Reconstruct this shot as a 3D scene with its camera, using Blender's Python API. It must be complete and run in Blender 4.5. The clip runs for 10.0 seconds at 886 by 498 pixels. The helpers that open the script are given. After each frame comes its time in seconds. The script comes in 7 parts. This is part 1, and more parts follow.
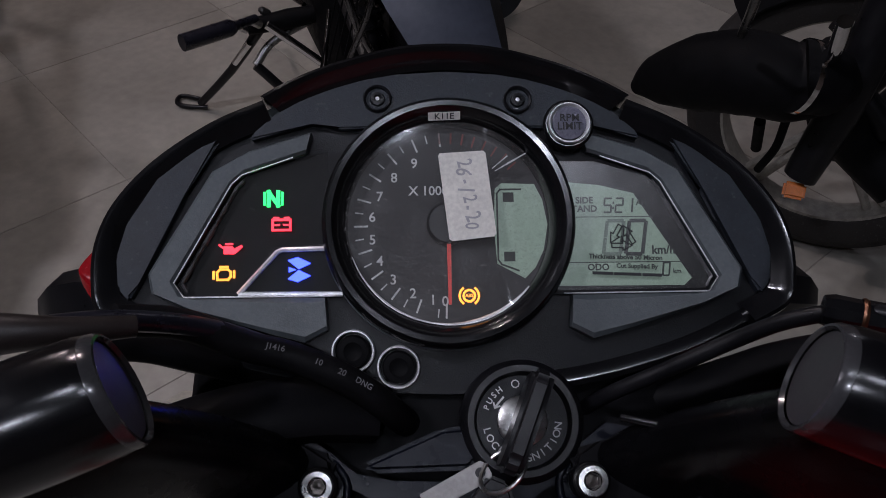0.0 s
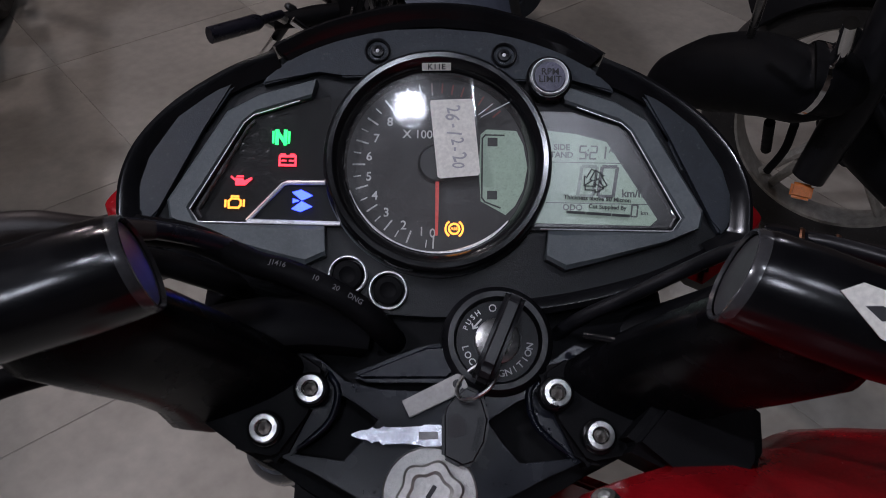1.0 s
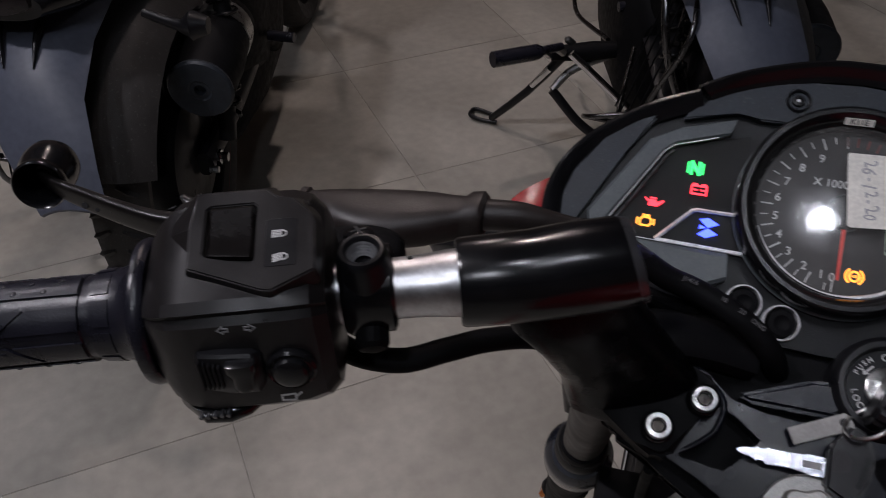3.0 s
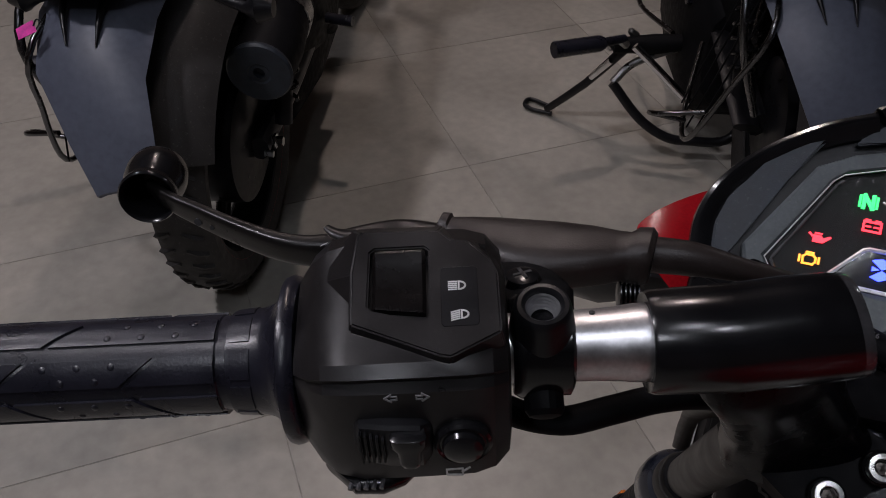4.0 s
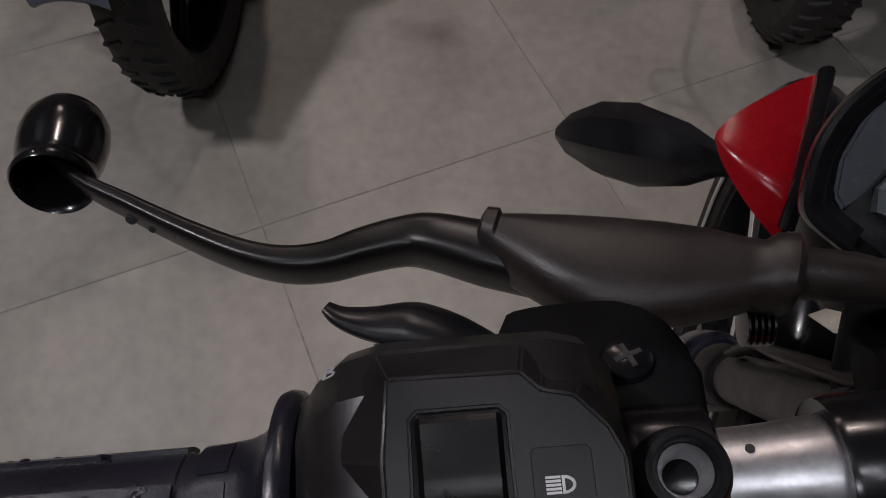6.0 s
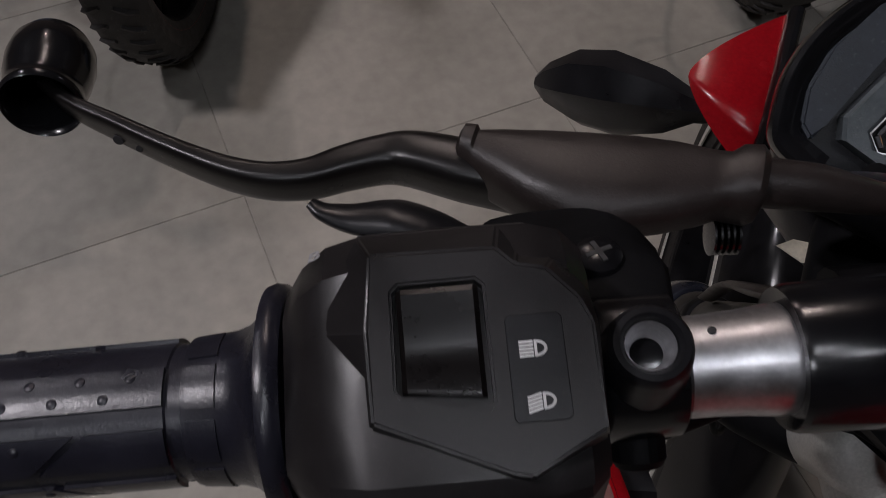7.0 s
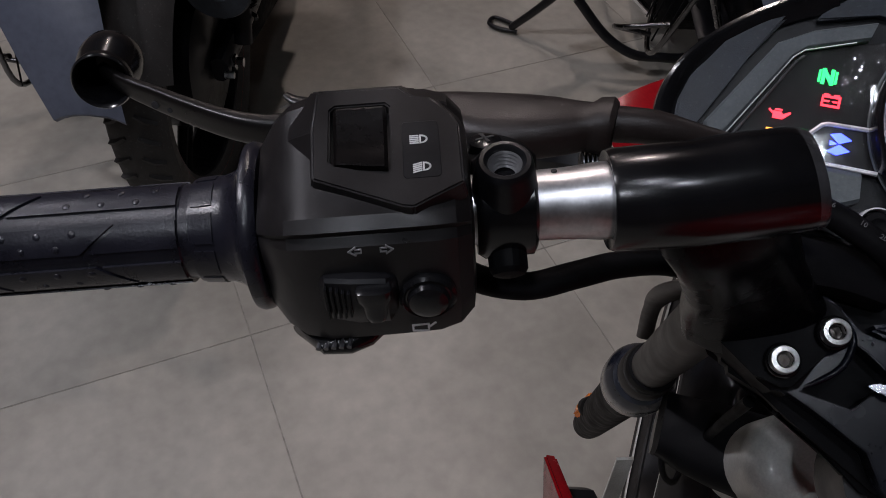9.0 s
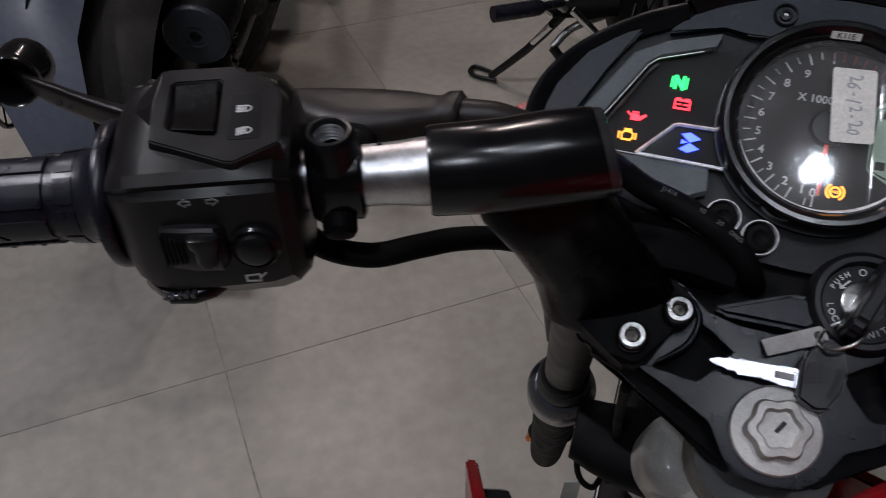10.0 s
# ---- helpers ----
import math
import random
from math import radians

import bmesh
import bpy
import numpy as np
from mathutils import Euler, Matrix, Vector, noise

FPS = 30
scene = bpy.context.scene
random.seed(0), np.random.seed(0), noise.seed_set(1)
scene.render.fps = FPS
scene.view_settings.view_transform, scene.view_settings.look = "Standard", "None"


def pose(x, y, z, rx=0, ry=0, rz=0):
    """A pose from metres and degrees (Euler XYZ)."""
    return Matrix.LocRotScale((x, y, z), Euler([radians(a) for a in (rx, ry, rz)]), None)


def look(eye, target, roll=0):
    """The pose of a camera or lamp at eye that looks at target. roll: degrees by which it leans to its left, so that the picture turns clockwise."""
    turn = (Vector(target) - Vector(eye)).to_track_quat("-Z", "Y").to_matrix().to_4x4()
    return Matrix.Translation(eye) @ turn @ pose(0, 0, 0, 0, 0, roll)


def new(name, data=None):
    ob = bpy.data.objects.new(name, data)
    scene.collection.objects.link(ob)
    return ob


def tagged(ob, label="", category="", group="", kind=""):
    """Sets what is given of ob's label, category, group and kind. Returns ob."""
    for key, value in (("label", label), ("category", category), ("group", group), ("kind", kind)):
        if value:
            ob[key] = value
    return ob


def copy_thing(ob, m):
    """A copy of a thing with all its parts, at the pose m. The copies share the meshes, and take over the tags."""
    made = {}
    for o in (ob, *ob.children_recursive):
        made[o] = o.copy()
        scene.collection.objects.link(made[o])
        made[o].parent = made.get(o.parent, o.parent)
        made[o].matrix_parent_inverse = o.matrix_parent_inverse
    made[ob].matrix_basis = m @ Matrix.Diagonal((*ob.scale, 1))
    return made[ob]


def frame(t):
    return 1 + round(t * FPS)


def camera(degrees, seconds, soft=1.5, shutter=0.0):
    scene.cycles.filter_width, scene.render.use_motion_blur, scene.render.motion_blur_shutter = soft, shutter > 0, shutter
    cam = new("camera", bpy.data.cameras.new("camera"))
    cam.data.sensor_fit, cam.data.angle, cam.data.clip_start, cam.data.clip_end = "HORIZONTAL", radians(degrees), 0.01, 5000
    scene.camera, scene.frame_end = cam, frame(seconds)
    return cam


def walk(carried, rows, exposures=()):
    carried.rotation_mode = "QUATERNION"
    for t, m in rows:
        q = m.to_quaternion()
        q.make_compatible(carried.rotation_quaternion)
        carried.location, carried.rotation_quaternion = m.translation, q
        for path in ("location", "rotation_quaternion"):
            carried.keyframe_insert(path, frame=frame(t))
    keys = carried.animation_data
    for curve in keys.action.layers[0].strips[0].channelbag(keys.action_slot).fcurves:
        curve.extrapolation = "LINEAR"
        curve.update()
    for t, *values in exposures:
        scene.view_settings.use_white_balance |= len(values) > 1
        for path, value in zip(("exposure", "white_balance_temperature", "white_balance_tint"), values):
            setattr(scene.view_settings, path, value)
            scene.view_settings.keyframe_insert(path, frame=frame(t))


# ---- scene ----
cam = camera(54.9, 10.0, 0.85, 0.3)
PATH = [
    (0, (0.178, 0.159, 1.243), (0.018, 1.626, -0.108), 1.6),
    (0.5, (0.189, 0.137, 1.246), (0.009, 1.61, -0.094), 1.8),
    (1, (0.198, 0.115, 1.245), (-0.011, 1.587, -0.093), 2.1),
    (1.5, (0.2, 0.092, 1.248), (-0.04, 1.559, -0.09), 3.1),
    (2, (0.196, 0.07, 1.256), (-0.103, 1.533, -0.074), 2.5),
    (2.2, (0.186, 0.06, 1.261), (-0.237, 1.484, -0.079), 0.4),
    (2.5, (0.169, 0.051, 1.266), (-0.411, 1.444, -0.047), -0.9),
    (2.7, (0.151, 0.052, 1.268), (-0.467, 1.434, -0.039), -0.5),
    (3, (0.124, 0.054, 1.264), (-0.553, 1.427, -0.023), -0.4),
    (3.2, (0.103, 0.056, 1.257), (-0.585, 1.432, -0.022), 0.4),
    (4.3, (0.057, 0.081, 1.252), (-0.677, 1.372, -0.088), -0.4),
    (4.5, (0.049, 0.09, 1.248), (-0.679, 1.362, -0.113), -0.7),
    (5, (0.026, 0.115, 1.249), (-0.649, 1.298, -0.215), -0.7),
    (5.2, (0.017, 0.127, 1.245), (-0.637, 1.278, -0.255), -0.7),
    (6.3, (-0.01, 0.173, 1.231), (-0.445, 1.094, -0.49), 0.3),
    (6.5, (-0.01, 0.173, 1.23), (-0.428, 1.085, -0.5), 0.9),
    (7, (0.001, 0.152, 1.231), (-0.433, 1.1, -0.476), 1.1),
    (7.5, (0.014, 0.132, 1.235), (-0.481, 1.201, -0.381), 1.2),
    (8, (0.022, 0.121, 1.233), (-0.527, 1.285, -0.298), 0.7),
    (8.5, (0.052, 0.09, 1.233), (-0.507, 1.307, -0.252), 1.5),
    (9, (0.073, 0.059, 1.24), (-0.54, 1.311, -0.194), 0.8),
    (9.5, (0.095, 0.041, 1.245), (-0.545, 1.333, -0.141), 0.9),
    (10, (0.14, 0.045, 1.242), (-0.515, 1.373, -0.102), 0.7),
]
EXPOSURES = [(0.0, -0.20, 5900, 15), (0.9, -0.04, 5900, 14), (1.5, 0.00, 5950, 12), (2.5, 0.00, 6130, 12), (3.5, 0.00, 6180, 13), (5.0, -0.03, 6280, 13), (6.5, -0.12, 6330, 12), (8.0, -0.10, 6230, 12), (9.0, 0.11, 6080, 11), (10.0, 0.08, 6080, 10)]
walk(cam, [(t, look(eye, target, roll)) for t, eye, target, roll in PATH], EXPOSURES)

# ---- world and lights ----
world = bpy.data.worlds.new("world")
scene.world = world
world.use_nodes = True
world.node_tree.nodes["Background"].inputs[0].default_value = (0.8, 0.85, 1.0, 1)
world.node_tree.nodes["Background"].inputs[1].default_value = 0.02


# ---- materials ----
def rgb(c):
    return (c[0], c[1], c[2], 1.0)


def mat(name, base, rough=0.5, metal=0.0, vary=0.25, scale=60.0, fine=0.1, bump=0.0, bump_scale=400.0,
        coat=0.0, emit=None, power=0.0, dust=0.0, dust_scale=900.0, per_object=0.0, spec=0.5):
    """Principled surface with colour varied at two scales, gloss wear, relief and specks of dust."""
    m = bpy.data.materials.new(name)
    m.use_nodes = True
    nt = m.node_tree
    nodes, links = nt.nodes, nt.links
    b = nodes["Principled BSDF"]
    tc = nodes.new("ShaderNodeTexCoord")
    big = nodes.new("ShaderNodeTexNoise")
    big.inputs["Scale"].default_value = scale
    big.inputs["Detail"].default_value = 6
    small = nodes.new("ShaderNodeTexNoise")
    small.inputs["Scale"].default_value = scale * 11
    small.inputs["Detail"].default_value = 3
    links.new(tc.outputs["Object"], big.inputs["Vector"])
    links.new(tc.outputs["Object"], small.inputs["Vector"])
    ramp = nodes.new("ShaderNodeMapRange")
    ramp.inputs["From Min"].default_value, ramp.inputs["From Max"].default_value = 0.3, 0.7
    ramp.inputs["To Min"].default_value, ramp.inputs["To Max"].default_value = 1 - vary, 1 + vary
    links.new(big.outputs["Fac"], ramp.inputs["Value"])
    ramp2 = nodes.new("ShaderNodeMapRange")
    ramp2.inputs["From Min"].default_value, ramp2.inputs["From Max"].default_value = 0.3, 0.7
    ramp2.inputs["To Min"].default_value, ramp2.inputs["To Max"].default_value = 1 - fine, 1 + fine
    links.new(small.outputs["Fac"], ramp2.inputs["Value"])
    mul = nodes.new("ShaderNodeMath")
    mul.operation = "MULTIPLY"
    links.new(ramp.outputs[0], mul.inputs[0])
    links.new(ramp2.outputs[0], mul.inputs[1])
    last = mul.outputs[0]
    if per_object:
        info = nodes.new("ShaderNodeObjectInfo")
        r3 = nodes.new("ShaderNodeMapRange")
        r3.inputs["To Min"].default_value, r3.inputs["To Max"].default_value = 1 - per_object, 1 + per_object
        links.new(info.outputs["Random"], r3.inputs["Value"])
        shift = nodes.new("ShaderNodeMath")
        shift.operation = "MULTIPLY"
        shift.inputs[1].default_value = 60.0
        links.new(info.outputs["Random"], shift.inputs[0])
        for noise in (big, small):
            noise.noise_dimensions = "4D"
            links.new(shift.outputs[0], noise.inputs["W"])
        m3 = nodes.new("ShaderNodeMath")
        m3.operation = "MULTIPLY"
        links.new(last, m3.inputs[0])
        links.new(r3.outputs[0], m3.inputs[1])
        last = m3.outputs[0]
    col = nodes.new("ShaderNodeVectorMath")
    col.operation = "SCALE"
    col.inputs[0].default_value = base
    links.new(last, col.inputs["Scale"])
    colour = col.outputs[0]
    if dust:
        sp = nodes.new("ShaderNodeTexNoise")
        sp.inputs["Scale"].default_value = dust_scale
        sp.inputs["Detail"].default_value = 2
        links.new(tc.outputs["Object"], sp.inputs["Vector"])
        mask = nodes.new("ShaderNodeMapRange")
        mask.inputs["From Min"].default_value, mask.inputs["From Max"].default_value = 0.62, 0.80
        mask.inputs["To Min"].default_value, mask.inputs["To Max"].default_value = 0.0, dust
        links.new(sp.outputs["Fac"], mask.inputs["Value"])
        mx = nodes.new("ShaderNodeMix")
        mx.data_type = "RGBA"
        links.new(mask.outputs[0], mx.inputs[0])
        links.new(colour, mx.inputs[6])
        mx.inputs[7].default_value = (0.45, 0.43, 0.40, 1)
        colour = mx.outputs[2]
    links.new(colour, b.inputs["Base Color"])
    rr = nodes.new("ShaderNodeMapRange")
    rr.inputs["From Min"].default_value, rr.inputs["From Max"].default_value = 0.3, 0.7
    rr.inputs["To Min"].default_value, rr.inputs["To Max"].default_value = rough * 0.8, min(1.0, rough * 1.2)
    links.new(big.outputs["Fac"], rr.inputs["Value"])
    links.new(rr.outputs[0], b.inputs["Roughness"])
    b.inputs["Metallic"].default_value = metal
    b.inputs["Specular IOR Level"].default_value = spec
    if coat:
        b.inputs["Coat Weight"].default_value = coat
        b.inputs["Coat Roughness"].default_value = 0.06
    if bump:
        bn = nodes.new("ShaderNodeTexNoise")
        bn.inputs["Scale"].default_value = bump_scale
        bn.inputs["Detail"].default_value = 4
        links.new(tc.outputs["Object"], bn.inputs["Vector"])
        bp = nodes.new("ShaderNodeBump")
        bp.inputs["Strength"].default_value = bump
        bp.inputs["Distance"].default_value = 0.0006
        links.new(bn.outputs["Fac"], bp.inputs["Height"])
        links.new(bp.outputs[0], b.inputs["Normal"])
    if emit:
        b.inputs["Emission Color"].default_value = rgb(emit)
        b.inputs["Emission Strength"].default_value = power
    return m


def film(name, gloss_rough=0.04, dust=0.12, haze=0.02, dust_scale=700.0, wave=90.0, crease=0.12):
    """Clear plastic lens: see-through, with a Fresnel gloss and fine dust on it."""
    m = bpy.data.materials.new(name)
    m.use_nodes = True
    nt = m.node_tree
    nodes, links = nt.nodes, nt.links
    nodes.remove(nodes["Principled BSDF"])
    out = nodes["Material Output"]
    clear = nodes.new("ShaderNodeBsdfTransparent")
    clear.inputs[0].default_value = (0.94, 0.95, 0.94, 1)
    gloss = nodes.new("ShaderNodeBsdfGlossy")
    gloss.inputs["Roughness"].default_value = gloss_rough
    fr = nodes.new("ShaderNodeFresnel")
    fr.inputs["IOR"].default_value = 1.5
    tc = nodes.new("ShaderNodeTexCoord")
    wav = nodes.new("ShaderNodeTexNoise")
    wav.inputs["Scale"].default_value = wave
    links.new(tc.outputs["Object"], wav.inputs["Vector"])
    bp = nodes.new("ShaderNodeBump")
    bp.inputs["Strength"].default_value = crease
    bp.inputs["Distance"].default_value = 0.0005
    links.new(wav.outputs["Fac"], bp.inputs["Height"])
    links.new(bp.outputs[0], gloss.inputs["Normal"])
    mix = nodes.new("ShaderNodeMixShader")
    links.new(fr.outputs[0], mix.inputs[0])
    links.new(clear.outputs[0], mix.inputs[1])
    links.new(gloss.outputs[0], mix.inputs[2])
    sp = nodes.new("ShaderNodeTexNoise")
    sp.inputs["Scale"].default_value = dust_scale
    sp.inputs["Detail"].default_value = 3
    links.new(tc.outputs["Object"], sp.inputs["Vector"])
    cl = nodes.new("ShaderNodeTexNoise")
    cl.inputs["Scale"].default_value = 45
    links.new(tc.outputs["Object"], cl.inputs["Vector"])
    mask = nodes.new("ShaderNodeMapRange")
    mask.inputs["From Min"].default_value, mask.inputs["From Max"].default_value = 0.55, 0.8
    mask.inputs["To Min"].default_value, mask.inputs["To Max"].default_value = haze, dust
    links.new(sp.outputs["Fac"], mask.inputs["Value"])
    m2 = nodes.new("ShaderNodeMath")
    m2.operation = "MULTIPLY"
    links.new(mask.outputs[0], m2.inputs[0])
    links.new(cl.outputs["Fac"], m2.inputs[1])
    dirt = nodes.new("ShaderNodeBsdfDiffuse")
    dirt.inputs[0].default_value = (0.7, 0.68, 0.66, 1)
    mix2 = nodes.new("ShaderNodeMixShader")
    links.new(m2.outputs[0], mix2.inputs[0])
    links.new(mix.outputs[0], mix2.inputs[1])
    links.new(dirt.outputs[0], mix2.inputs[2])
    links.new(mix2.outputs[0], out.inputs[0])
    return m


BLACK_GLOSS = mat("black_gloss_plastic", (0.007, 0.007, 0.008), 0.18, spec=0.4, coat=0.15, bump=0.03, dust=0.015)
BLACK_SATIN = mat("black_satin_plastic", (0.0075, 0.0075, 0.009), 0.34, spec=0.32, bump=0.08, dust=0.02)
BLACK_GRAIN = mat("black_grained_plastic", (0.0130, 0.0118, 0.0124), 0.34, spec=0.34, bump=0.05, bump_scale=3600, dust=0.02)
PAINT_BLACK = mat("black_powder_coat", (0.005, 0.005, 0.006), 0.20, spec=0.5, coat=0.0, bump=0.04, bump_scale=900, dust=0.01)
PANEL_BLUE = mat("slate_panel_plastic", (0.023, 0.028, 0.036), 0.46, spec=0.3, bump=0.2, bump_scale=1600, dust=0.07, dust_scale=500)
PANEL_DARK = mat("dark_panel_plastic", (0.0055, 0.0062, 0.0078), 0.36, spec=0.24, bump=0.2, bump_scale=1600, dust=0.015, dust_scale=500)
BEZEL_GREY = mat("grey_bezel_plastic", (0.080, 0.093, 0.100), 0.40, spec=0.4, bump=0.15, bump_scale=1500, dust=0.1)
CAP_GREY = mat("end_cap_plastic", (0.040, 0.037, 0.042), 0.42, spec=0.4, dust=0.01)
ARM_BLACK = mat("black_cast_paint", (0.0035, 0.0035, 0.0042), 0.26, spec=0.11, bump=0.06, bump_scale=700, dust=0.008)
LEVER_BLACK = mat("worn_lever_paint", (0.007, 0.0062, 0.0062), 0.31, spec=0.35, bump=0.05, bump_scale=500, dust=0.012)
BOOT_RUBBER = mat("boot_rubber", (0.021, 0.016, 0.0148), 0.42, spec=0.38, bump=0.15, bump_scale=1500, dust=0.03)
ROCKER = mat("dark_rocker_plastic", (0.006, 0.005, 0.005), 0.25, spec=0.18, bump=0.04)
SOCKET = mat("dark_socket_steel", (0.05, 0.042, 0.036), 0.3, metal=0.6)
THREAD = mat("bright_thread", (0.40, 0.40, 0.41), 0.34, metal=0.9)
MATT_BLACK = mat("matt_black_coating", (0.005, 0.005, 0.0058), 0.60, spec=0.08, bump=0.1, dust=0.01)
DULL_CHROME = mat("dull_chrome", (0.13, 0.13, 0.135), 0.25, metal=1.0, vary=0.15)
CLAMP_GREY = mat("anodised_clamp", (0.0050, 0.0062, 0.0115), 0.25, metal=0.0, spec=0.22, bump=0.03, bump_scale=1300, dust=0.0)
STEEL = mat("zinc_steel", (0.55, 0.55, 0.54), 0.3, metal=1.0, bump=0.1, fine=0.2)
ALU = mat("brushed_aluminium", (0.68, 0.68, 0.70), 0.34, metal=1.0, bump=0.06, bump_scale=300)
CAST = mat("cast_aluminium", (0.52, 0.51, 0.49), 0.5, metal=0.7, vary=0.2, bump=0.3, bump_scale=900)
CHROME = mat("chrome", (0.85, 0.85, 0.86), 0.08, metal=1.0, vary=0.05)
RUBBER = mat("grip_rubber", (0.013, 0.013, 0.020), 0.30, bump=0.12, bump_scale=1200, dust=0.02)
TYRE = mat("tyre_rubber", (0.024, 0.022, 0.021), 0.7, bump=0.3, bump_scale=500, dust=0.10, dust_scale=200)
RED = mat("red_paint", (0.26, 0.004, 0.008), 0.24, spec=0.35, coat=0.05, vary=0.06, dust=0.03)
WHITE = mat("white_paint", (0.62, 0.62, 0.58), 0.4, coat=0.3, vary=0.08)
FORK = mat("grey_fork_tube", (0.040, 0.037, 0.033), 0.48, spec=0.3)
NAVY = mat("dark_blue_gloss", (0.010, 0.012, 0.020), 0.28, coat=0.3)
ORANGE = mat("amber_reflector", (0.65, 0.18, 0.02), 0.25, coat=0.5)
PRINT = mat("white_print", (0.62, 0.62, 0.62), 0.6, vary=0.15)
PRINT_GREY = mat("grey_print", (0.30, 0.30, 0.31), 0.6, vary=0.15)
INK = mat("black_ink", (0.02, 0.02, 0.022), 0.6)
INK_SOFT = mat("pencil_ink", (0.42, 0.42, 0.44), 0.7)
PAPER = mat("white_paper", (0.82, 0.80, 0.74), 0.7, vary=0.08, bump=0.1)
TAG_GREY = mat("grey_key_tag", (0.30, 0.29, 0.28), 0.45, metal=0.3)
BEIGE = mat("beige_tape", (0.55, 0.50, 0.40), 0.6)
KEY_METAL = mat("bright_key_blade", (0.46, 0.47, 0.52), 0.24, metal=1.0, fine=0.3, bump=0.5, bump_scale=260)
DIAL = mat("dial_face", (0.017, 0.016, 0.017), 0.55, vary=0.1)
LENS_DARK = mat("dark_lens_back", (0.010, 0.0095, 0.0105), 0.4, spec=0.15)
LCD = mat("lcd_green", (0.20, 0.26, 0.20), 0.35, vary=0.06, emit=(0.60, 0.80, 0.60), power=0.13)
LCD_INK = mat("lcd_segment", (0.006, 0.009, 0.007), 0.5)
BRIGHT_TRIM = mat("bright_trim", (0.75, 0.75, 0.77), 0.28, metal=0.2, vary=0.1)
CRINKLE = mat("crinkled_film_edge", (0.10, 0.10, 0.105), 0.10, spec=0.8, coat=0.6)
LCD_GHOST = mat("lcd_segment_faint", (0.15, 0.195, 0.155), 0.5)
GREEN_ON = mat("green_light", (0.02, 0.3, 0.08), 0.4, emit=(0.05, 1.0, 0.17), power=2.6)
RED_ON = mat("red_light", (0.3, 0.01, 0.02), 0.4, emit=(1.0, 0.032, 0.05), power=3.6)
AMBER_ON = mat("amber_light", (0.3, 0.15, 0.01), 0.4, emit=(1.0, 0.34, 0.035), power=2.8)
BLUE_ON = mat("blue_light", (0.02, 0.02, 0.4), 0.4, emit=(0.04, 0.06, 1.0), power=8.0)
NEEDLE_RED = mat("red_needle", (0.6, 0.03, 0.02), 0.4, emit=(1.0, 0.08, 0.05), power=0.12)
CRYSTAL = mat("faceted_button", (0.14, 0.14, 0.19), 0.5, bump=1.0, bump_scale=900)
LENS = film("clear_lens", 0.05, 0.10, 0.0, 1500, 170, 0.75)
DISPLAY_FILM = film("display_film", 0.26, 0.34, 0.02, 1100, 120, 0.3)
LENS_FILM = film("clear_lens_film", 0.07, 0.62, 0.085, 1300)
LENS_WINDOW = film("window_lens", 0.05, 0.05, 0.0, 1500, 90, 0.15)
FENDER = mat("blue_grey_mudguard", (0.085, 0.095, 0.128), 0.5, vary=0.1, scale=8, dust=0.03, dust_scale=300)
PINK = mat("pink_tag", (0.70, 0.03, 0.35), 0.5)
YELLOW = mat("yellow_tag", (0.6, 0.5, 0.05), 0.5)
TEAL = mat("teal_tag", (0.02, 0.22, 0.24), 0.5)
SEAT = mat("seat_vinyl", (0.018, 0.017, 0.018), 0.5, bump=0.3)
TILE = mat("floor_tile", (0.375, 0.355, 0.312), 0.36, vary=0.15, spec=0.35, scale=3.2, fine=0.09, bump=0.04, bump_scale=60, per_object=0.05)
GROUT = mat("grout", (0.305, 0.288, 0.255), 0.85)
WALL = mat("wall_paint", (0.16, 0.125, 0.105), 0.8, vary=0.05, scale=2)
CEIL = mat("ceiling_paint", (0.075, 0.073, 0.072), 0.85, vary=0.04, scale=2)
LAMP_ON = mat("lamp_diffuser", (0.8, 0.8, 0.8), 0.5, emit=(0.94, 0.95, 1.0), power=150.0)
FILL_WARM = mat("fill_lamp_warm", (0.8, 0.8, 0.8), 0.5, emit=(1.0, 0.82, 0.74), power=280.0)
FILL_WHITE = mat("fill_lamp_white", (0.8, 0.8, 0.8), 0.5, emit=(1.0, 0.94, 0.97), power=280.0)


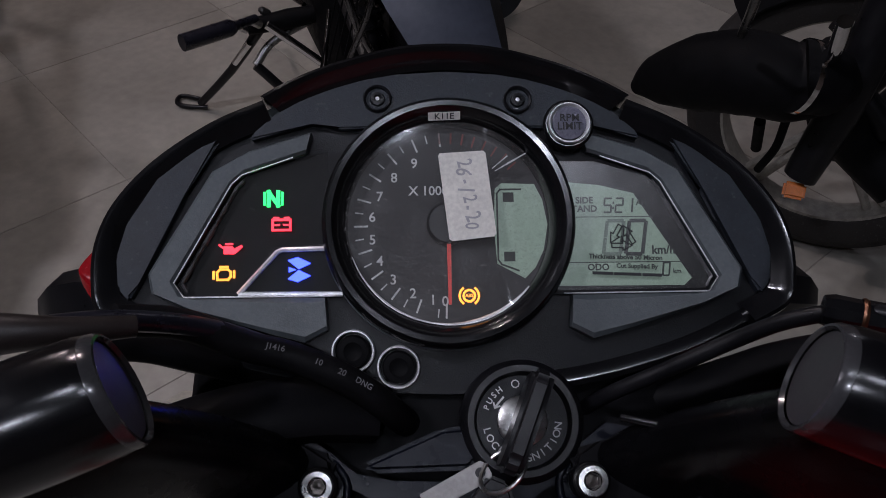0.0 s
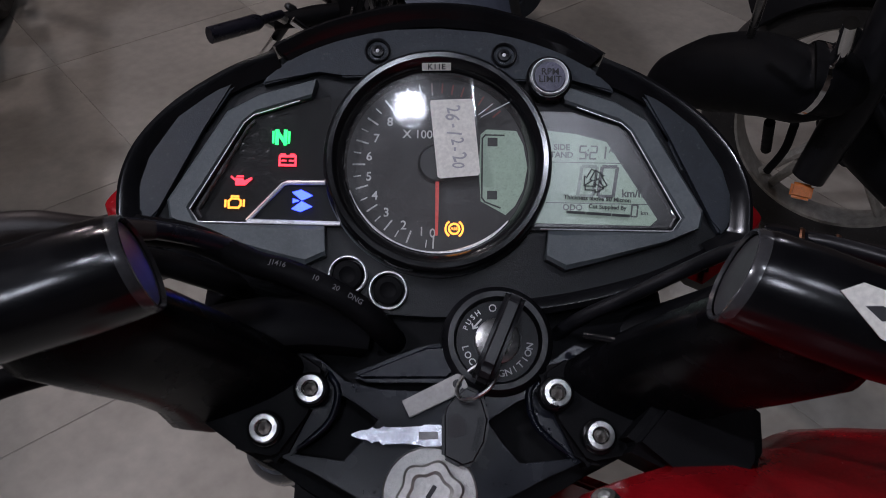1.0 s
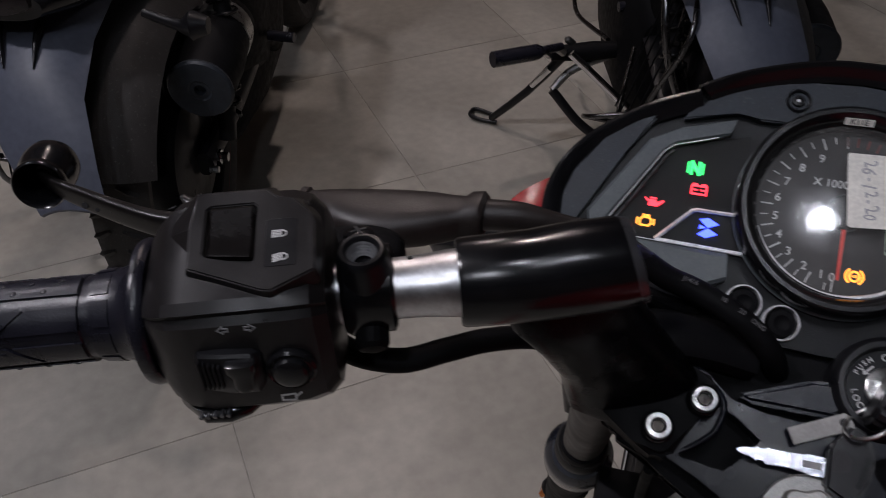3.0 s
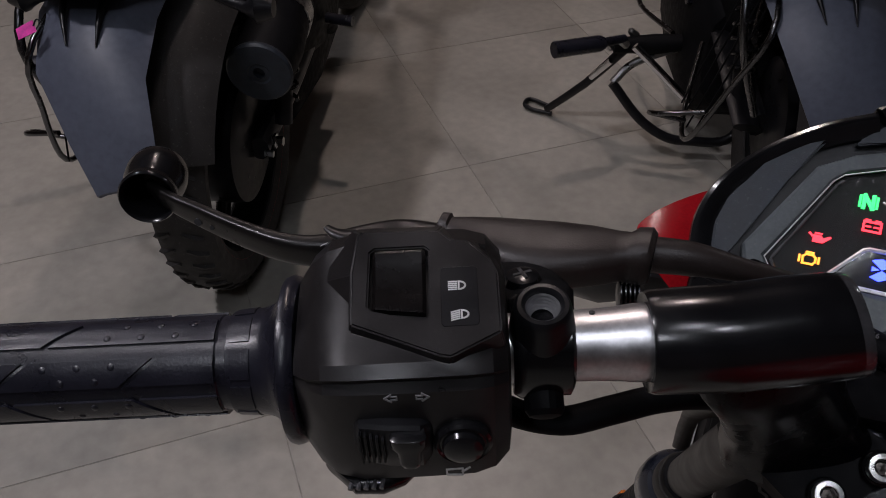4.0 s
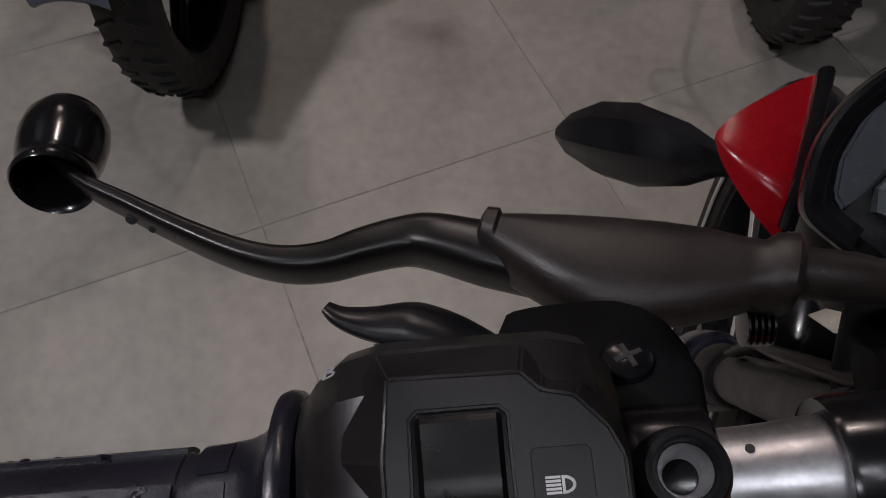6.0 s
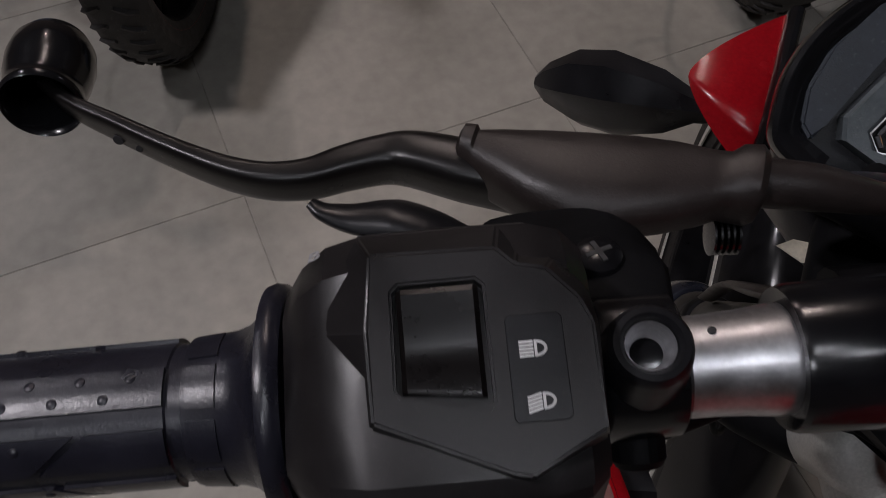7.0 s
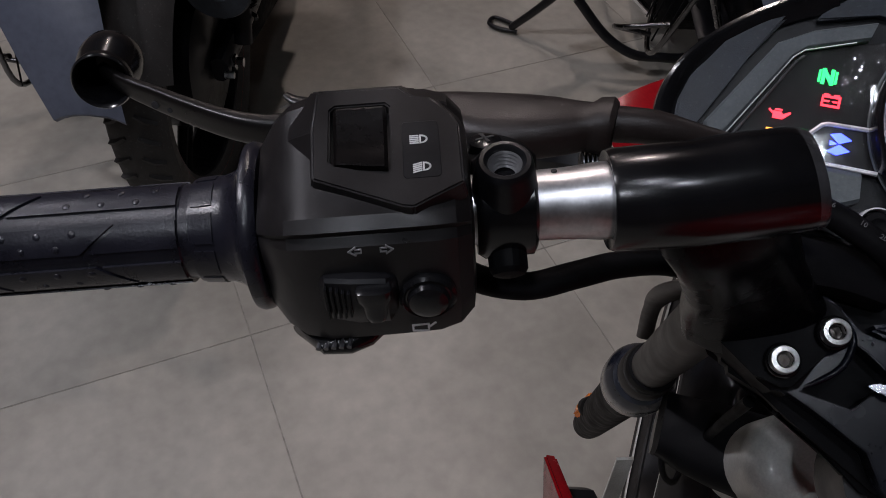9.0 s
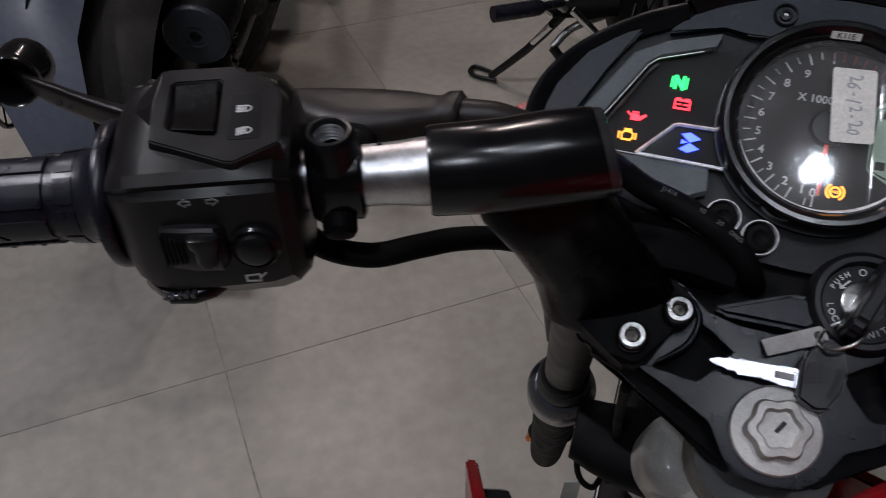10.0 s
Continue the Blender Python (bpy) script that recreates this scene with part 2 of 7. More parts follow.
def stain(name, colour, strength):
    """Brown film that fades out towards an uneven edge, for dried stains and a painted shadow."""
    m = bpy.data.materials.new(name)
    m.use_nodes = True
    nt = m.node_tree
    nodes, links = nt.nodes, nt.links
    b = nodes["Principled BSDF"]
    b.inputs["Base Color"].default_value = rgb(colour)
    b.inputs["Roughness"].default_value = 0.5
    tc = nodes.new("ShaderNodeTexCoord")
    noise = nodes.new("ShaderNodeTexNoise")
    noise.inputs["Scale"].default_value = 9
    noise.inputs["Detail"].default_value = 5
    links.new(tc.outputs["Object"], noise.inputs["Vector"])
    off = nodes.new("ShaderNodeVectorMath")
    off.operation = "DISTANCE"
    off.inputs[1].default_value = (0.5, 0.5, 0.5)
    links.new(tc.outputs["Generated"], off.inputs[0])
    add = nodes.new("ShaderNodeMath")
    add.operation = "MULTIPLY_ADD"
    add.inputs[1].default_value = 0.35
    links.new(noise.outputs["Fac"], add.inputs[0])
    links.new(off.outputs["Value"], add.inputs[2])
    fade = nodes.new("ShaderNodeMapRange")
    fade.interpolation_type = "SMOOTHSTEP"
    fade.inputs["From Min"].default_value, fade.inputs["From Max"].default_value = 0.40, 0.62
    fade.inputs["To Min"].default_value, fade.inputs["To Max"].default_value = strength, 0.0
    links.new(add.outputs[0], fade.inputs["Value"])
    links.new(fade.outputs[0], b.inputs["Alpha"])
    return m


# ---- mesh helpers ----
def mm(*c):
    return Vector(c) / 1000.0


def part(name, bm, material, parent=None, label="", smooth=40):
    me = bpy.data.meshes.new(name)
    bmesh.ops.recalc_face_normals(bm, faces=bm.faces[:])
    bm.to_mesh(me)
    bm.free()
    me.materials.append(material)
    me.shade_smooth()
    me.set_sharp_from_angle(angle=radians(smooth))
    ob = new(name, me)
    if parent is not None:
        ob.parent = parent
    if label:
        ob["label"] = label
    return ob


def thing(name, m, label, category, group="", kind=""):
    e = new(name)
    e.matrix_world = m
    e.empty_display_size = 0.05
    return tagged(e, label, category, group, kind)


def loft(bm, rings, cap=True, close=False):
    """Skin over rings of equally many points."""
    vs = [[bm.verts.new(p) for p in r] for r in rings]
    n = len(vs[0])
    pairs = list(zip(vs, vs[1:])) + ([(vs[-1], vs[0])] if close else [])
    for a, b in pairs:
        for i in range(n):
            bm.faces.new((a[i], a[(i + 1) % n], b[(i + 1) % n], b[i]))
    if cap and not close:
        bm.faces.new(vs[0][::-1])
        bm.faces.new(vs[-1])
    return vs


def lathe(bm, profile, m=Matrix(), n=40, cap=True):
    """Turns a profile of (radius, height) about z."""
    rings = []
    for r, z in profile:
        rings.append([m @ Vector((r * math.cos(2 * math.pi * k / n), r * math.sin(2 * math.pi * k / n), z)) for k in range(n)])
    return loft(bm, rings, cap)


def smooth_path(pts, sub=6):
    pts = [Vector(p) for p in pts]
    if len(pts) < 3:
        return pts
    ext = [2 * pts[0] - pts[1]] + pts + [2 * pts[-1] - pts[-2]]
    out = []
    for i in range(1, len(ext) - 2):
        p0, p1, p2, p3 = ext[i - 1:i + 3]
        for k in range(sub):
            t = k / sub
            out.append(0.5 * ((2 * p1) + (p2 - p0) * t + (2 * p0 - 5 * p1 + 4 * p2 - p3) * t * t + (3 * p1 - p0 - 3 * p2 + p3) * t ** 3))
    out.append(pts[-1])
    return out


def tube(bm, pts, r, n=12, sub=6, flat=1.0, up=None, cap=True):
    """A round or flattened bar along a smooth path; r may be a list, one for each given point."""
    rad = list(r) if isinstance(r, (list, tuple)) else [r] * len(pts)
    path = smooth_path(pts, sub)
    m = len(path)
    rings = []
    ref = Vector(up) if up else Vector((0.13, 0.31, 0.94))
    for i, p in enumerate(path):
        d = (path[min(i + 1, m - 1)] - path[max(i - 1, 0)]).normalized()
        a = (ref - d * ref.dot(d))
        if a.length < 1e-4:
            a = Vector((1, 0, 0)) - d * d.x
        a.normalize()
        if not up:
            ref = a
        b = d.cross(a)
        f = i / (m - 1) * (len(rad) - 1)
        k = min(int(f), len(rad) - 2)
        rr = rad[k] + (rad[k + 1] - rad[k]) * (f - k)
        rings.append([p + (a * math.sin(2 * math.pi * j / n) * flat + b * math.cos(2 * math.pi * j / n)) * rr for j in range(n)])
    return loft(bm, rings, cap)


def prism(bm, outline, w0, w1, m=Matrix(), bevel=0.0, seg=2):
    """An outline in x, y raised from w0 to w1, its edges rounded."""
    lo = [bm.verts.new(m @ Vector((x, y, w0))) for x, y in outline]
    hi = [bm.verts.new(m @ Vector((x, y, w1))) for x, y in outline]
    n = len(outline)
    faces = [bm.faces.new(lo[::-1]), bm.faces.new(hi)]
    for i in range(n):
        faces.append(bm.faces.new((lo[i], lo[(i + 1) % n], hi[(i + 1) % n], hi[i])))
    if bevel:
        edges = list({e for v in lo + hi for e in v.link_edges})
        bmesh.ops.bevel(bm, geom=edges, offset=bevel, segments=seg, affect="EDGES", clamp_overlap=True)


def holed(bm, outer, holes, w0, w1, m=Matrix(), bevel=0.0, seg=3):
    """A plate with openings through it, its upper edges rounded."""
    for loop in (outer, *holes):
        vs = [bm.verts.new(m @ Vector((x, y, w1))) for x, y in loop]
        for i in range(len(vs)):
            bm.edges.new((vs[i], vs[(i + 1) % len(vs)]))
    bmesh.ops.triangle_fill(bm, edges=bm.edges[:], use_beauty=True, use_dissolve=True)
    top = bm.faces[:]
    rim = [e for e in bm.edges if len(e.link_faces) == 1]
    ext = bmesh.ops.extrude_face_region(bm, geom=top, use_keep_orig=True)
    down = m.to_3x3() @ Vector((0, 0, w0 - w1))
    bmesh.ops.translate(bm, verts=[g for g in ext["geom"] if isinstance(g, bmesh.types.BMVert)], vec=down)
    if bevel:
        bmesh.ops.recalc_face_normals(bm, faces=bm.faces[:])
        bmesh.ops.bevel(bm, geom=[e for e in rim if e.is_valid], offset=bevel, segments=seg, affect="EDGES", clamp_overlap=True)


def box(bm, sx, sy, sz, m=Matrix(), bevel=0.0, seg=2):
    prism(bm, [(-sx / 2, -sy / 2), (sx / 2, -sy / 2), (sx / 2, sy / 2), (-sx / 2, sy / 2)], -sz / 2, sz / 2, m, bevel, seg)


def oval(c, a, b, n=20, power=2.0):
    """A ring of points: centre, two half axes, and how square it is."""
    out = []
    for k in range(n):
        t = 2 * math.pi * k / n
        x, y = math.cos(t), math.sin(t)
        f = (abs(x) ** power + abs(y) ** power) ** (-1 / power)
        out.append(Vector(c) + Vector(a) * x * f + Vector(b) * y * f)
    return out


def letters(bm, text, size, m, depth=0.0001, align="CENTER", bold=0.012):
    """Writing in the built-in font as a thin mesh."""
    cu = bpy.data.curves.new("letters", "FONT")
    cu.body, cu.size, cu.extrude, cu.align_x, cu.align_y = text, size, depth, align, "CENTER"
    cu.resolution_u = 3
    cu.offset = size * bold
    ob = bpy.data.objects.new("letters", cu)
    me = ob.to_mesh()
    vs = [bm.verts.new(m @ v.co) for v in me.vertices]
    for p in me.polygons:
        try:
            bm.faces.new([vs[i] for i in p.vertices])
        except ValueError:
            pass
    ob.to_mesh_clear()
    bpy.data.objects.remove(ob)
    bpy.data.curves.remove(cu)


def strip(bm, pts, width, w0, w1, m=Matrix()):
    """A thin flat line of print along points in x, y."""
    for (x0, y0), (x1, y1) in zip(pts, pts[1:]):
        d = Vector((x1 - x0, y1 - y0))
        if d.length == 0:
            continue
        d.normalize()
        n = Vector((-d.y, d.x)) * width / 2
        e = d * width / 2
        prism(bm, [(x0 - e.x + n.x, y0 - e.y + n.y), (x0 - e.x - n.x, y0 - e.y - n.y), (x1 + e.x - n.x, y1 + e.y - n.y), (x1 + e.x + n.x, y1 + e.y + n.y)], w0, w1, m)


def frame_of(origin, x, z):
    """A pose with the given x axis (about) and z axis."""
    z = Vector(z).normalized()
    x = (Vector(x) - z * Vector(x).dot(z)).normalized()
    y = z.cross(x)
    m = Matrix((x, y, z)).transposed().to_4x4()
    m.translation = Vector(origin)
    return m


MIRROR = Matrix.Diagonal((-1, 1, 1, 1))


def B():
    return bmesh.new()


# ---- room ----
TILE_SIZE, TILE_TURN, TILE_AT = 0.605, 48.9, (-0.275, 1.238)
GRID = pose(TILE_AT[0], TILE_AT[1], 0, 0, 0, TILE_TURN)
N0, N1 = -8, 8
LO, HI = N0 * TILE_SIZE, N1 * TILE_SIZE
CEILING = 3.1

bm = B()
prism(bm, [(LO, LO), (HI, LO), (HI, HI), (LO, HI)], -0.12, -0.0015, GRID)
floor = tagged(part("floor", bm, GROUT), "polished beige-grey square floor tiles with fine dark joints", "floor", kind="structure")
bm = B()
prism(bm, [(LO - 0.15, LO - 0.15), (HI + 0.15, LO - 0.15), (HI + 0.15, HI + 0.15), (LO - 0.15, HI + 0.15)], CEILING, CEILING + 0.15, GRID)
tagged(part("ceiling", bm, CEIL), "plain grey painted ceiling", "ceiling", kind="structure")
for nm, a, b in (("wall_north", (LO - 0.15, HI), (HI + 0.15, HI + 0.15)), ("wall_south", (LO - 0.15, LO - 0.15), (HI + 0.15, LO)),
                 ("wall_east", (HI, LO), (HI + 0.15, HI)), ("wall_west", (LO - 0.15, LO), (LO, HI))):
    bm = B()
    prism(bm, [a, (b[0], a[1]), b, (a[0], b[1])], -0.1, CEILING, GRID)
    tagged(part(nm, bm, WALL), "plain dim grey painted showroom wall", "wall", kind="structure")


def ceiling_light(x, y, radius, material, label):
    t = thing("ceiling_light", pose(x, y, CEILING), label, "ceiling light", "ceiling lights")
    bm = B()
    lathe(bm, [(radius, -0.001), (radius + 0.018, -0.001), (radius + 0.018, -0.02), (radius + 0.01, -0.03), (radius, -0.03), (radius - 0.003, -0.024)], n=40)
    part("frame", bm, WHITE, t)
    bm = B()
    lathe(bm, [(radius - 0.004, -0.023), (radius - 0.004, -0.026), (radius * 0.5, -0.028), (0.001, -0.028)], n=32)
    part("diffuser", bm, material, t)
    return t


for x, y, r in ((0.18, -0.28, 0.050), (0.66, -0.41, 0.050), (0.15, -1.35, 0.082)):
    ceiling_light(x, y, r, LAMP_ON, "round white surface-mounted ceiling lamp, switched on")
# unseen lamps added as fill, placed to even out the floor brightness
for x, y, r in ((-1.25, -0.30, 0.104), (-2.3, 0.9, 0.060), (1.5, 4.4, 0.060)):
    ceiling_light(x, y, r, FILL_WHITE, "large round white fill lamp added on the ceiling, out of view")
# added warm fill, out of view, for the floor around the parked bikes
for x, y, r in ((-0.95, 2.0, 0.072), (-2.2, 3.2, 0.070)):
    ceiling_light(x, y, r, FILL_WARM, "large round warm white fill lamp added on the ceiling, out of view")


# ---- the motorcycle: bars, cluster and front end ----
bike = thing("motorcycle", pose(0.167, 0.3225, 0, 0, 0, 9.5), "red and black sport motorcycle with lit instrument cluster, parked on tiles", "motorcycle")

# instrument cluster: x across, y up its slope, z out of its face
CL = frame_of(mm(0, 74.4, 1019.5), (1, 0, 0), (0, -0.629, 0.777))
HALF = [(0, 84.5), (20, 83), (43, 77), (58.6, 71), (72, 64), (92, 55), (113.5, 40), (128, 23.5), (134.5, 7.5), (135, -8), (132, -18),
        (118, -26), (93, -37), (60, -46), (25, -51.5), (0, -52.5)]


def both(half):
    return [(x / 1000, y / 1000) for x, y in half] + [(-x / 1000, y / 1000) for x, y in half[-2:0:-1]]


def cl(x, y, w=0.0):
    return CL @ mm(x, y, w)


def side(pts, s):
    return [(s * x / 1000, y / 1000) for x, y in pts]


bm = B()
out = both(HALF)
rings = []
for k, w in ((0.55, -0.075), (0.80, -0.055), (0.95, -0.03), (0.985, -0.012), (0.975, -0.008)):
    rings.append([CL @ Vector((x * k, (y - 0.012) * k + 0.012, w)) for x, y in out])
loft(bm, rings)
cluster = part("dashboard", bm, PANEL_DARK, bike, "black plastic dashboard with round dial and lit lamps")


def edge_loft(pts, profile):
    """A moulded edge: a profile of (outwards, out of the face) carried along points of the face."""
    path = smooth_path([Vector((x, y, 0)) for x, y in pts], 5)
    rings = []
    for i, p in enumerate(path):
        q = (path[min(i + 1, len(path) - 1)] - path[max(i - 1, 0)]).normalized()
        d = Vector((q.y, -q.x, 0))
        if d.dot(p - Vector((0, 12, 0))) < 0:
            d = -d
        f = i / (len(path) - 1)
        rings.append([cl(p.x + d.x * a, p.y + d.y * a, w) for a, w in profile(f)])
    bm = B()
    loft(bm, rings)
    return bm


for s in (-1, 1):
    part("rim", edge_loft([(s * x, y) for x, y in HALF[4:12]], lambda f: [(-1, -16), (0.6, -9), (0.9, -4), (0.2, -1.2), (-1.4, -0.2), (-3.6, -0.8), (-6.5, -3.2), (-9.5, -5.0), (-9.8, -9)]), BLACK_GLOSS, cluster, "glossy black outer rim")
    part("lower_edge", edge_loft([(s * x, y) for x, y in HALF[11:15]], lambda f: [(-1, -18), (0.5, -10), (0.2, -6.5), (-2, -5), (-5, -5.4), (-7, -7), (-7, -10)]), BLACK_GLOSS, cluster, "glossy black lower edge")
# raised visor over the dial
bm = B()
top = [(s * x, y + 0.8) for s, x, y in [(-1, *p) for p in HALF[4:0:-1]] + [(1, *p) for p in HALF[0:5]]]
vis = smooth_path([Vector((x, y, 0)) for x, y in top], 5)
rings = []
for i, p in enumerate(vis):
    d = (p - Vector((0, 12, 0))).normalized()
    f = i / (len(vis) - 1)
    swell = math.sin(math.pi * f) ** 0.5 if 0 < f < 1 else 0.0
    prof = [(0.4, -14), (1.0, -4), (0.9, 0.2 + 1.6 * swell), (-0.6, 1.2 + 2 * swell), (-2.6, 0.6 + 1.6 * swell), (-5, -1.6), (-8.2, -3.4), (-8.2, -9)]
    rings.append([cl(p.x + d.x * a, p.y + d.y * a, w) for a, w in prof])
loft(bm, rings)
part("visor", bm, BLACK_GLOSS, cluster, "glossy black visor lip")

for s in (-1, 1):
    # slate side panel with its dark groove
    bm = B()
    prism(bm, side([(87, 51), (98, 46), (113, 34), (123, 18), (127, 3), (126, -9), (121.5, -14), (118, -7.5), (102.5, 28)], s), -0.009, -0.0028, CL, 0.0012)
    part("side_panel", bm, PANEL_BLUE, cluster, "slate grey textured side panel")
    # grey bezel, C-shaped round the lens
    st = [((53, 51), (55, 43)), ((77, 43.5), (79, 35)), ((91, 35.5), (83, 31)), ((114, -4), (104.5, -7.5)), ((112.5, -11.5), (101, -12.8)),
          ((98, -18), (96, -13.5)), ((70, -26.5), (70, -13.6)), ((55, -30.5), (53, -13.6)), ((46.5, -26), (47.5, -13.6))]
    bm = B()
    rings = []
    for (ox, oy), (ix, iy) in st:
        o, q = Vector((ox, oy)), Vector((ix, iy))
        a, b = o.lerp(q, 0.12), o.lerp(q, 0.86)
        rings.append([cl(s * o.x, o.y, -9), cl(s * o.x, o.y, -1.2), cl(s * a.x, a.y, 0.2), cl(s * b.x, b.y, -0.6), cl(s * q.x, q.y, -2.0), cl(s * q.x, q.y, -9)])
    loft(bm, rings)
    part("bezel", bm, BEZEL_GREY, cluster, "grey satin bezel", smooth=25)
    # bright inner line of the bezel
    bm = B()
    tube(bm, [cl(s * x, y, -1.2) for x, y in ((60, 41), (79.5, 34.2), (83.5, 30.5), (104.3, -7.5), (100.5, -13), (44, -13.2))], 0.0003, n=6, sub=1)
    part("trim_line", bm, BRIGHT_TRIM, cluster, "thin bright trim line")
    # dark sloping wall inside the bezel
    bm = B()
    prism(bm, side([(40, 44), (55, 43), (79, 34.5), (82.5, 30.8), (104, -8), (101, -12.6), (40, -13)], s), -0.0088, -0.0050, CL)
    part("lens_well", bm, LENS_DARK, cluster, "dark recess behind the lens")
bm = B()
prism(bm, [(x / 1000, y / 1000) for x, y in ((-76, 51.5), (-66, 60.5), (-52, 67.5), (-38, 72), (-20, 75.2), (0, 76.4), (20, 75.2), (38, 72), (52, 67.5), (66, 60.5), (76, 51.5), (77, 48.6), (53, 56), (42, 53), (0, 55), (-42, 53), (-53, 56), (-77, 48.6))], -0.009, -0.0032, CL, 0.0008)
part("upper_panel", bm, PANEL_BLUE, cluster, "slate grey textured panel under the visor")

# lamps of the dark lens
LZ = -0.0047


def lamp_part(name, material, label, shapes):
    bm = B()
    for kind, *v in shapes:
        if kind == "line":
            strip(bm, [(x / 1000, y / 1000) for x, y in v[1]], v[0] / 1000, LZ, LZ + 0.0008, CL)
        else:
            prism(bm, [(x / 1000, y / 1000) for x, y in v[0]], LZ, LZ + 0.0008, CL)
    part(name, bm, material, cluster, label)


x, y = -67.8, 25.4
lamp_part("neutral_lamp", GREEN_ON, "green lit neutral lamp", [("line", 1.5, [(x - 1.8, y - 2.6), (x - 1.8, y + 2.6), (x + 1.8, y - 2.6), (x + 1.8, y + 2.6)]),
          ("line", 0.9, [(x - 3.4, y + 2.2), (x - 3.4, y - 2.2)]), ("line", 0.9, [(x + 3.4, y + 2.2), (x + 3.4, y - 2.2)])])
x, y = -64.6, 15.0
lamp_part("battery_lamp", RED_ON, "red lit battery lamp", [("line", 0.8, [(x - 3.4, y - 2), (x + 3.4, y - 2), (x + 3.4, y + 2), (x - 3.4, y + 2), (x - 3.4, y - 2)]),
          ("line", 1.0, [(x - 2.6, y + 2.6), (x - 1.4, y + 2.6)]), ("line", 1.0, [(x + 1.4, y + 2.6), (x + 2.6, y + 2.6)]), ("line", 0.6, [(x - 2.4, y), (x - 0.9, y)]), ("line", 0.6, [(x + 0.9, y), (x + 2.4, y)])])
x, y = -83.9, 5.4
lamp_part("oil_lamp", RED_ON, "red lit oil lamp", [("poly", [(x - 2.6, y - 1.6), (x + 1.6, y - 1.6), (x + 4.6, y + 1.2), (x + 4.2, y + 1.9), (x + 1.4, y + 0.4), (x + 0.6, y + 1.5), (x - 2.6, y + 1.5)]),
          ("line", 0.7, [(x - 4.2, y + 1.9), (x - 3.0, y + 0.9)]), ("line", 0.6, [(x - 1.8, y + 2.3), (x + 0.6, y + 2.3)])])
x, y = -86.3, -4.1
lamp_part("engine_lamp", AMBER_ON, "amber lit engine lamp", [("line", 0.8, [(x - 2.4, y - 2), (x + 1.6, y - 2), (x + 2.6, y - 0.8), (x + 2.6, y + 1), (x + 1.4, y + 2), (x - 1.4, y + 2), (x - 2.6, y + 0.8), (x - 2.4, y - 2)]),
          ("line", 0.8, [(x - 3.9, y - 1.4), (x - 3.9, y + 1)]), ("line", 0.8, [(x + 3.9, y - 1), (x + 3.9, y + 1.2)]), ("line", 0.7, [(x - 1.4, y + 3), (x + 1.4, y + 3)])])
x, y = -57.6, -2.5
lamp_part("blue_lamp", BLUE_ON, "blue lit emblem lamp", [("poly", [(x - 4.4, y + 3.6), (x - 0.6, y + 4.8), (x + 4.4, y + 2.4), (x - 0.2, y + 0.2)]), ("poly", [(x - 4.4, y - 3.6), (x - 0.2, y - 0.2), (x + 4.4, y - 2.4), (x - 0.6, y - 4.8)]),
          ("poly", [(x - 4.0, y + 1.0), (x - 1.2, y), (x - 4.0, y - 1.0)])])
bm = B()
for pts in ([(-80.6, -11.8), (-66, 4.4), (-64, 5.2), (-44, 5.6)], [(-80.6, -11.8), (-41, -12.2)]):
    tube(bm, [cl(px, py, -4) for px, py in pts], 0.0010, n=6, sub=1)
part("lamp_frame", bm, BRIGHT_TRIM, cluster, "bright frame round the blue lamp")
bm = B()
prism(bm, [(a / 1000, b / 1000) for a, b in [(-46, 42), (-58, 39), (-78.5, 32.8), (-81.5, 30), (-102, -8), (-99.5, -11.6), (-81.4, -11.4), (-66.4, 5.4), (-44, 6.2)]], -0.0026, -0.0022, CL @ Matrix.Translation((-0.088, 0, 0)) @ pose(0, 0, -0.0010, 0, -9.0, 0) @ Matrix.Translation((0.088, 0, 0)))
o = part("lens", bm, LENS, cluster, "clear glossy lens")
o.visible_shadow = False
bm = B()
prism(bm, [(a / 1000, b / 1000) for a, b in [(-79, -11.4), (-65.6, 4.0), (-44, 4.9), (-44, -11.6)]], -0.0034, -0.0031, CL @ Matrix.Translation(mm(-58, -3, 0)) @ pose(0, 0, 0, -0.6, 0.8, 0) @ Matrix.Translation(mm(58, 3, 0)))
o = part("lamp_window", bm, LENS_WINDOW, cluster, "clear window over the blue lamp")
o.visible_shadow = False


def crinkled_edge(pts, seed, wide=1.5):
    """A narrow band of creased film along the raised edge of a lens."""
    rnd = random.Random(seed)
    bm = B()
    for (ax, ay), (bx, by) in zip(pts[:-1], pts[1:]):
        a, b = Vector((ax, ay)), Vector((bx, by))
        n = max(2, int((b - a).length / 1.7))
        nrm = Vector((-(b - a).y, (b - a).x)).normalized()
        cols = []
        for i in range(n + 1):
            p = a.lerp(b, i / n)
            h, hw = rnd.uniform(-0.55, 0.55), wide * rnd.uniform(0.6, 1.1)
            cols.append([cl(p.x + nrm.x * q, p.y + nrm.y * q, w) for q, w in ((hw * 0.5, -3.4), (hw * 0.3, -1.9 + h * 0.5), (0, -1.7 + h), (-hw * 0.5, -2.3 - h * 0.4), (-hw * 0.6, -3.4))])
        loft(bm, cols)
    return part("film_edge", bm, CRINKLE, cluster, "shiny creased edge of the film", smooth=12)


crinkled_edge([(-79.0, 32.0), (-81.6, 29.4), (-101.4, -7.6), (-99.4, -11.0)], 3)
crinkled_edge([(80.6, 31.4), (83.0, 28.4), (102.2, -7.0), (100.0, -11.0)], 4)

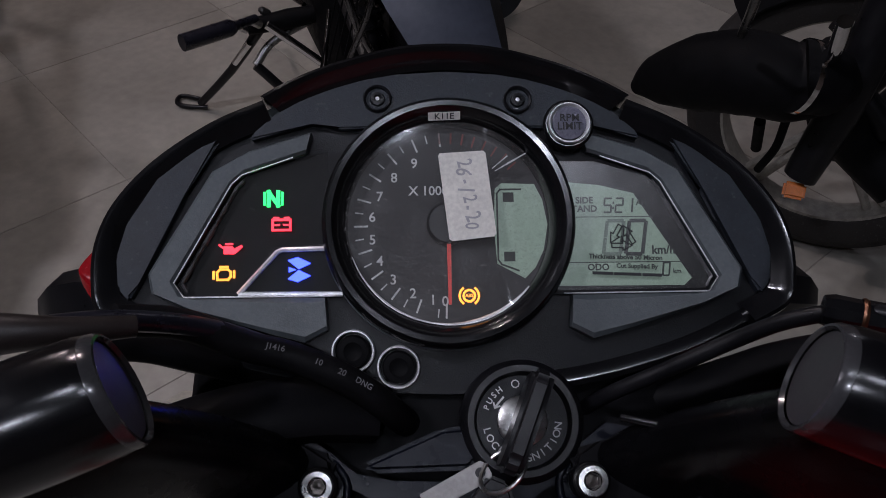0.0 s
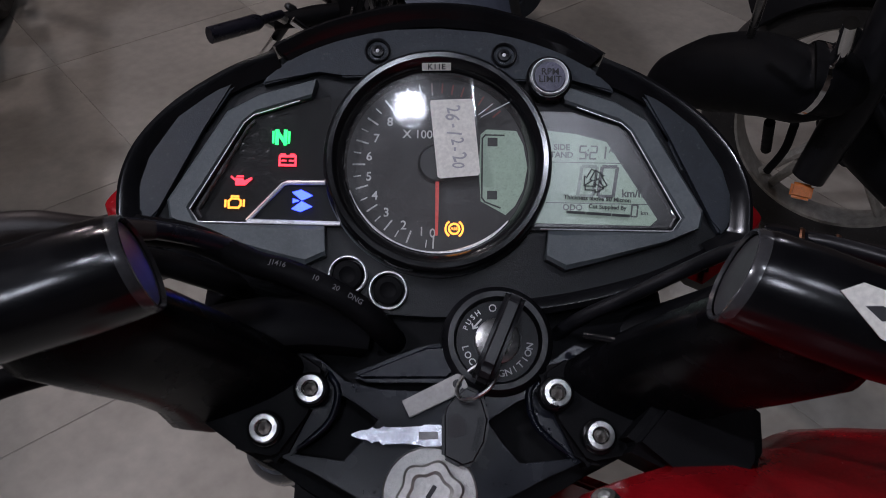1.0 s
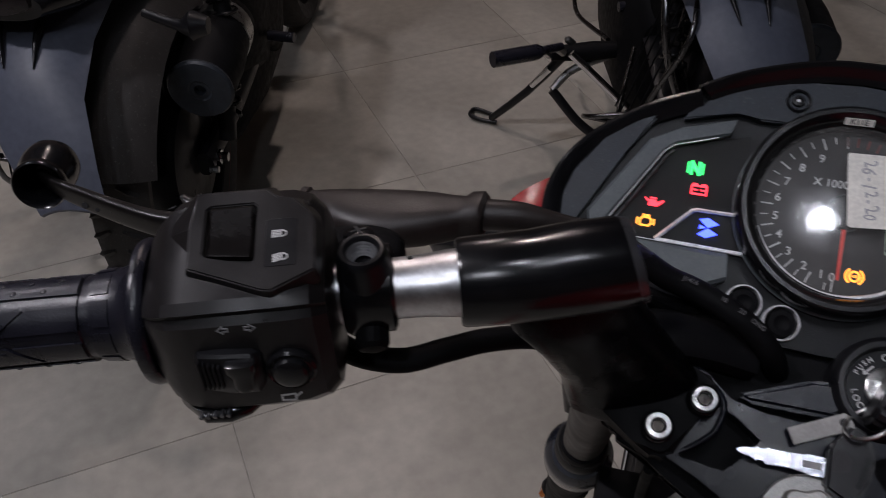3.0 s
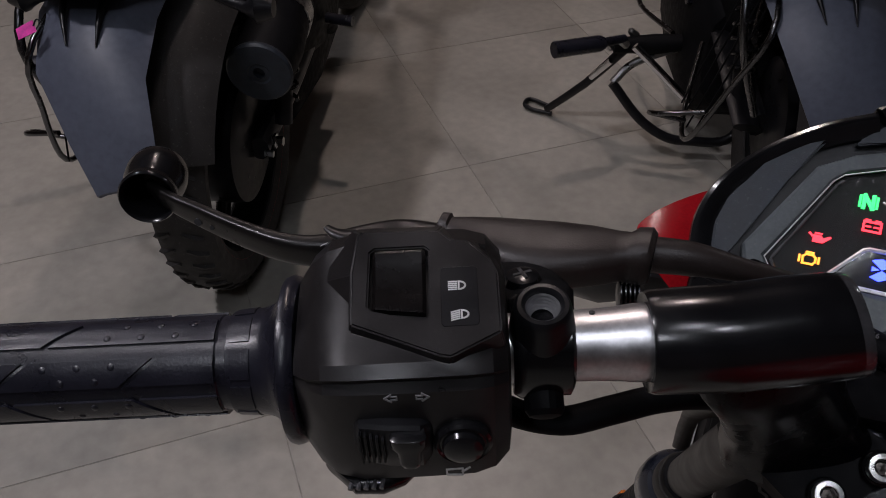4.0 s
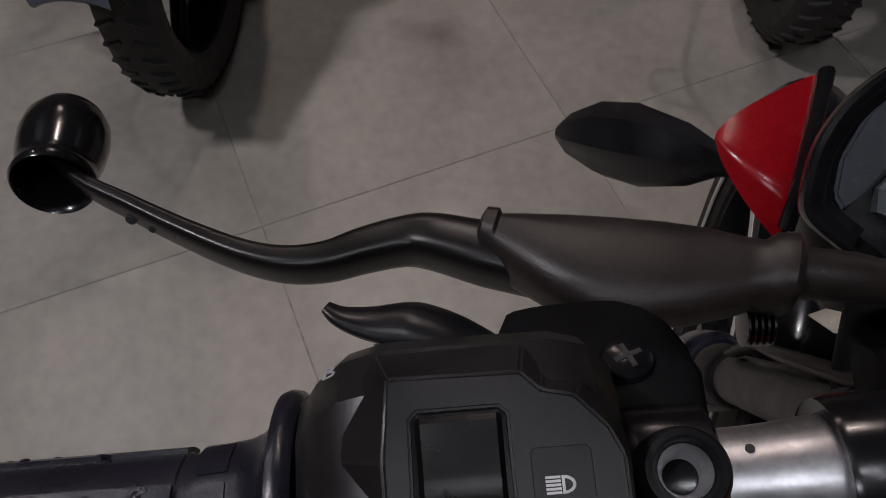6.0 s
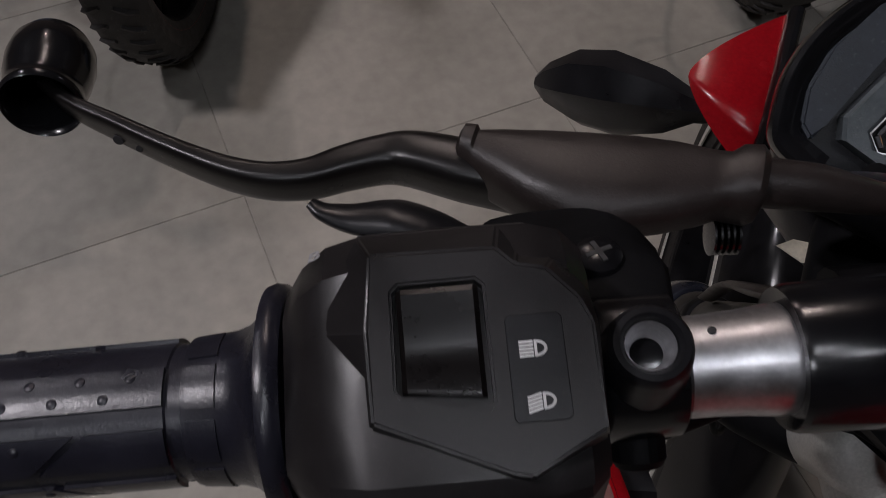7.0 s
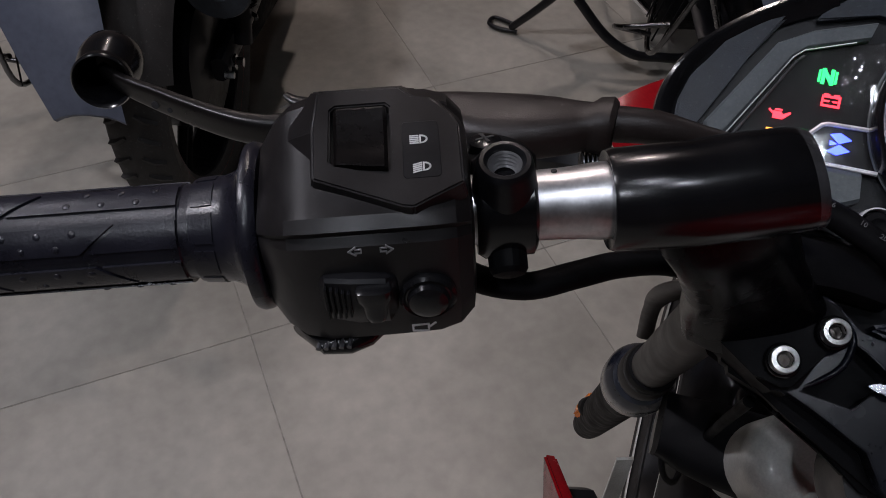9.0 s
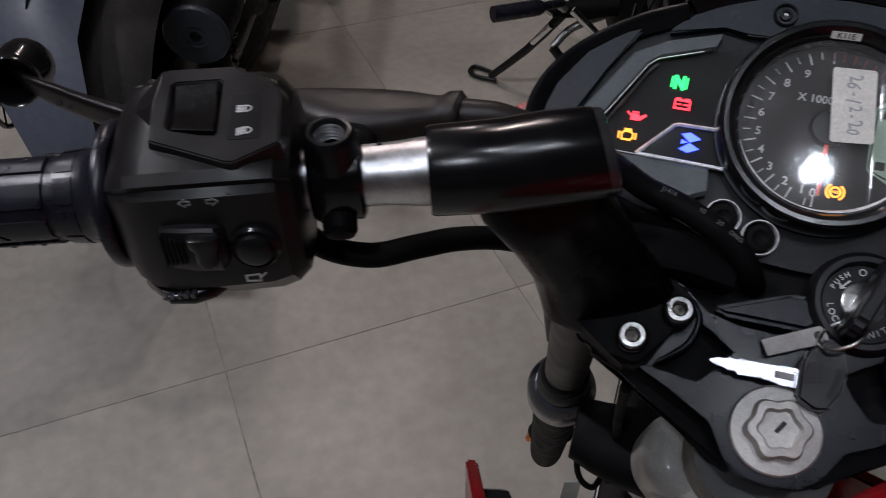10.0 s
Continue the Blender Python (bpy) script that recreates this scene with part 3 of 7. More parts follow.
# liquid-crystal display
bm = B()
prism(bm, [(a / 1000, b / 1000) for a, b in [(43, 31.5), (60, 29.8), (73.5, 26.5), (95, -7.4), (92, -10.2), (42, -10)]], -0.0052, -0.0042, CL)
lcd = part("display", bm, LCD, cluster, "pale green backlit display with dark figures")


def lcd_print(name, items, material=LCD_INK, label="", w=-0.00415):
    bm = B()
    for it in items:
        if it[0] == "text":
            letters(bm, it[1], it[2] / 1000, CL @ Matrix.Translation(mm(it[3], it[4], w * 1000)) @ pose(0, 0, 0, 0, 0, it[5] if len(it) > 5 else 0), 0.00005, bold=0.03)
        else:
            strip(bm, [(px / 1000, py / 1000) for px, py in it[2]], it[1] / 1000, w - 0.00005, w + 0.00005, CL)
    part(name, bm, material, cluster, label)


def seven(ch, x, y, h, slant=0.12):
    """Strokes of a seven-segment figure."""
    w = h * 0.5
    P = {"a": ((0, 1), (1, 1)), "b": ((1, 1), (1, 0.5)), "c": ((1, 0.5), (1, 0)), "d": ((0, 0), (1, 0)), "e": ((0, 0), (0, 0.5)), "f": ((0, 0.5), (0, 1)), "g": ((0, 0.5), (1, 0.5))}
    on = {"0": "abcdef", "1": "bc", "2": "abged", "5": "afgcd"}[ch]
    res = []
    for k in on:
        (ax, ay), (bx, by) = P[k]
        a, b = Vector((x + ax * w + slant * ay * h, y + ay * h)), Vector((x + bx * w + slant * by * h, y + by * h))
        d = (b - a).normalized() * h * 0.06
        res.append([tuple(a + d), tuple(b - d)])
    return res


items = [("text", "SIDE", 3.6, 53.9, 23.6), ("text", "STAND", 3.6, 53.0, 20.2), ("text", "AM", 3.0, 76.6, 22.6), ("text", "km/h", 4.6, 84.4, 3.6),
         ("line", 0.35, [(48, 17.0), (80, 17.0)]), ("line", 0.35, [(47, -1.0), (92, -1.0)]), ("text", "km", 2.6, 89.4, -4.8), ("text", "ODO", 3.6, 58.4, -3.0)]
for ch, px in (("5", 61.4), ("2", 66.0), ("1", 69.8)):
    items += [("line", 0.7, st_) for st_ in seven(ch, px, 18.8, 5.6)]
items += [("line", 0.6, [(65.2, 20.3), (65.25, 20.7)]), ("line", 0.6, [(65.4, 22.4), (65.45, 22.8)])]
items += [("line", 0.7, st_) for st_ in seven("0", 83.6, -6.4, 5.0)]
lcd_print("display_figures", items, label="dark display figures")
lcd_print("speed_figure", [("line", 1.5, st_) for st_ in seven("0", 69.4, 2.2, 13.2, 0.16)], label="dark speed figure nought")
lcd_print("faint_figure", [("line", 1.4, st_) for st_ in seven("0", 60.6, 2.2, 13.2, 0.16)], LCD_GHOST, "faint unlit figure")
# protective film with its printed recycling mark and lines
bm = B()
prism(bm, [(a / 1000, b / 1000) for a, b in [(43, 39), (58, 39), (78.5, 32.8), (81.5, 30), (102, -8), (99.5, -11.6), (42, -12)]], -0.0026, -0.0021, CL)
o = part("lens", bm, DISPLAY_FILM, cluster, "clear lens under dusty protective film")
o.visible_shadow = False
rec = []
corner = [(67.6 + 5.9 * math.cos(radians(90 + 120 * k)), 8.2 + 5.9 * math.sin(radians(90 + 120 * k))) for k in range(3)]
for k in range(3):
    p, q = Vector(corner[k]), Vector(corner[(k + 1) % 3])
    d = (q - p).normalized()
    nn = Vector((-d.y, d.x))
    side_a, size_l = p.lerp(q, 0.10), (q - p).length
    arrow = [(0.0, -0.85), (0.0, 0.85), (0.42, 0.85), (0.42, 1.9), (0.78, 0.0), (0.42, -1.9), (0.42, -0.85), (0.0, -0.85)]
    rec.append(("line", 0.5, [tuple(side_a + d * size_l * f + nn * h) for f, h in arrow]))
rec.append(("text", "3", 3.0, 67.6, 7.6))
rec += [("text", "Thickness above 50 Micron", 2.6, 68.7, 0.6, -2), ("text", "Cut Supplied By", 2.5, 73.0, -3.0, -2), ("line", 1.2, [(56, -5.4), (63, -5.7)]), ("line", 1.2, [(64.5, -5.8), (74, -6.2)]), ("line", 1.2, [(75.5, -6.3), (82, -6.6)])]
lcd_print("film_print", rec, INK, "black print on the protective film", -0.0019)

# dial
DC = (0.0, 14.5)
DM = CL @ Matrix.Translation(mm(DC[0], DC[1], 0))
bm = B()
lathe(bm, [(0.047, -0.009), (0.0485, -0.004), (0.0485, 0.004), (0.0478, 0.0068), (0.0464, 0.0082), (0.0444, 0.0082), (0.0425, 0.0066), (0.0396, 0.0026), (0.0390, -0.004)], DM, n=96, cap=False)
part("dial_ring", bm, BLACK_GLOSS, cluster, "thick glossy black dial ring")
bm = B()
lathe(bm, [(0.0484, -0.0050), (0.0490, -0.0046), (0.0490, -0.0040), (0.0484, -0.0036)], DM, n=96, cap=False)
part("ring_line", bm, BEZEL_GREY, cluster, "thin grey line round the dial ring")
bm = B()
lathe(bm, [(0.0400, -0.0050), (0.0400, -0.0035), (0.0001, -0.0035)], DM, n=72)
part("dial_face", bm, DIAL, cluster, "dark brown-grey dial face")
bm = B()
for k in range(0, 27):
    a = radians(-93 - 8.6 * k if k else -93)
    if k in (0, 1):
        a = radians(-92 - 5 * k)
    big = k % 2 == 0
    if k >= 21:
        continue
    r0, r1 = (31.5 if big else 33.5), 36.3
    strip(bm, [(r0 / 1000 * math.cos(a), r0 / 1000 * math.sin(a)), (r1 / 1000 * math.cos(a), r1 / 1000 * math.sin(a))], 0.0007 if big else 0.0005, -0.0035, -0.0034, DM)
for k, (px, py) in enumerate([(-1.6, -30.2), (-6.3, -29.6), (-14.0, -27), (-21.5, -21.6), (-26.6, -14.3), (-29.4, -6), (-29.5, 2.9), (-26.6, 11), (-20.9, 18.5), (-13, 24.2)]):
    letters(bm, str(k), 0.0054, DM @ Matrix.Translation(mm(px, py, -3.4)), 0.00005)
letters(bm, "X 1000", 0.0052, DM @ Matrix.Translation(mm(-7.5, 13.2, -3.4)), 0.00005)
part("dial_figures", bm, PRINT, cluster, "white dial figures and ticks")
bm = B()
for k in range(8):
    a = radians(95 - 7.5 * k)
    strip(bm, [(0.0325 * math.cos(a), 0.0325 * math.sin(a)), (0.0363 * math.cos(a), 0.0363 * math.sin(a))], 0.0007, -0.0035, -0.0034, DM)
part("red_ticks", bm, mat("dull_red_print", (0.16, 0.03, 0.025), 0.6), cluster, "dull red ticks of the dial")
bm = B()
lathe(bm, [(0.0085, -0.0034), (0.0085, -0.001), (0.0075, 0.0002), (0.0001, 0.0006)], DM, n=36)
part("needle_hub", bm, BLACK_SATIN, cluster, "black needle hub")
bm = B()
prism(bm, [(-0.0009, 0.004), (0.0009, 0.004), (0.0007, -0.0315), (-0.0005, -0.0315)], -0.0012, -0.0006, DM)
part("needle", bm, NEEDLE_RED, cluster, "thin red needle at zero")
bm = B()
prism(bm, [(a / 1000, (b - 14.5) / 1000) for a, b in [(18.5, 28.4), (21, 30.6), (34, 30.2), (37, 24), (38.8, 14), (37, 4), (33.5, -3), (29.5, -7), (18.8, -1.2), (17.8, 13)]], -0.0035, -0.0031, DM)
part("fuel_display", bm, LCD, cluster, "small pale green fuel display")
bm = B()
strip(bm, [(0.0285, 0.0136), (0.0205, 0.0136), (0.0192, 0.012), (0.0192, -0.0142), (0.0205, -0.016), (0.0270, -0.0185)], 0.0007, -0.0031, -0.0030, DM)
for yy in (0.0105, -0.0130):
    prism(bm, [(0.0215, yy - 0.0019), (0.0258, yy - 0.0019), (0.0258, yy + 0.0019), (0.0215, yy + 0.0019)], -0.0031, -0.0030, DM)
part("fuel_figures", bm, LCD_INK, cluster, "dark fuel bracket")
bm = B()
DX, DY = 7.6, -28.0
for r, a0, a1 in ((2.2, 0, 360), (3.7, -50, 50), (3.7, 130, 230)):
    pts = [((DX + r * math.cos(radians(a0 + (a1 - a0) * k / 14))) / 1000, (DY + r * math.sin(radians(a0 + (a1 - a0) * k / 14))) / 1000) for k in range(15)]
    strip(bm, pts, 0.0008, -0.0034, -0.0031, DM)
letters(bm, "ABS", 0.0018, DM @ Matrix.Translation(mm(DX, DY, -3.2)), 0.0001)
part("abs_lamp", bm, AMBER_ON, cluster, "amber lit brake lamp")
bm = B()
g = [(0.0396 * k / 24, 0.0028 + 0.0004 * (1 - (k / 24) ** 2)) for k in range(24, 0, -1)]
lathe(bm, g + [(0.0001, 0.0032)], n=96, cap=False)
for v in bm.verts:      # the film lifts off the glass beside the paper label
    v.co.z += 0.19 * max(0.0, v.co.x + 0.10 * v.co.y - 0.0185)
bm.transform(DM)
o = part("dial_glass", bm, LENS_FILM, cluster, "clear dial glass under dusty creased film")
o.visible_shadow = False
# loose edge of the film and its crease; pale colour paints their gleam
bm = B()
pts = [DM @ mm(39.2 * math.cos(radians(a)), 39.2 * math.sin(radians(a)), 2.6) for a in range(-160, -38, 6)]
tube(bm, pts, [0.0002, 0.0004, 0.0007, 0.0005, 0.0004, 0.0007, 0.0010, 0.0008, 0.0003], n=8, sub=2, flat=0.4)
part("film_edge", bm, BRIGHT_TRIM, cluster, "lifted edge of the film, its sheen put in as pale colour")
bm = B()
tube(bm, [DM @ mm(18, 19.5, 3.3), DM @ mm(24, 23, 3.3), DM @ mm(31, 27, 3.2)], [0.0002, 0.0006, 0.0003], n=8, sub=3, flat=0.4)
tube(bm, [DM @ mm(17, 20.5, 3.3), DM @ mm(23, 25.5, 3.3)], [0.0002, 0.0004], n=8, sub=3, flat=0.4)
part("film_crease", bm, BRIGHT_TRIM, cluster, "crease of the film, its glint put in as pale colour")
# paper label with a handwritten date
bm = B()
prism(bm, [(a / 1000, (b - 14.5) / 1000) for a, b in [(-3.2, 41), (13.6, 42), (14.6, 41), (18.0, 9.6), (17.2, 8.4), (1.2, 6.7), (0, 7.5), (-3.8, 40)]], 0.0036, 0.0038, DM)
paper = part("paper_label", bm, PAPER, cluster, "white paper label with handwritten date")
bm = B()
for i, (ch, turn, dx, size) in enumerate((("2", 8, 0.5, 8.2), ("6", -14, -0.4, 8.8), ("-", 12, 0.3, 8.0), ("1", -10, -0.6, 9.2), ("2", 6, 0.5, 7.6), ("-", -8, -0.2, 8.0), ("2", 16, 0.6, 8.6), ("0", -6, -0.5, 7.4))):
    letters(bm, ch, size / 1000, DM @ Matrix.Translation(mm(5.6 + 0.48 * i + dx, 22.5 - 3.5 * i, 3.9)) @ pose(0, 0, 0, 0, 0, -84 + turn) @ Matrix.Diagonal((0.72, 1.0, 1.0, 1.0)) @ Matrix.Shear("XY", 4, (0.3, 0)), 0.00002)
part("handwriting", bm, INK_SOFT, cluster, "grey handwriting")
bm = B()
LBL = DM @ Matrix.Translation(mm(-1.3, 40.9, 5.4)) @ pose(0, 0, 0, 46, 0, 2)
prism(bm, [(-0.0062, -0.0017), (0.0062, -0.0017), (0.0062, 0.0017), (-0.0062, 0.0017)], 0.0, 0.0003, LBL)
part("ring_label", bm, PAPER, cluster, "small white label on the ring")
bm = B()
letters(bm, "K11E", 0.0036, LBL @ Matrix.Translation(mm(0, 0, 0.34)), 0.00004)
part("label_print", bm, INK, cluster, "black label print")


def screw(m, r, parent, name="screw", ring=BLACK_SATIN):
    bm = B()
    lathe(bm, [(r * 1.5, -0.003), (r * 1.5, 0.0008), (r * 1.25, 0.0012), (r * 1.15, 0.0)], m, n=28)
    a = part(name, bm, ring, parent)
    bm = B()
    lathe(bm, [(r, -0.001), (r, 0.0011), (r * 0.85, 0.0017), (r * 0.5, 0.0018), (r * 0.45, 0.0004), (0.0001, 0.0002)], m, n=24)
    part("screw_head", bm, STEEL if ring is not BLACK_SATIN else CAST, a)
    return a


for px, py in ((-27.2, 65), (28.4, 64.4)):
    bm = B()
    m = CL @ Matrix.Translation(mm(px, py, -2.2))
    lathe(bm, [(0.0056, -0.004), (0.0056, 0.0004), (0.0052, 0.0008), (0.0046, 0.0004), (0.0045, -0.0012), (0.0030, -0.0012), (0.0026, 0.0004), (0.0014, 0.0006), (0.0012, -0.0004), (0.0001, -0.0004)], m, n=32)
    part("screw", bm, BLACK_SATIN, cluster, "black recessed screw")
    # glints of the screw, drawn as pale strips and a dot
    bm = B()
    for k in range(3):
        a0 = k * 2.1
        strip(bm, [(0.0035 * math.cos(a0 + q * 0.12), 0.0035 * math.sin(a0 + q * 0.12)) for q in range(6)], 0.0003, -0.0013, -0.0010, m)
    lathe(bm, [(0.0008, -0.0005), (0.0008, 0.0002), (0.0001, 0.0003)], m, n=12)
    part("screw_glint", bm, BRIGHT_TRIM, cluster, "screw glint put in as pale colour")
# faceted limit button
m = CL @ Matrix.Translation(mm(47.8, 53.2, 0))
bm = B()
lathe(bm, [(0.0100, -0.008), (0.0100, 0.0005), (0.0090, 0.0015)], m, n=40)
btn = part("limit_button_base", bm, BLACK_GLOSS, cluster)
bm = B()
lathe(bm, [(0.0082, 0.0005), (0.0082, 0.0032), (0.0080, 0.0037), (0.0077, 0.0037), (0.0074, 0.0030), (0.0068, 0.0020)], m, n=48, cap=False)
part("limit_button_ring", bm, BRIGHT_TRIM, cluster, "chrome button ring")
bm = B()
lathe(bm, [(0.0066, 0.0010), (0.0066, 0.0030), (0.0040, 0.0034), (0.0001, 0.0035)], m, n=32)
part("limit_button", bm, CRYSTAL, cluster, "grey faceted limit button")
bm = B()
for i, tx in enumerate(("RPM", "LIMIT")):
    letters(bm, tx, 0.0042, m @ Matrix.Translation(mm(0, 1.8 - 3.4 * i, 3.65)), 0.00005)
part("button_print", bm, INK, cluster, "dark button lettering")
# two small buttons in chrome rings
for px, py in ((-37, -34), (-19.8, -40.2)):
    m = CL @ Matrix.Translation(mm(px, py, -5.0)) @ pose(0, 0, 0, 4, 0, 0)
    bm = B()
    lathe(bm, [(0.0062, -0.006), (0.0062, 0.0025), (0.0056, 0.0034), (0.0035, 0.0036), (0.0030, 0.0032), (0.0001, 0.0030)], m, n=36)
    part("reset_button", bm, MATT_BLACK, cluster, "round black rubber button")
    bm = B()
    lathe(bm, [(0.0082, -0.004), (0.0082, 0.0022), (0.0079, 0.0030), (0.0075, 0.0030), (0.0071, 0.0016), (0.0071, -0.004)], m, n=44, cap=False)
    part("button_ring", bm, BRIGHT_TRIM, cluster, "chrome button ring")

# headlamp shell under the cluster, red side cowls and turn signals
bm = B()
rings = []
for yy, zz, hw, hh in ((52, 935, 80, 18), (85, 940, 104, 30), (125, 925, 112, 48), (150, 905, 108, 58), (175, 880, 95, 58), (190, 855, 70, 48)):
    rings.append(oval(mm(0, yy, zz), mm(hw, 0, 0), mm(0, 0.35 * hh, 0.9 * hh), 24, 3.0))
loft(bm, rings)
shell = part("headlamp_shell", bm, BLACK_SATIN, bike, "black plastic headlamp shell")
for s in (-1, 1):
    tip, topp, ridge, bot, inn = (mm(s * x, y, z) for x, y, z in ((-161, 114, 979), (-125, 154, 985), (-130, 94, 978), (-129, 84, 961), (-104, 118, 975)))
    bm = B()
    # rim curve beside the shell, shrinking to a rounded nose at the tip
    rim = [topp.lerp(ridge, k / 5) for k in range(5)] + [topp.lerp(ridge, 0.9), ridge.lerp(bot, 0.12), ridge.lerp(bot, 0.3), ridge.lerp(bot, 0.65), bot]
    rim += [mm(s * -124, 98, 953), mm(s * -120, 122, 950), mm(s * -118, 144, 960), mm(s * -118, 156, 976)]
    mid = sum(rim, Vector()) / len(rim)
    crest = mm(s * -130, 104, 981) - mid
    rings = []
    for k in (0.012, 0.05, 0.11, 0.2, 0.32, 0.46, 0.6, 0.74, 0.87, 0.97, 1.0):
        c = tip.lerp(mid + crest * (1 - k) * 0.55, k)
        rings.append([c + (p - mid) * k ** 0.72 for p in rim])
    loft(bm, rings)
    part("side_cowl", bm, RED, bike, "red painted side cowl", smooth=60)
    bm = B()
    tube(bm, [mm(s * x, y, z) for x, y, z in ((-124, 152, 986), (-126, 122, 981), (-128, 97, 976), (-128, 88, 966))], 0.0034, n=10, flat=1.6)
    part("cowl_edge", bm, BLACK_GLOSS, bike, "black edge strip of the cowl")
    # turn signal
    ax = mm(s * -232, 188, 876) - mm(s * -128, 168, 905)
    base = mm(s * -128, 168, 905)
    ax.normalize()
    upv = Vector((0, -0.35, 0.94))
    upv = (upv - ax * upv.dot(ax)).normalized()
    fw = ax.cross(upv)
    rings = []
    for d, a, b in ((0, 6, 7), (18, 8, 10), (34, 15, 22), (60, 20, 31), (80, 18, 28), (98, 11, 14), (106, 4, 4)):
        rings.append(oval(base + ax * d / 1000, fw * a / 1000, upv * b / 1000, 8, 2.0))
    bm = B()
    loft(bm, rings)
    part("turn_signal", bm, BLACK_SATIN, bike, "black faceted turn signal", smooth=32)

# ---- steering head: clamp, nut, ignition ----
TC = frame_of(mm(0, -7, 977), (1, 0, 0), (0, -0.524, 0.851))
bm = B()
prism(bm, side([(-20, -50), (20, -50), (57, -22), (84, -12), (92, 14), (70, 34), (30, 50), (-30, 50), (-70, 34), (-92, 14), (-84, -12), (-57, -22)], 1), -0.040, -0.026, TC, 0.003)
clamp = part("top_clamp", bm, MATT_BLACK, bike, "dark anodised top fork clamp")


def rib(outline, w0, w1, bevel, material=CLAMP_GREY, name="clamp_rib", label=""):
    bm = B()
    prism(bm, [(x / 1000, y / 1000) for x, y in outline], w0 / 1000, w1 / 1000, TC, bevel / 1000, 3)
    return part(name, bm, material, clamp, label)


half_out = [(0, -53), (12, -51.5), (20, -45), (27, -33), (46, -23), (63, -15.5), (84, -6), (88, 8), (76, 26), (58, 30), (45, 21), (36, 13.5), (22, 10.5), (8, 10), (0, 9.5)]
hole = [(38.5, 8.5), (33, 6), (22, -1.5), (27, -9), (35, -18.0), (55, -15.8), (42.5, -2.5)]
bm = B()
holed(bm, both(half_out), [side(hole, 1), side(hole, -1)], -0.030, -0.0140, TC, 0.0030, 4)
part("clamp_web", bm, CLAMP_GREY, clamp, "slate anodised top of the clamp", smooth=35)
for s in (-1, 1):
    rib([(s * 43, 20), (s * 42, 14), (s * 50, -1), (s * 58, -18), (s * 64, -20), (s * 75, -14.5), (s * 92, -3), (s * 105, 7), (s * 108, 16), (s * 98, 26), (s * 76, 26), (s * 54, 23)], -34, -7.5, 3, MATT_BLACK, "bar_mount", "black bar mount")
    bm = B()
    tube(bm, [TC @ mm(s * x, y, w) for x, y, w in ((45, 20, -15.2), (41.6, 15, -14.4), (38.6, 9, -14.2), (41.0, -2, -14.2), (49, -10.0, -14.4), (57, -15.4, -15.2))], [0.0008, 0.0014, 0.0016, 0.0015, 0.0013, 0.0008], n=12, sub=3)
    part("clamp_ridge", bm, CLAMP_GREY, clamp, "raised ridge of the clamp")
rib([(-34, 16.5), (-30, 13.2), (6, 13.8), (11, 19), (6, 30), (-4, 29)], -34, -12.6, 2.2, name="clamp_front", label="slate sloping front of the clamp")


rib([(70, -12), (93, -23), (108, -28), (119, -26), (124, -18), (125, 6), (116, 14), (96, 18)], -30, 12, 7, MATT_BLACK, "cable_guide", "black cable guide beside the mount")


def allen_bolt(m, r, parent):
    bm = B()
    lathe(bm, [(r * 1.28, -0.006), (r * 1.28, 0.0004), (r * 1.2, 0.0012), (r * 1.02, 0.0004)], m, n=32)
    part("bolt_seat", bm, PAINT_BLACK, parent)
    bm = B()
    lathe(bm, [(r, -0.003), (r, 0.0038), (r * 0.93, 0.0048), (r * 0.62, 0.0050), (r * 0.56, 0.0046)], m, n=36, cap=False)
    hexo = [(r * 0.56 * math.cos(math.pi * k / 3), r * 0.56 * math.sin(math.pi * k / 3)) for k in range(6)]
    lo = [m @ Vector((x * 0.92, y * 0.92, 0.0008)) for x, y in hexo]
    hi = [m @ Vector((x, y, 0.0047)) for x, y in hexo]
    loft(bm, [hi, lo], cap=False)
    ob = part("allen_bolt", bm, STEEL, parent, "bright steel Allen bolt", smooth=30)
    bm = B()
    lathe(bm, [(r * 0.50, 0.0002), (r * 0.50, 0.0009), (r * 0.2, 0.0009), (0.0001, 0.0013)], m, n=6)
    part("bolt_socket", bm, SOCKET, ob, "dark hexagonal socket")
    return ob


for i, (px, py) in enumerate(((-48.4, 8.8), (-65.4, -6.6), (48.6, 8.8), (65.0, -7.4))):
    allen_bolt(TC @ Matrix.Translation(mm(px, py, -5.4)) @ pose(0, 0, 0, 0, 0, 17 * i), 0.0056, clamp)
# steering stem nut
m = TC @ Matrix.Translation(mm(-0.8, -30.5, -16))
bm = B()
lathe(bm, [(0.0188, -0.006), (0.0188, 0.0032), (0.0180, 0.0040), (0.0150, 0.0042)], m, n=56)
nut = part("stem_washer", bm, CAST, clamp, "grey steering stem washer")
bm = B()
hexo = [(0.0122 * (1 + 0.085 * math.cos(math.radians(30 * k))) * math.cos(math.radians(5 * k + 12)), 0.0122 * (1 + 0.085 * math.cos(math.radians(30 * k))) * math.sin(math.radians(5 * k + 12))) for k in range(72)]
loft(bm, [[m @ Vector((x * f, y * f, z)) for x, y in hexo] for f, z in ((1.02, 0.003), (1.02, 0.0095), (0.94, 0.0115), (0.70, 0.0118), (0.62, 0.0100), (0.60, 0.0092), (0.05, 0.0092))])
part("stem_nut", bm, CAST, clamp, "grey hexagonal stem nut", smooth=35)
bm = B()
box(bm, 0.0018, 0.0058, 0.0006, m @ Matrix.Translation(mm(0.5, 1.0, 9.5)) @ pose(0, 0, 0, 0, 0, -32), 0.0002)
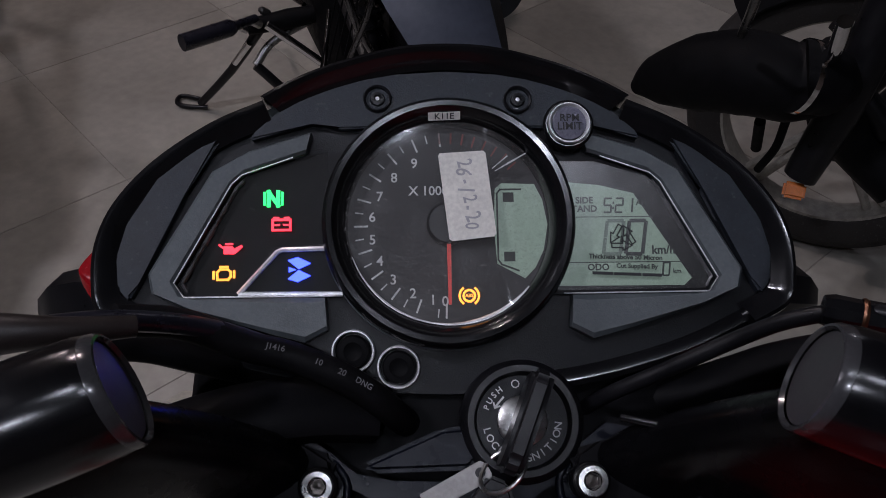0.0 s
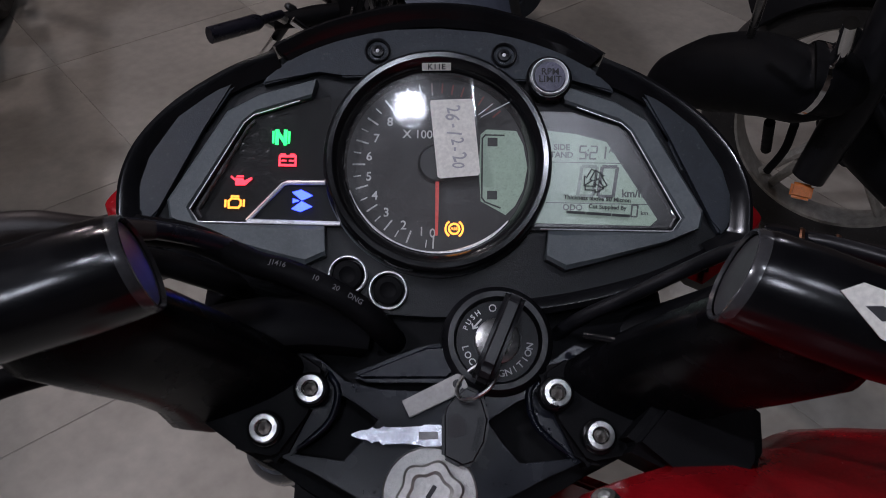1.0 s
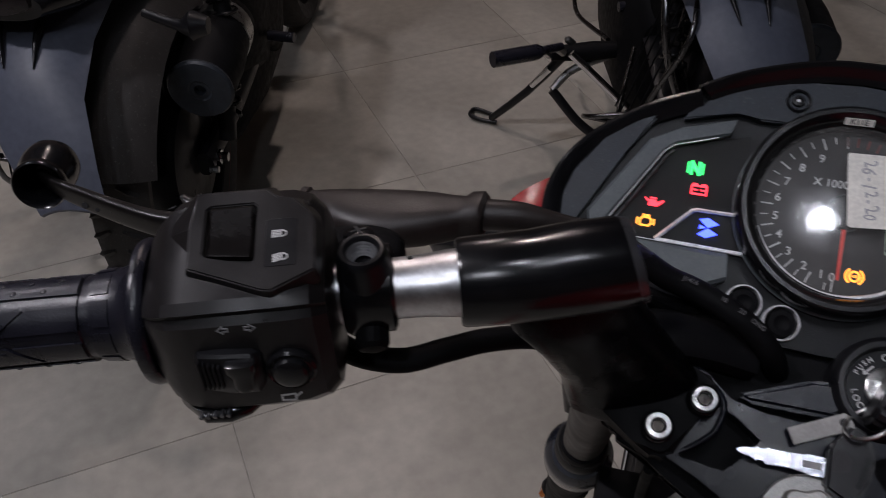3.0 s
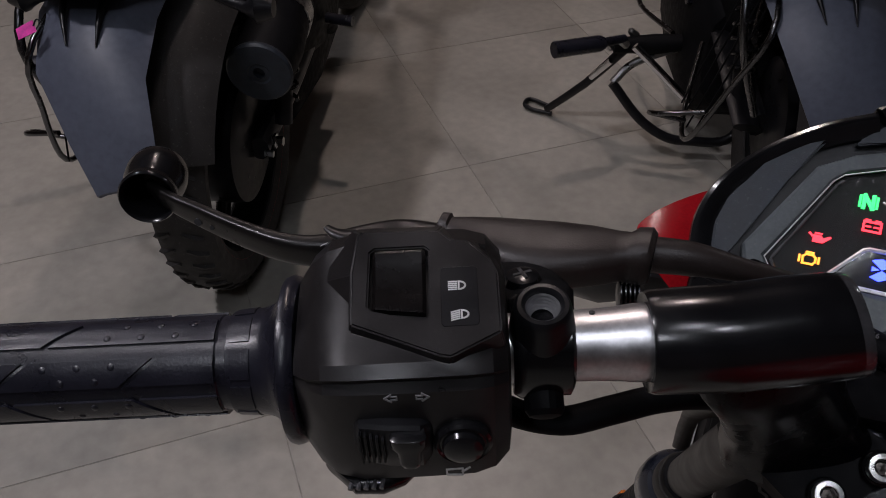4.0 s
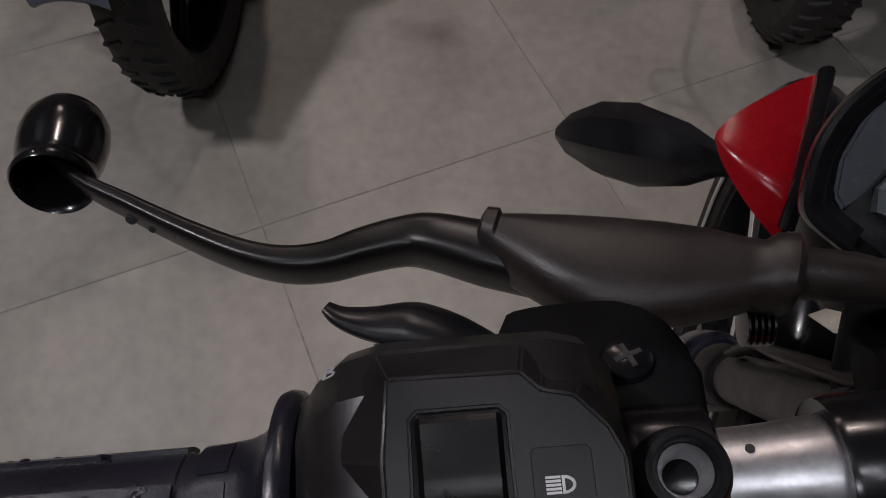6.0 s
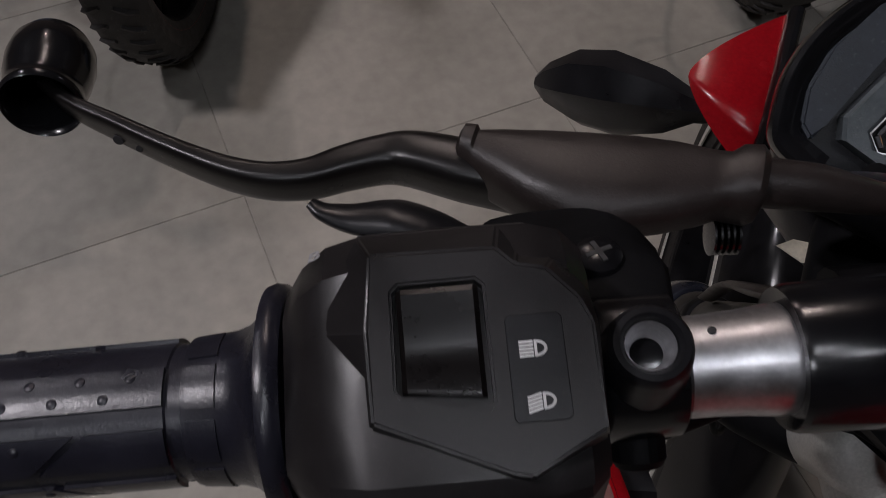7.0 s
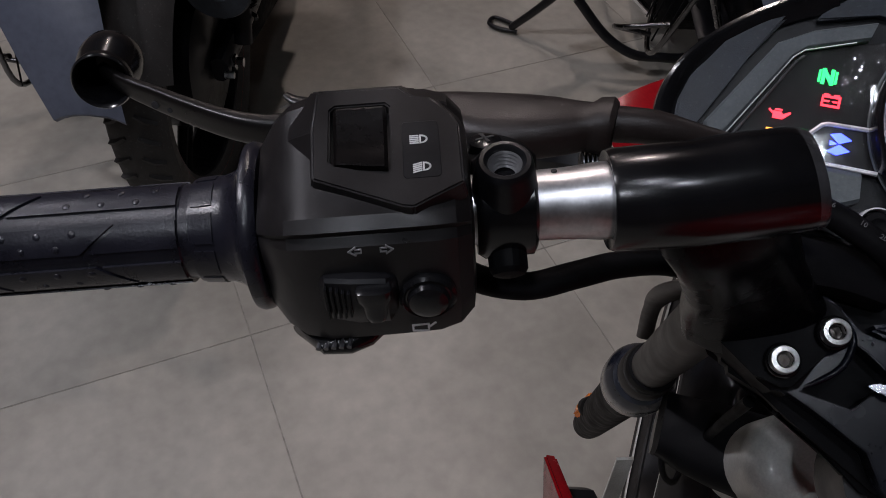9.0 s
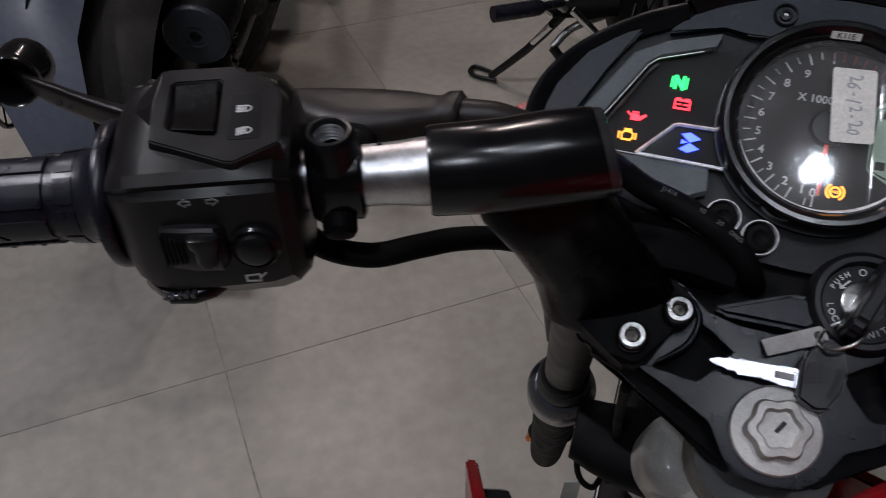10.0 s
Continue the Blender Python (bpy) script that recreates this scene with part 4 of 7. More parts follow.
part("nut_slot", bm, INK, clamp, "dark slot in the stem nut")

# ignition lock
IM = TC @ Matrix.Translation(mm(26, 31, -12))
bm = B()
lathe(bm, [(0.0225, -0.032), (0.0235, -0.006), (0.0228, 0.000), (0.0205, 0.0022), (0.0182, 0.0022), (0.0172, 0.0004), (0.0170, -0.0030)], IM, n=64)
ign = part("ignition_lock", bm, BLACK_SATIN, clamp, "black ignition lock with white lettering")
bm = B()
lathe(bm, [(0.0170, -0.0032), (0.0170, -0.0012), (0.0095, -0.0010)], IM, n=56)
ignf = part("ignition_face", bm, PANEL_DARK, clamp, "dark slate lock face")
bm = B()
lathe(bm, [(0.0094, -0.002), (0.0094, 0.0002), (0.0085, 0.0008), (0.0001, 0.0010)], IM, n=40)
part("lock_barrel", bm, STEEL, clamp, "bright lock barrel")
bm = B()


def arc_text(bm, text, r, mid, step, size, m, z):
    """Letters one by one on an arc, feet to the centre or head to the centre as the angle runs."""
    n = len(text)
    for i, chx in enumerate(text):
        a = mid + (i - (n - 1) / 2) * step
        turn = a - 90 if step < 0 else a + 90
        letters(bm, chx, size, m @ Matrix.Translation((r * math.cos(radians(a)), r * math.sin(radians(a)), z)) @ pose(0, 0, 0, 0, 0, turn), 0.00004)


arc_text(bm, "IGNITION", 0.0136, -52, 12.5, 0.0040, IM, -0.0009)
arc_text(bm, "LOCK", 0.0137, 213, 13, 0.0038, IM, -0.0009)
arc_text(bm, "PUSH", 0.0140, 142, -11, 0.0031, IM, -0.0009)
strip(bm, [(-0.0100, 0.0052), (-0.0068, 0.0088)], 0.0007, -0.0011, -0.0009, IM)
strip(bm, [(-0.0104, 0.0068), (-0.0100, 0.0050), (-0.0082, 0.0056)], 0.0006, -0.0011, -0.0009, IM)
for k in range(9):
    a0, a1 = 2 * math.pi * k / 9, 2 * math.pi * (k + 1) / 9
    strip(bm, [(-0.0020 + 0.0014 * math.cos(a0), 0.0138 + 0.0014 * math.sin(a0)), (-0.0020 + 0.0014 * math.cos(a1), 0.0138 + 0.0014 * math.sin(a1))], 0.0004, -0.0011, -0.0009, IM)
part("lock_print", bm, PRINT, clamp, "white lock lettering")

# ---- bars ----
AX = Vector((-1, -0.370, -0.064)).normalized()


def bar(xmm):
    """A point of the left bar's axis at that distance across."""
    d = xmm / 1000 + 0.15
    return Vector((xmm / 1000, -0.0537 + 0.370 * d, 1.0688 + 0.064 * d))


UPB = (Vector((0, 0, 1)) - AX * AX.z).normalized()
FWB = UPB.cross(AX).normalized()
FWB = FWB if FWB.y > 0 else -FWB


def at_bar(xmm, f, u):
    """Left bar: distance across, mm forward and mm up from its axis."""
    return bar(xmm) + FWB * f / 1000 + UPB * u / 1000


def mir(bm, s):
    if s > 0:
        bmesh.ops.transform(bm, matrix=MIRROR, verts=bm.verts[:])
    return bm


for s in (-1, 1):
    # clip-on: sleeve and cast arm down to the mount
    bm = B()
    rings = []
    for xq, r in ((-143, 14.2), (-143.4, 14.8), (-142, 15.4), (-120, 16.0)):
        rings.append(oval(bar(xq), FWB * r / 1000, UPB * r / 1000, 40))
    EU, EF = UPB + AX * 0.22, FWB
    LIFT = (UPB + FWB) * 0.0014
    for xq, r, k in ((-104, 16.2, 0.6), (-91, 15.8, 1.0), (-88.6, 15.4, 1.0)):
        rings.append(oval(bar(xq) + LIFT * k, EF * r / 1000, EU * r / 1000, 40))
    loft(bm, rings)
    sl = part("bar_sleeve", mir(bm, s), PAINT_BLACK, bike, "glossy black clip-on bar sleeve")
    bm = B()
    loft(bm, [oval(bar(xq) + LIFT, EF * r, EU * r, 40) for xq, r in ((-89, 0.0134), (-87.2, 0.0133), (-86.8, 0.0129))])
    part("sleeve_cap", mir(bm, s), CAP_GREY, sl, "round black end cap of the sleeve", smooth=6)
    bm = B()
    loft(bm, [oval(bar(xq) + LIFT, EF * r, EU * r, 40) for xq, r in ((-89, 0.0154), (-86.8, 0.0153), (-85.6, 0.0147), (-85.4, 0.0140), (-86.4, 0.0133))], cap=False)
    part("cap_ring", mir(bm, s), mat("satin_ring", (0.040, 0.040, 0.043), 0.20, spec=0.6, coat=0.3), sl, "thin satin ring of the end cap", smooth=30)
    bm = B()
    along = Vector((-0.93, -0.36, -0.05))
    rings = []
    for lo, hi, th in (((-133, -50, 1066), (-94, -32, 1071), 8), ((-127, -52, 1052), (-88, -22, 1058), 10), ((-118, -41, 1031), (-82, -12, 1042), 10), ((-112, -22, 1002), (-72, 2, 1016), 10),
                       ((-111, -8, 980), (-60, 12, 992), 10), ((-108, -5, 966), (-50, 15, 977), 9), ((-98, 0, 956), (-50, 14, 966), 7)):
        p, q = mm(*lo), mm(*hi)
        p = p + (q - p).normalized() * 0.003
        half = (p - q) / 2
        thick = half.cross(Vector((0.32, 0.55, -0.75))).normalized()
        rings.append(oval((p + q) / 2, half, thick * th / 1000, 28, 2.7))
    loft(bm, rings)
    part("bar_arm", mir(bm, s), ARM_BLACK, sl, "black cast bar arm")
    bm = B()
    rings = []
    for xq, r in ((-96, 11.0), (-142, 11.6), (-146, 11.6), (-151, 11.0), (-157, 10.6), (-163, 10.5), (-235, 10.5)) if s < 0 else ((-96, 11.0), (-142, 11.6), (-150, 11.0), (-190, 10.8)):
        rings.append(oval(bar(xq), FWB * r / 1000, UPB * r / 1000, 36))
    loft(bm, rings)
    part("bar_tube", mir(bm, s), ALU, bike, "satin aluminium handlebar tube")
bm = B()
lathe(bm, [(0.0009, -0.0004), (0.0009, 0.0004), (0.0001, 0.0005)], frame_of(at_bar(-158, 3, 10.2), AX, FWB * 0.3 + UPB), n=12)
part("tube_mark", bm, INK, bike, "dark spot on the tube")

# grip
bm = B()
rings = []
for xq, r in ((-236, 12), (-236.4, 23.4), (-237.4, 24.5), (-239.2, 24.9), (-240.6, 24.4), (-241.2, 22.0), (-242.4, 19.0), (-244.6, 16.9), (-247.6, 15.8), (-252, 15.3), (-255.7, 15.1), (-256.1, 13.9), (-258.7, 13.9), (-259.1, 14.3), (-340, 14.3), (-342, 15.4), (-352, 15.4), (-354, 13)):
    rings.append(oval(bar(xq), FWB * r / 1000, UPB * r / 1000, 48))
loft(bm, rings)
grip = part("grip", bm, RUBBER, bike, "black ribbed rubber handlebar grip")


def on_grip(xmm, deg, r):
    """Grip surface: angle 0 faces up, 90 backwards."""
    return bar(xmm) + (UPB * math.cos(radians(deg)) - FWB * math.sin(radians(deg))) * r / 1000


def grip_pad(a, q0, q1, start, stop, r=15.2):
    """A raised panel of the grip between two angles; start and stop give its ends at each angle."""
    bm = B()
    rings = []
    for i in range(9):
        q = q0 + (q1 - q0) * i / 8
        x0, x1 = start(q), stop(q)
        top = [on_grip(x0 + (x1 - x0) * j / 8, a + q, r) for j in range(9)]
        low = [on_grip(x0 + (x1 - x0) * j / 8, a + q, 14.0) for j in range(8, -1, -1)]
        rings.append(top + low)
    loft(bm, rings)
    return part("grip_pad", bm, RUBBER, grip, smooth=30)


# each band of the grip: its middle angle and the pads along it, (inner end, outer end, studded)
BANDS = ((1.0, ((-259, -299, True), (-301, -340.5, False)), 1), (48.6, ((-259, -278, False), (-280, -313, True), (-315, -340.5, False)), 1), (96.0, ((-259, -275, False), (-277, -309, True), (-311, -340.5, False)), -1),
         (144.0, ((-259, -299, True), (-301, -340.5, False)), -1), (192.0, ((-259, -278, False), (-280, -340.5, True)), 1), (240.0, ((-259, -299, True), (-301, -340.5, False)), 1), (288.0, ((-259, -278, False), (-280, -340.5, True)), -1))
for a, pads, way in BANDS:
    for x0, x1, studded in pads:
        def lean(x, q, way=way):
            """Pads meet in slanting joints; the two outer ends are square."""
            return x if x in (-259, -340.5) else x - way * 0.31 * q
        grip_pad(a, -15.2, 15.2, lambda q: lean(x0, q), lambda q: lean(x1, q))
        if not studded:
            continue
        for j in range(int((x0 - x1 - 8) / 4.6)):
            xq, q = x0 - 6.0 - 4.6 * j, (7.6 if j % 2 else -7.4)
            mdl = frame_of(on_grip(xq, a + q, 15.15), AX, on_grip(xq, a + q, 20) - bar(xq))
            bm = B()
            lathe(bm, [(0.0012, -0.0003), (0.0010, 0.0002), (0.0006, 0.0004), (0.0001, 0.00045)], mdl, n=12)
            part("grip_stud", bm, RUBBER, grip)
for a in (5.0, 45.0, 85.0, 125.0, 325.0):
    bm = B()
    loft(bm, [[on_grip(x, a + q, r) for x, r in ((-254.8, 15.5), (-252, 15.75), (-249.4, 15.95))] + [on_grip(x, a + q, 14.6) for x in (-249.4, -252, -254.8)] for q in (-16, -12, -6, 0, 6, 12, 16)])
    part("collar_panel", bm, RUBBER, grip, smooth=30)

# left switch housing
SEC = [(-27.5, 27.2), (-10, 31.2), (9.5, 35.4), (19, 31.5), (26, 21), (28, 4), (24, -13), (12, -26), (-9, -30.5), (-22.6, -27.2), (-32.2, -15.4), (-33.4, -5.4), (-32.2, 8), (-31.5, 20), (-29.4, 22.2), (-30.6, 24.8)]


def hb(s_, f, u):
    """A place by the left bar: mm along it towards the middle, forward and up from its axis."""
    return bar(-200) - AX * s_ / 1000 + FWB * f / 1000 + UPB * u / 1000


def section(s_, k, df=0.0, du=0.0):
    return [hb(s_, f * k + df, u * k + du) for f, u in SEC]


bm = B()
loft(bm, [section(20, 0.66, 1, -1), section(19, 0.82, 0.4, -0.6), section(15, 0.94), section(9, 0.99), section(-4, 1.0), section(-22, 1.0), section(-29, 0.95), section(-34, 0.84), section(-38, 0.68)])
bmesh.ops.bevel(bm, geom=[e for e in bm.edges if e.calc_face_angle(0) > 0.20], offset=0.0010, segments=3, affect="EDGES")
house = part("switch_housing", bm, BLACK_GRAIN, bike, "black grained plastic switch housing", smooth=24)
bm = B()
tube(bm, section(-23.5, 0.985)[4:10], 0.0006, n=6, sub=2)
part("housing_seam", bm, INK, house)


def facet_plate(bm, top, foot, hole, w_top, w_foot, w_hole, m, bevel):
    """A plate with sloping sides and a sunken pocket in its top."""
    def ring(pts, w):
        return [bm.verts.new(m @ mm(x, y, w)) for x, y in pts]
    a, h = ring(top, w_top), ring(hole, w_top)
    for loop in (a, h):
        for i in range(len(loop)):
            bm.edges.new((loop[i], loop[(i + 1) % len(loop)]))
    bmesh.ops.triangle_fill(bm, edges=bm.edges[:], use_beauty=True, use_dissolve=True)
    f, g = ring(foot, w_foot), ring(hole, w_hole)
    for lo, hi in ((f, a), (g, h)):
        for i in range(len(lo)):
            bm.faces.new((lo[i], lo[(i + 1) % len(lo)], hi[(i + 1) % len(hi)], hi[i]))
    bm.faces.new(g)
    bm.faces.new(f[::-1])
    bmesh.ops.recalc_face_normals(bm, faces=bm.faces[:])
    n = len(a)
    edge = [bm.edges.get((a[i], a[(i + 1) % n])) for i in range(n)] + [bm.edges.get((a[i], f[i])) for i in range(n)]
    edge += [bm.edges.get((h[i], h[(i + 1) % len(h)])) for i in range(len(h))]
    bmesh.ops.bevel(bm, geom=[e for e in edge if e], offset=bevel, segments=2, affect="EDGES", clamp_overlap=True)


# raised switch plate with sloping front and outer faces; x along the bar, y forward
TOPM = frame_of(hb(0, -11.6, 33.1), -AX, FWB * -0.233 + UPB * 0.9725)
PLATE = ((-20, 22.5), (2.2, 22.0), (5.4, 18.8), (10.6, 17.6), (15.6, 12), (17.6, 7.5), (17.6, -10.6), (4.6, -17.2), (1.6, -16.6), (-21.0, -6.6), (-21.2, 9))
FOOT = ((-22.5, 28.0), (3.4, 28.0), (6.4, 23.0), (13.2, 21.6), (18.2, 14.5), (19.4, 8.5), (18.6, -11.2), (4.7, -18.0), (1.4, -17.4), (-22.4, -8.0), (-31.5, 11))
POCKET = ((-15.2, 16.6), (-1.9, 16.6), (-0.7, 15.4), (-0.6, -4.6), (-1.6, -6.0), (-3.0, -6.2), (-15.8, -2.6), (-16.6, -1.4), (-16.4, 15.4))
bm = B()
facet_plate(bm, PLATE, FOOT, POCKET, 0.6, -5.6, -3.0, TOPM, 0.0005)
part("switch_plate", bm, BLACK_GRAIN, house, "black raised switch plate with sloping edges", smooth=24)
bm = B()
rings = []
for yq, z in ((15.8, -2.6), (15.6, 0.9), (14.6, 1.3), (12, 0.7), (7, -0.7), (2.0, -0.9), (-1.0, -0.1), (-1.9, -0.3), (-2.2, -2.6)):
    lean = 1.6 if yq < 0 else 0.0
    rings.append([TOPM @ mm(-15.7, yq, -2.8), TOPM @ mm(-15.7, yq, z - 0.8), TOPM @ mm(-14.8, yq, z), TOPM @ mm(-2.4, yq - lean, z), TOPM @ mm(-1.5, yq - lean, z - 0.8), TOPM @ mm(-1.5, yq - lean, -2.8)])
loft(bm, rings)
bmesh.ops.bevel(bm, geom=[e for e in bm.edges if e.calc_face_angle(0) > 0.5], offset=0.0005, segments=2, affect="EDGES")
part("dimmer_rocker", bm, ROCKER, house, "glossy black headlamp rocker switch", smooth=30)
bm = B()
prism(bm, [(x / 1000, y / 1000) for x, y in ((3.0, 9.6), (11.4, 9.6), (12.2, 8.8), (12.2, -7.8), (11.4, -8.6), (3.0, -8.6), (2.4, -7.8), (2.4, 8.8))], 0.0004, 0.00072, TOPM, 0.0002, 1)
part("icon_panel", bm, BLACK_SATIN, house, "smooth black panel behind the icons")


def headlamp_icon(bm, m, low):
    pts = [(0.3 + 1.7 * math.cos(radians(a)), 1.2 * math.sin(radians(a))) for a in range(-90, 91, 20)]
    strip(bm, [(x / 1000, y / 1000) for x, y in pts + [(0.3, -1.2)]], 0.00045, 0, 0.0001, m)
    for j in range(5):
        y0 = 1.2 - j * 0.6
        strip(bm, [(-0.3 / 1000, y0 / 1000), (-2.3 / 1000, (y0 - (0.5 if low else 0)) / 1000)], 0.0004, 0, 0.0001, m)


bm = B()
headlamp_icon(bm, TOPM @ Matrix.Translation(mm(6.9, 3.6, 0.74)) @ Matrix.Scale(1.0, 4), False)
part("high_beam_icon", bm, PRINT, house, "white headlamp icon")
bm = B()
headlamp_icon(bm, TOPM @ Matrix.Translation(mm(7.4, -5.2, 0.74)) @ Matrix.Scale(1.0, 4), True)
part("low_beam_icon", bm, PRINT, house, "white headlamp icon")
# rear face with arrows, turn switch, horn button: x along the bar, y up
RM = frame_of(hb(-5, -32.2, 8), -AX, FWB * -1 + UPB * 0.06)
for sx in (-1, 1):
    bm = B()
    pts = [(0, 1.3), (-1.7, 0), (0, -1.3), (0, -0.6), (1.5, -0.6), (1.5, 0.6), (0, 0.6), (0, 1.3)]
    strip(bm, [((-6.4 if sx < 0 else 1.6) / 1000 + (x if sx < 0 else -x) / 1000, (10.6 + y) / 1000) for x, y in pts], 0.0004, -0.0002, 0.0003, RM)
    part("arrow_icon", bm, PRINT_GREY, house, "grey arrow icon")
bm = B()
rings = []
for xq, top, low, z in ((-17.5, 1.5, -10.5, -0.5), (-15.5, 3.2, -12.5, 2.2), (-8, 3.4, -13.6, 3.6), (0.5, 2.6, -14.0, 3.4), (2.6, 1.4, -12.0, 1.8), (3.6, 0.2, -10.5, -0.5)):
    rings.append([RM @ mm(xq, top, -3), RM @ mm(xq, top, z - 0.9), RM @ mm(xq, top - 1.0, z), RM @ mm(xq, (top + low) / 2, z + 0.7), RM @ mm(xq, low + 1.2, z - 0.4), RM @ mm(xq, low, z - 1.4), RM @ mm(xq, low, -3)])
loft(bm, rings)
part("turn_switch_base", bm, BLACK_SATIN, house, "black rounded turn switch", smooth=35)
bm = B()
loft(bm, [oval(RM @ mm(-2.8, y, z), RM.to_3x3() @ mm(hw, 0, 0), RM.to_3x3() @ mm(0, 0, 2.2), 20, 3.0) for y, z, hw in ((1.6, 3.4, 4.2), (1.0, 4.6, 4.8), (-1.6, 5.0, 4.6), (-4.4, 4.2, 3.4), (-7.6, 4.9, 3.0), (-9.6, 4.4, 2.6), (-10.4, 3.2, 2.0))])
part("turn_switch", bm, BLACK_GLOSS, house, "glossy black turn signal slider", smooth=40)
for j in range(5):
    bm = B()
    box(bm, 0.0007, 0.0115 - 0.0006 * j, 0.0034, RM @ Matrix.Translation(mm(-15.4 + j * 1.5, -4.2, 2.6 + 0.24 * j)), 0.0003)
    part("switch_rib", bm, BLACK_SATIN, house)
bm = B()
lathe(bm, [(0.0078, -0.001), (0.0078, 0.0012), (0.0070, 0.0020), (0.0062, 0.0014), (0.0058, 0.0016), (0.0052, 0.0034), (0.0034, 0.0042), (0.0001, 0.0044)], RM @ Matrix.Translation(mm(11.2, -6.8, 0.2)), n=32)
part("horn_button", bm, BLACK_GLOSS, house, "round glossy black horn button")
HI = RM @ Matrix.Translation(mm(9.2, -19.0, -0.4)) @ Matrix.Scale(1.35, 4)
bm = B()
strip(bm, [(-0.0022, -0.0008), (-0.0022, 0.0008), (0.0010, 0.0010), (0.0010, -0.0010), (-0.0022, -0.0008)], 0.0004, 0.0008, 0.0010, HI)
strip(bm, [(0.0010, 0.0), (0.0024, 0.0012)], 0.0004, 0.0008, 0.0010, HI)
part("horn_icon", bm, PRINT, house, "white horn icon")
# ribbed thumb lever below and pass lever in front
bm = B()
rings = []
for s_, f, u, a, b in ((-8, -22, -20, 3.5, 3), (-13, -26, -20, 5, 3.2), (-19, -28.5, -19.5, 5.5, 3.2), (-27, -29.5, -19, 4.5, 2.8), (-32, -27, -18, 2, 2.0)):
    rings.append(oval(hb(s_, f, u), FWB * a / 1000 + AX * 0.002, UPB * b / 1000, 14, 2.6))
loft(bm, rings)
lev = part("thumb_lever", bm, BLACK_GLOSS, house, "glossy black ribbed thumb lever")
mat_rib = mat("worn_rib", (0.06, 0.06, 0.065), 0.25, coat=0.3)
for j in range(5):
    bm = B()
    tube(bm, [hb(-16 - 2.2 * j, -25, -16.6), hb(-17.5 - 2.2 * j, -34, -17.6)], 0.0008, n=8)
    part("lever_rib", bm, mat_rib, house)
bm = B()
tube(bm, [mm(-208, -52, 1081), mm(-219, -50, 1082.5), mm(-227, -49.6, 1083), mm(-235, -51.6, 1083), mm(-241, -52.4, 1084), mm(-244.6, -51.6, 1085)], [0.0058, 0.0062, 0.0060, 0.0044, 0.0028, 0.0016], n=14, flat=0.55)
tube(bm, [mm(-224, -52, 1082), mm(-228, -57, 1079), mm(-228, -66, 1075)], 0.0052, n=10, flat=0.6)
part("pass_lever", bm, BLACK_SATIN, house, "black pass lever")
bm = B()
letters(bm, "B", 0.005, frame_of(hb(-31, 16, 30.5), -AX, AX * 0.35 + FWB * 0.5 + UPB * 0.8), 0.00005)
part("housing_mark", bm, PRINT_GREY, house, "faint moulded mark")

# lever perch with the mirror boss
bm = B()
rings = [oval(at_bar(xq, 1, 0), FWB * r / 1000, UPB * r / 1000, 28, 2.3) for xq, r in ((-163.5, 12.8), (-164.5, 14.4), (-178, 14.8), (-180, 13.4))]
loft(bm, rings)
perch = part("lever_perch", bm, PAINT_BLACK, bike, "black clutch lever perch")
MB = mm(-172, -65.5, 1089)
bm = B()
tilt = (UPB * 1.0 - FWB * 0.12).normalized()
mb = frame_of(MB - tilt * 0.024, AX, tilt)
lathe(bm, [(0.0105, 0.0), (0.0100, 0.010), (0.0088, 0.018), (0.0083, 0.0212), (0.0079, 0.0228), (0.0072, 0.0237), (0.0060, 0.0238), (0.0053, 0.0231), (0.0050, 0.0222), (0.0050, 0.015), (0.0001, 0.015)], mb, n=36)
part("mirror_boss", bm, BLACK_SATIN, perch, "black threaded mirror boss")
bm = B()
prof = []
for j in range(5):
    prof += [(0.0049 - 0.0003 * j, 0.0222 - j * 0.0011), (0.0044 - 0.0003 * j, 0.0222 - (j + 0.5) * 0.0011)]
lathe(bm, prof, mb, n=28, cap=False)
part("boss_thread", bm, THREAD, perch, "bright steel thread in the boss")
bm = B()
rings = [oval(at_bar(-171, 8, -2), AX * 0.010, UPB * 0.010, 16, 3), oval(at_bar(-172, 24, -4), AX * 0.013, UPB * 0.008, 16, 3), oval(at_bar(-177, 32, -8), AX * 0.018, UPB * 0.008, 20, 2.6), oval(at_bar(-181, 40, -11), AX * 0.020, UPB * 0.007, 20, 2.6), oval(at_bar(-182, 47, -13), AX * 0.016, UPB * 0.005, 20, 2.6)]
loft(bm, rings)
part("perch_bracket", bm, MATT_BLACK, perch, "black lever bracket")
bm = B()
sm = frame_of(mm(-184, -39, 1070), AX, UPB + FWB * 0.2)
lathe(bm, [(0.0062, -0.012), (0.0062, 0.0000), (0.0052, 0.0022), (0.0030, 0.0030), (0.0001, 0.0031)], sm, n=24)
scr = part("perch_screw", bm, PAINT_BLACK, perch, "black cross-head screw")
bm = B()
for a in (20, 110):
    box(bm, 0.0062, 0.0012, 0.0006, sm @ Matrix.Translation((0, 0, 0.0030)) @ pose(0, 0, 0, 0, 0, a), 0.0001)
part("screw_cross", bm, INK, perch)
bm = B()
bl = frame_of(at_bar(-172, -13, -10), AX, -FWB - UPB * 0.6)
lathe(bm, [(0.0058, -0.006), (0.0058, 0.002), (0.0048, 0.0036), (0.003, 0.0042), (0.0001, 0.0044)], bl, n=18)
part("perch_bolt", bm, MATT_BLACK, perch, "black hexagonal clamp bolt", smooth=20)

